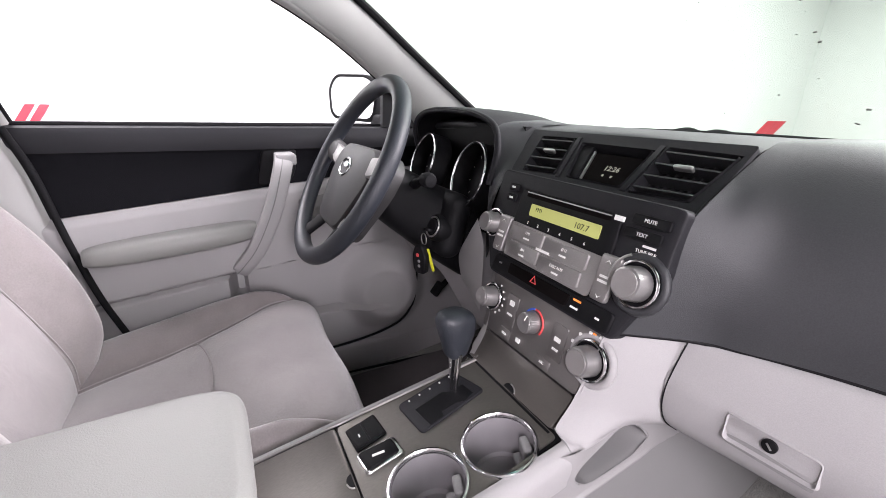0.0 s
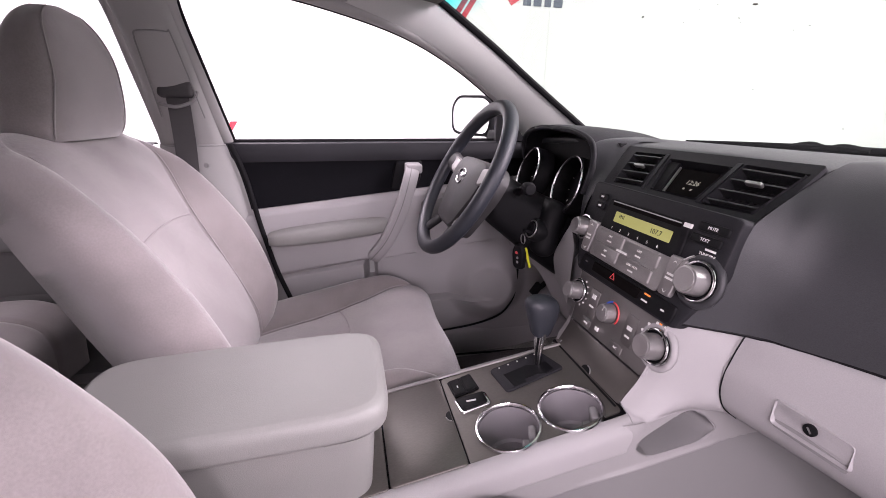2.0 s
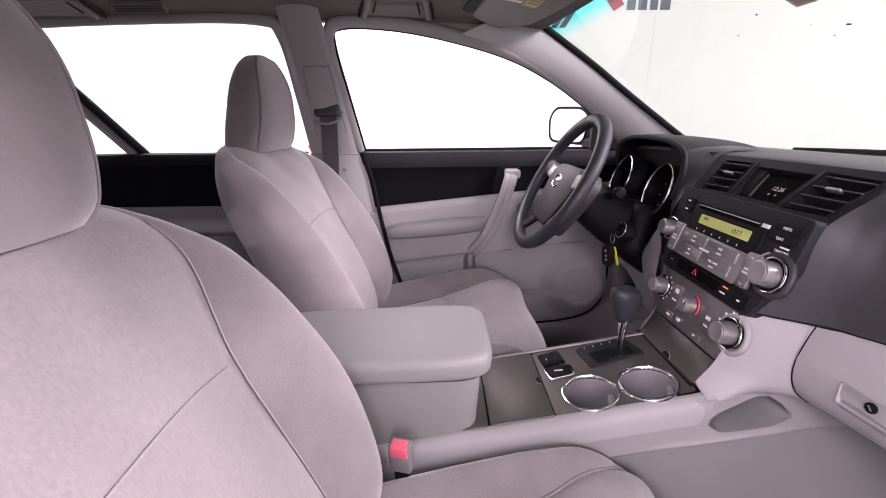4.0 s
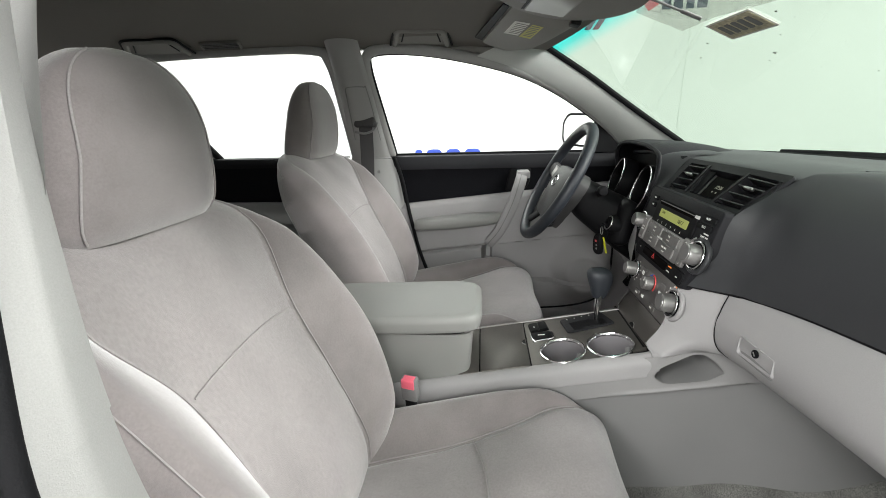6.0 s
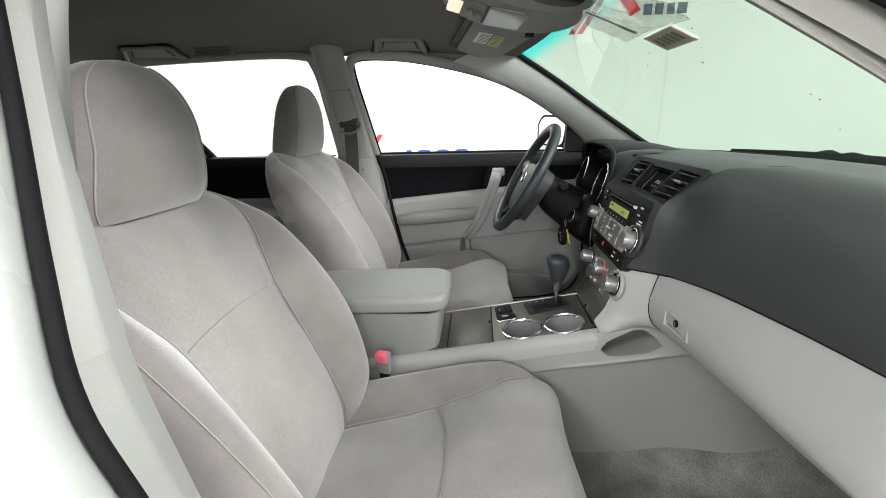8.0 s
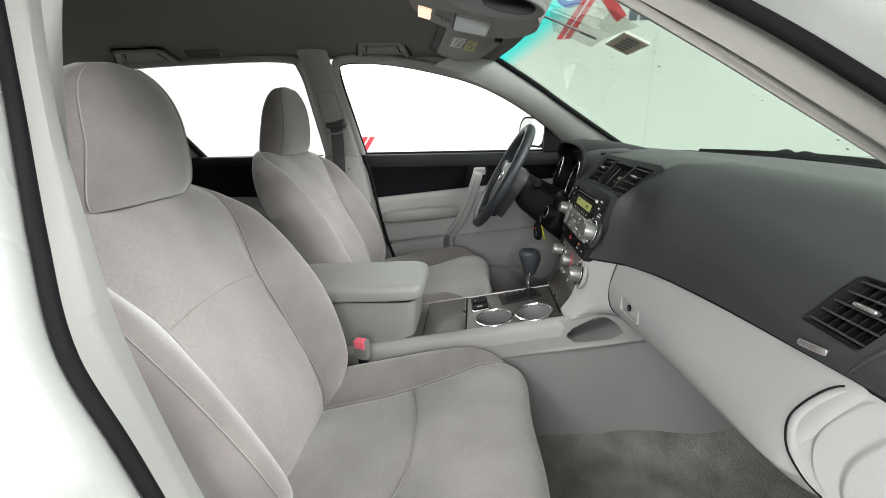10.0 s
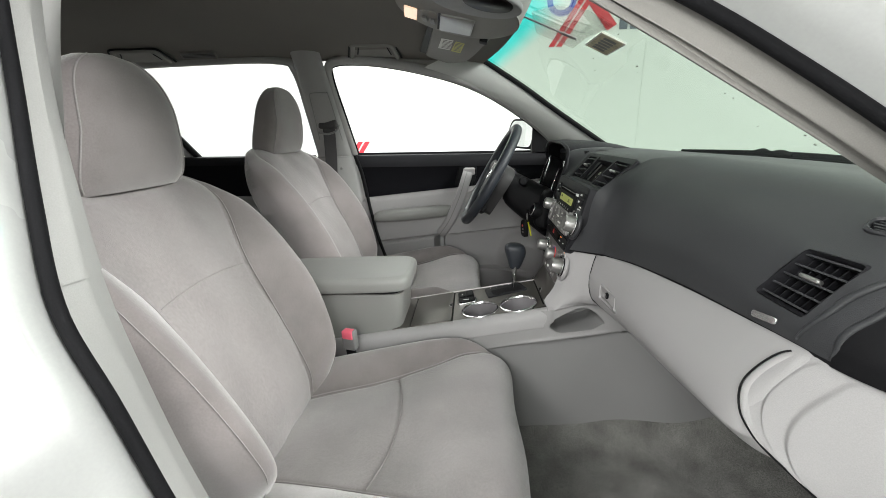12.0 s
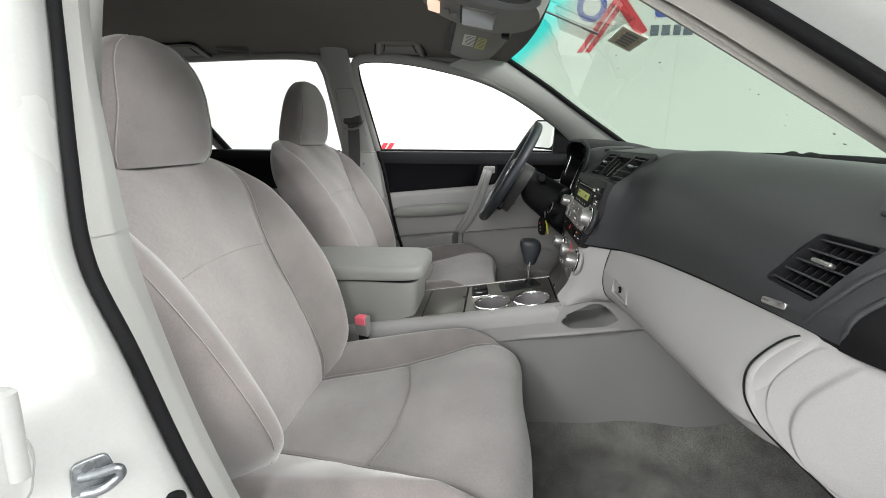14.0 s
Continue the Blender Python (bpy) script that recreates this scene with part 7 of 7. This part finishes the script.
loops = [[tuple(OH @ Vector((x, y, h))) for x, y in oval(0, 0, 0.183 * k, 0.127 * k)] for h, k in ((-0.09, 1.16), (-0.040, 1.08), (-0.014, 1.025), (-0.004, 1.0), (0.0, 0.97), (0.0005, 0.7), (0.0005, 0.1))]
part("housing", loft(list(catmull(np.array(loops), 34))), LINERTRIM, oh, "grey plastic housing")
local = lambda pts: [(x - 0.125, -(y + 0.243) * 1.02) for x, y in pts]
rec = part("front_tray", prism(oval(0.125, -0.035, 0.078, 0.085), OH, 0.005, 0.003, low=-0.004), SIDE, oh, "darker grey front tray")
part("tray_lens", prism(oval(0.150, -0.058, 0.045, 0.044), OH, 0.008, 0.002, low=0.0), CLOCKGLASS, rec, "dark glossy oval lens")
lamp = part("map_lamp", prism(rounded(local([(0.052, -0.362), (0.040, -0.337), (0.128, -0.325), (0.140, -0.350)]), 0.004), OH, 0.0035, 0.001, low=-0.006), LAMPLENS, oh, "lit warm map lamp")
plate = part("switch_plate", prism(rounded(local([(0.034, -0.331), (-0.010, -0.2975), (0.130, -0.284), (0.134, -0.320)]), 0.004), OH, 0.003, 0.001, low=-0.006), LINERTRIM, oh)
for x, y in ((0.084, -0.3145), (0.070, -0.2985)):
    part("switch", block(at(OH, x - 0.125, -(y + 0.243), 0.004), 0.030, 0.011, 0.005, 0.0015), SIDE, plate)
    part("mark", block(at(OH, x - 0.119, -(y + 0.243), 0.0066), 0.008, 0.006, 0.0006, 0.0002), BLACK, plate)
part("holder_lid", prism(rounded(local([(-0.012, -0.290), (-0.013, -0.2165), (0.127, -0.2065), (0.128, -0.277)]), 0.006), OH, 0.0045, 0.0015, low=-0.006), LENS, oh, "frosted grey holder lid")
part("lid_gap", prism(local([(-0.018, -0.2955), (-0.014, -0.290), (0.128, -0.277), (0.130, -0.2815)]), OH, 0.0012, 0.0, low=-0.004), BLACK, oh, flat=True)


def grab_handle(low, high):
    """A folded handle lying in its moulded recess; low and high are the ends of its foot and of its bow."""
    g = thing("grab_handle", tuple((np.array(low[0]) + low[1]) / 2), "grey plastic grab handle folded against the headliner", "grab handle", "grab handles")
    a, b = (np.array(q, float) for q in (low, high))
    mid = (a[0] + a[1] + b[0] + b[1]) / 4
    m = frame_of(mid, a[1] - a[0], b.mean(0) - a.mean(0))
    loc = [np.array((m.inverted() @ Vector(p)).xy) for p in (a[0], b[0], b[1], a[1])]
    shape = rounded([tuple(loc[0]), tuple(loc[3]), tuple(loc[2]), tuple(loc[1])], 0.03)
    part("recess", prism(shape, m, -0.004, 0.0, low=-0.045), LINERTRIM, g, "moulded grey recess")
    # the black tubes draw the shade of the recess round the bow
    for name, k, r, z, mat in (("shadow_gap", 1.0, 0.0038, -0.003, BLACK), ("bow", 0.86, 0.0085, 0.0, LINERTRIM), ("inner_gap", 0.62, 0.0022, -0.003, BLACK)):
        line = [loc[0] * k, loc[0] * 0.45 * k + loc[1] * 0.55 * k, loc[1] * k * (0.93, 1.0), loc[1] * 0.5 * k + loc[2] * 0.5 * k, loc[2] * k * (0.93, 1.0), loc[3] * 0.45 * k + loc[2] * 0.55 * k, loc[3] * k]
        part(name, tube([tuple(m @ Vector((p[0], p[1], z))) for p in catmull(line, 50)], r, 10, up=tuple(m.to_3x3() @ Vector((0, 0, 1)))), mat, g)


grab_handle(((-0.53, -0.655, 1.386), (-0.53, -0.463, 1.378)), ((-0.43, -0.622, 1.412), (-0.43, -0.472, 1.407)))
grab_handle(((-0.520, -1.545, 1.388), (-0.520, -1.30, 1.386)), ((-0.422, -1.470, 1.411), (-0.422, -1.295, 1.413)))
rv = thing("roof_vent", (-0.50, -1.185, 1.41), "dark slatted air vent in the headliner", "vent")
m = Matrix(((0, 0.75, 0.66, -0.482), (1, 0, 0, -1.185), (0, 0.66, -0.75, 1.400), (0, 0, 0, 1)))
part("frame", rim(rounded(rect(0.13, 0.030), 0.006), m, 0.005, 0.005, -0.006), LINERTRIM, rv)
part("box", prism(rect(0.122, 0.023), m, 0.0005, low=-0.012), BLACK, rv, flat=True)
for k in range(4):
    part("slat", prism(rect(0.12, 0.0022, 0, -0.008 + 0.0053 * k), m, 0.003), SIDE, rv, flat=True)

visor = thing("sun_visor", (-0.30, -0.27, 1.37), "grey sun visor folded up, with printed warning labels", "sun visor")
V = frame_of((-0.23, -0.288, 1.363), (1, 0, 0.04), (0, -1, 0.25))
vis = lambda pts: [(x + 0.23, -(y + 0.288) * 1.03) for x, y in pts]
part("board", prism(rounded(vis([(-0.476, -0.371), (-0.520, -0.300), (-0.425, -0.236), (-0.31, -0.210), (-0.02, -0.160), (-0.02, -0.303), (-0.11, -0.314)]), 0.022), at(V, 0, 0, -0.014), 0.014, 0.004), LINERTRIM, visor, "grey cloth visor board")
# black strip paints the shade between visor and headliner
part("shadow_gap", prism(vis([(-0.480, -0.372), (-0.470, -0.393), (-0.100, -0.327), (-0.105, -0.314)]), at(V, 0, 0, -0.012), 0.004), BLACK, visor, flat=True)
part("label", prism([(-0.062, -0.009), (0.067, -0.026), (0.060, 0.008), (-0.070, 0.028)], V, 0.0006), PAPER, visor, "white printed label", flat=True)
part("label", prism([(-0.070, -0.041), (0.060, -0.057), (0.062, -0.032), (-0.070, -0.012)], V, 0.0006), PAPERY, visor, "yellow printed label", flat=True)
for k in range(7):
    x = 0.048 - 0.016 * k
    part("print", prism([(x, -0.018 - 0.13 * (x - 0.0)), (x + 0.005, -0.018 - 0.13 * x), (x + 0.003, 0.010 - 0.13 * x), (x - 0.002, 0.010 - 0.13 * x)], V, 0.0010), LINERTRIM, visor, flat=True)
    part("print", prism([(x, -0.046 - 0.11 * x), (x + 0.005, -0.046 - 0.11 * x), (x + 0.004, -0.026 - 0.11 * x), (x - 0.001, -0.026 - 0.11 * x)], V, 0.0010), LINERTRIM, visor, flat=True)
part("clip", block(at(V, 0.165, -0.108, 0.002), 0.03, 0.02, 0.010, 0.003), BLACK, visor)

# driver's belt
belt = thing("seat_belt", (-0.63, -0.77, 0.45), "grey seat belt webbing hanging on the centre pillar", "seat belt")
part("guide", block(frame_of((-0.612, -0.775, 1.155), (0.1, 1, 0), (-0.35, 0, 1)), 0.075, 0.034, 0.024, 0.008), BELT, belt, "dark grey belt guide")
part("guide_bar", tube(catmull([(-0.592, -0.812, 1.128), (-0.586, -0.775, 1.122), (-0.590, -0.742, 1.134), (-0.605, -0.733, 1.155)], 16), 0.004, 8), SIDE, belt)
rows = [[(x, y - 0.024 + 0.048 * s, z) for s in np.linspace(0, 1, 5)] for x, y, z in ((-0.598, -0.775, 1.148), (-0.606, -0.777, 1.10), (-0.622, -0.785, 1.0), (-0.625, -0.80, 0.80), (-0.628, -0.82, 0.60), (-0.63, -0.83, 0.45))]
part("webbing", grid(smooth_grid(rows, 30, 6), 0.0014), BELT, belt, "dark grey webbing")
part("stop_button", lathe([(0, 0), (0.006, 0), (0.005, 0.003), (0, 0.003)], frame_of((-0.622, -0.745, 0.985), (0, 1, 0), (0, 0, 1))), SIDE, belt)

# sticker, reflection sheet and mirror stem on the windshield
def glass_frame(x, y):
    i, j = np.unravel_index(np.argmin((WS[..., 0] - x) ** 2 + (WS[..., 1] - y) ** 2), WS.shape[:2])
    p = Vector(WS[i, j])
    across = Vector(WS[i, min(j + 2, 59)] - WS[i, max(j - 2, 0)])
    up = Vector(WS[max(i - 2, 0), j] - WS[min(i + 2, 39), j])
    return frame_of(p, across, up)


gf = glass_frame(0.005, 0.095)
st = thing("windshield_sticker", tuple(gf.translation), "faded yellow-brown sticker on the windshield", "sticker")
part("paper", prism(rect(0.125, 0.052), gf, 0.0035, low=0.0025), STICKER, st, flat=True)
part("border", rim(rect(0.135, 0.060), gf, 0.004, 0.0036, 0.002), PAPER, st, flat=True)
for k in range(5):
    part("print", prism(rounded(rect(0.014, 0.030, -0.042 + 0.021 * k, 0), 0.004), gf, 0.0042), SIDE, st, flat=True)
stem = thing("mirror_stem", (0, -0.12, 1.37), "thin black stem hanging from the windshield header", "mirror stem")
a, b = glass_frame(-0.03, -0.09), glass_frame(0.0, 0.03)
pa, pb = a @ Vector((0, 0, 0.012)), b @ Vector((0, 0, 0.012))
part("wire", tube([tuple(pa), tuple(pa.lerp(pb, 0.5)), tuple(pb)], 0.0022, 8), SIDE, stem)
part("tip", tube([tuple(pa.lerp(pb, 0.74)), tuple(pb)], 0.0065, 8, flat=0.5), SIDE, stem)

# a reflection in the glass, imitated by a thin grey sheet
film = thing("windshield_reflection", (0, 0.01, 1.34), "greyish sheet standing for a reflection in the upper windshield", "film")
bm = bmesh.new()
bm.faces.new([bm.verts.new(glass_frame(x, y) @ Vector((0, 0, 0.0015))) for x, y in ((-0.15, -0.045), (-0.135, 0.045), (0.0, 0.052), (0.14, 0.058), (0.16, 0.01), (0.10, -0.05), (0.0, -0.07))])
part("patch", bm, REFLECTION, film).visible_shadow = False

# stray drops and specks on the glass
bm = bmesh.new()
rng = random.Random(7)
spots = [(0.093, 0.323, 1.0), (0.099, 0.339, 1.2), (0.103, 0.346, 0.8), (0.124, 0.494, 1.5), (0.087, 0.529, 1.4), (0.077, 0.419, 0.7), (0.013, 0.451, 0.9), (-0.097, 0.515, 0.7), (-0.211, 0.139, 1.1), (-0.033, 0.172, 1.5), (-0.127, 0.110, 1.1), (0.119, 0.090, 1.0), (-0.063, 0.198, 0.7)]
spots += [(rng.uniform(-0.35, 0.40), rng.uniform(0.10, 0.52), rng.uniform(0.3, 0.6)) for _ in range(22)]
for x, y, big in spots:
    m = glass_frame(x, y) @ pose(0, 0, 0.001, 0, 0, rng.uniform(-35, 20)) @ Matrix.Diagonal((0.0030 * big, 0.0016 * big, 0.0010 * big, 1))
    bmesh.ops.create_icosphere(bm, subdivisions=1, radius=1.0, matrix=m)
tagged(part("water_drops", bm, DROP), "small dull drops and specks on the windshield", "drops", kind="stuff")

# door striker on the jamb
SK = frame_of((0.824, -0.541, 0.797), (-0.82, 0.56, -0.10), (-0.12, 0.0, 0.99)) @ Matrix.Scale(0.68, 4)
sk = thing("door_striker", (0.812, -0.54, 0.77), "zinc-plated steel door striker bolted to the jamb", "striker")
part("plate", prism(rounded([(-0.024, -0.028), (0.016, -0.031), (0.024, 0.0), (0.016, 0.027), (-0.020, 0.025)], 0.009), SK, 0.005, 0.001), STEEL, sk)
part("loop", tube(catmull([SK @ Vector((-0.012, -0.018, 0.004)), SK @ Vector((0.008, -0.016, 0.014)), SK @ Vector((0.025, -0.004, 0.018)), SK @ Vector((0.022, 0.007, 0.017)), SK @ Vector((0.006, 0.006, 0.012)), SK @ Vector((-0.014, 0.006, 0.004))], 30), 0.0045, 10, up=(0.3, 1, 0)), STEEL, sk)
for x, y in ((-0.004, 0.017), (0.0, -0.021)):
    part("bolt", lathe([(0, 0.004), (0.008, 0.004), (0.007, 0.009), (0, 0.009)], at(SK, x, y), 12), STEEL, sk)


# hinge arm and drain hole on the jamb
hg = part("hinge_bracket", prism(rounded([(-0.022, -0.05), (0.010, -0.055), (0.016, -0.015), (0.004, 0.010), (0.012, 0.040), (-0.022, 0.045)], 0.012), frame_of((0.862, -0.560, 0.865), (-0.78, 0.6, -0.1), (-0.1, 0.0, 0.99)), 0.014, 0.005), PAINT, car, "white painted hinge bracket")
part("pin", tube([(0.862, -0.548, 0.905), (0.868, -0.548, 0.835)], 0.007, 12), PAINT, hg)
part("jamb_plug", lathe([(0, 0), (0.012, 0), (0.011, 0.003), (0.008, 0.004), (0, 0.003)], frame_of((0.786, -0.505, 0.733), (-0.82, 0.56, -0.1), (-0.12, 0, 0.99)), 20), RUBBER, car, "black rubber plug")

# tiny specks of dirt on the windshield
rng = random.Random(7)
bm = bmesh.new()
for k in range(36):
    g = glass_frame(rng.uniform(-0.25, 0.50), rng.uniform(0.02, 0.40))
    r = rng.uniform(0.0006, 0.0016)
    prism([(r * rng.uniform(0.6, 1.6) * math.cos(a) + dx, r * rng.uniform(0.3, 0.9) * math.sin(a) + dy) for dx, dy in ((rng.uniform(-0.01, 0.01), rng.uniform(-0.01, 0.01)),) for a in np.linspace(0, 2 * math.pi, 6, endpoint=False)], g, 0.0012, low=0.0006, bm=bm)
part("dirt_specks", bm, SIDE, car, "tiny dark specks of dirt on the windshield", flat=True)
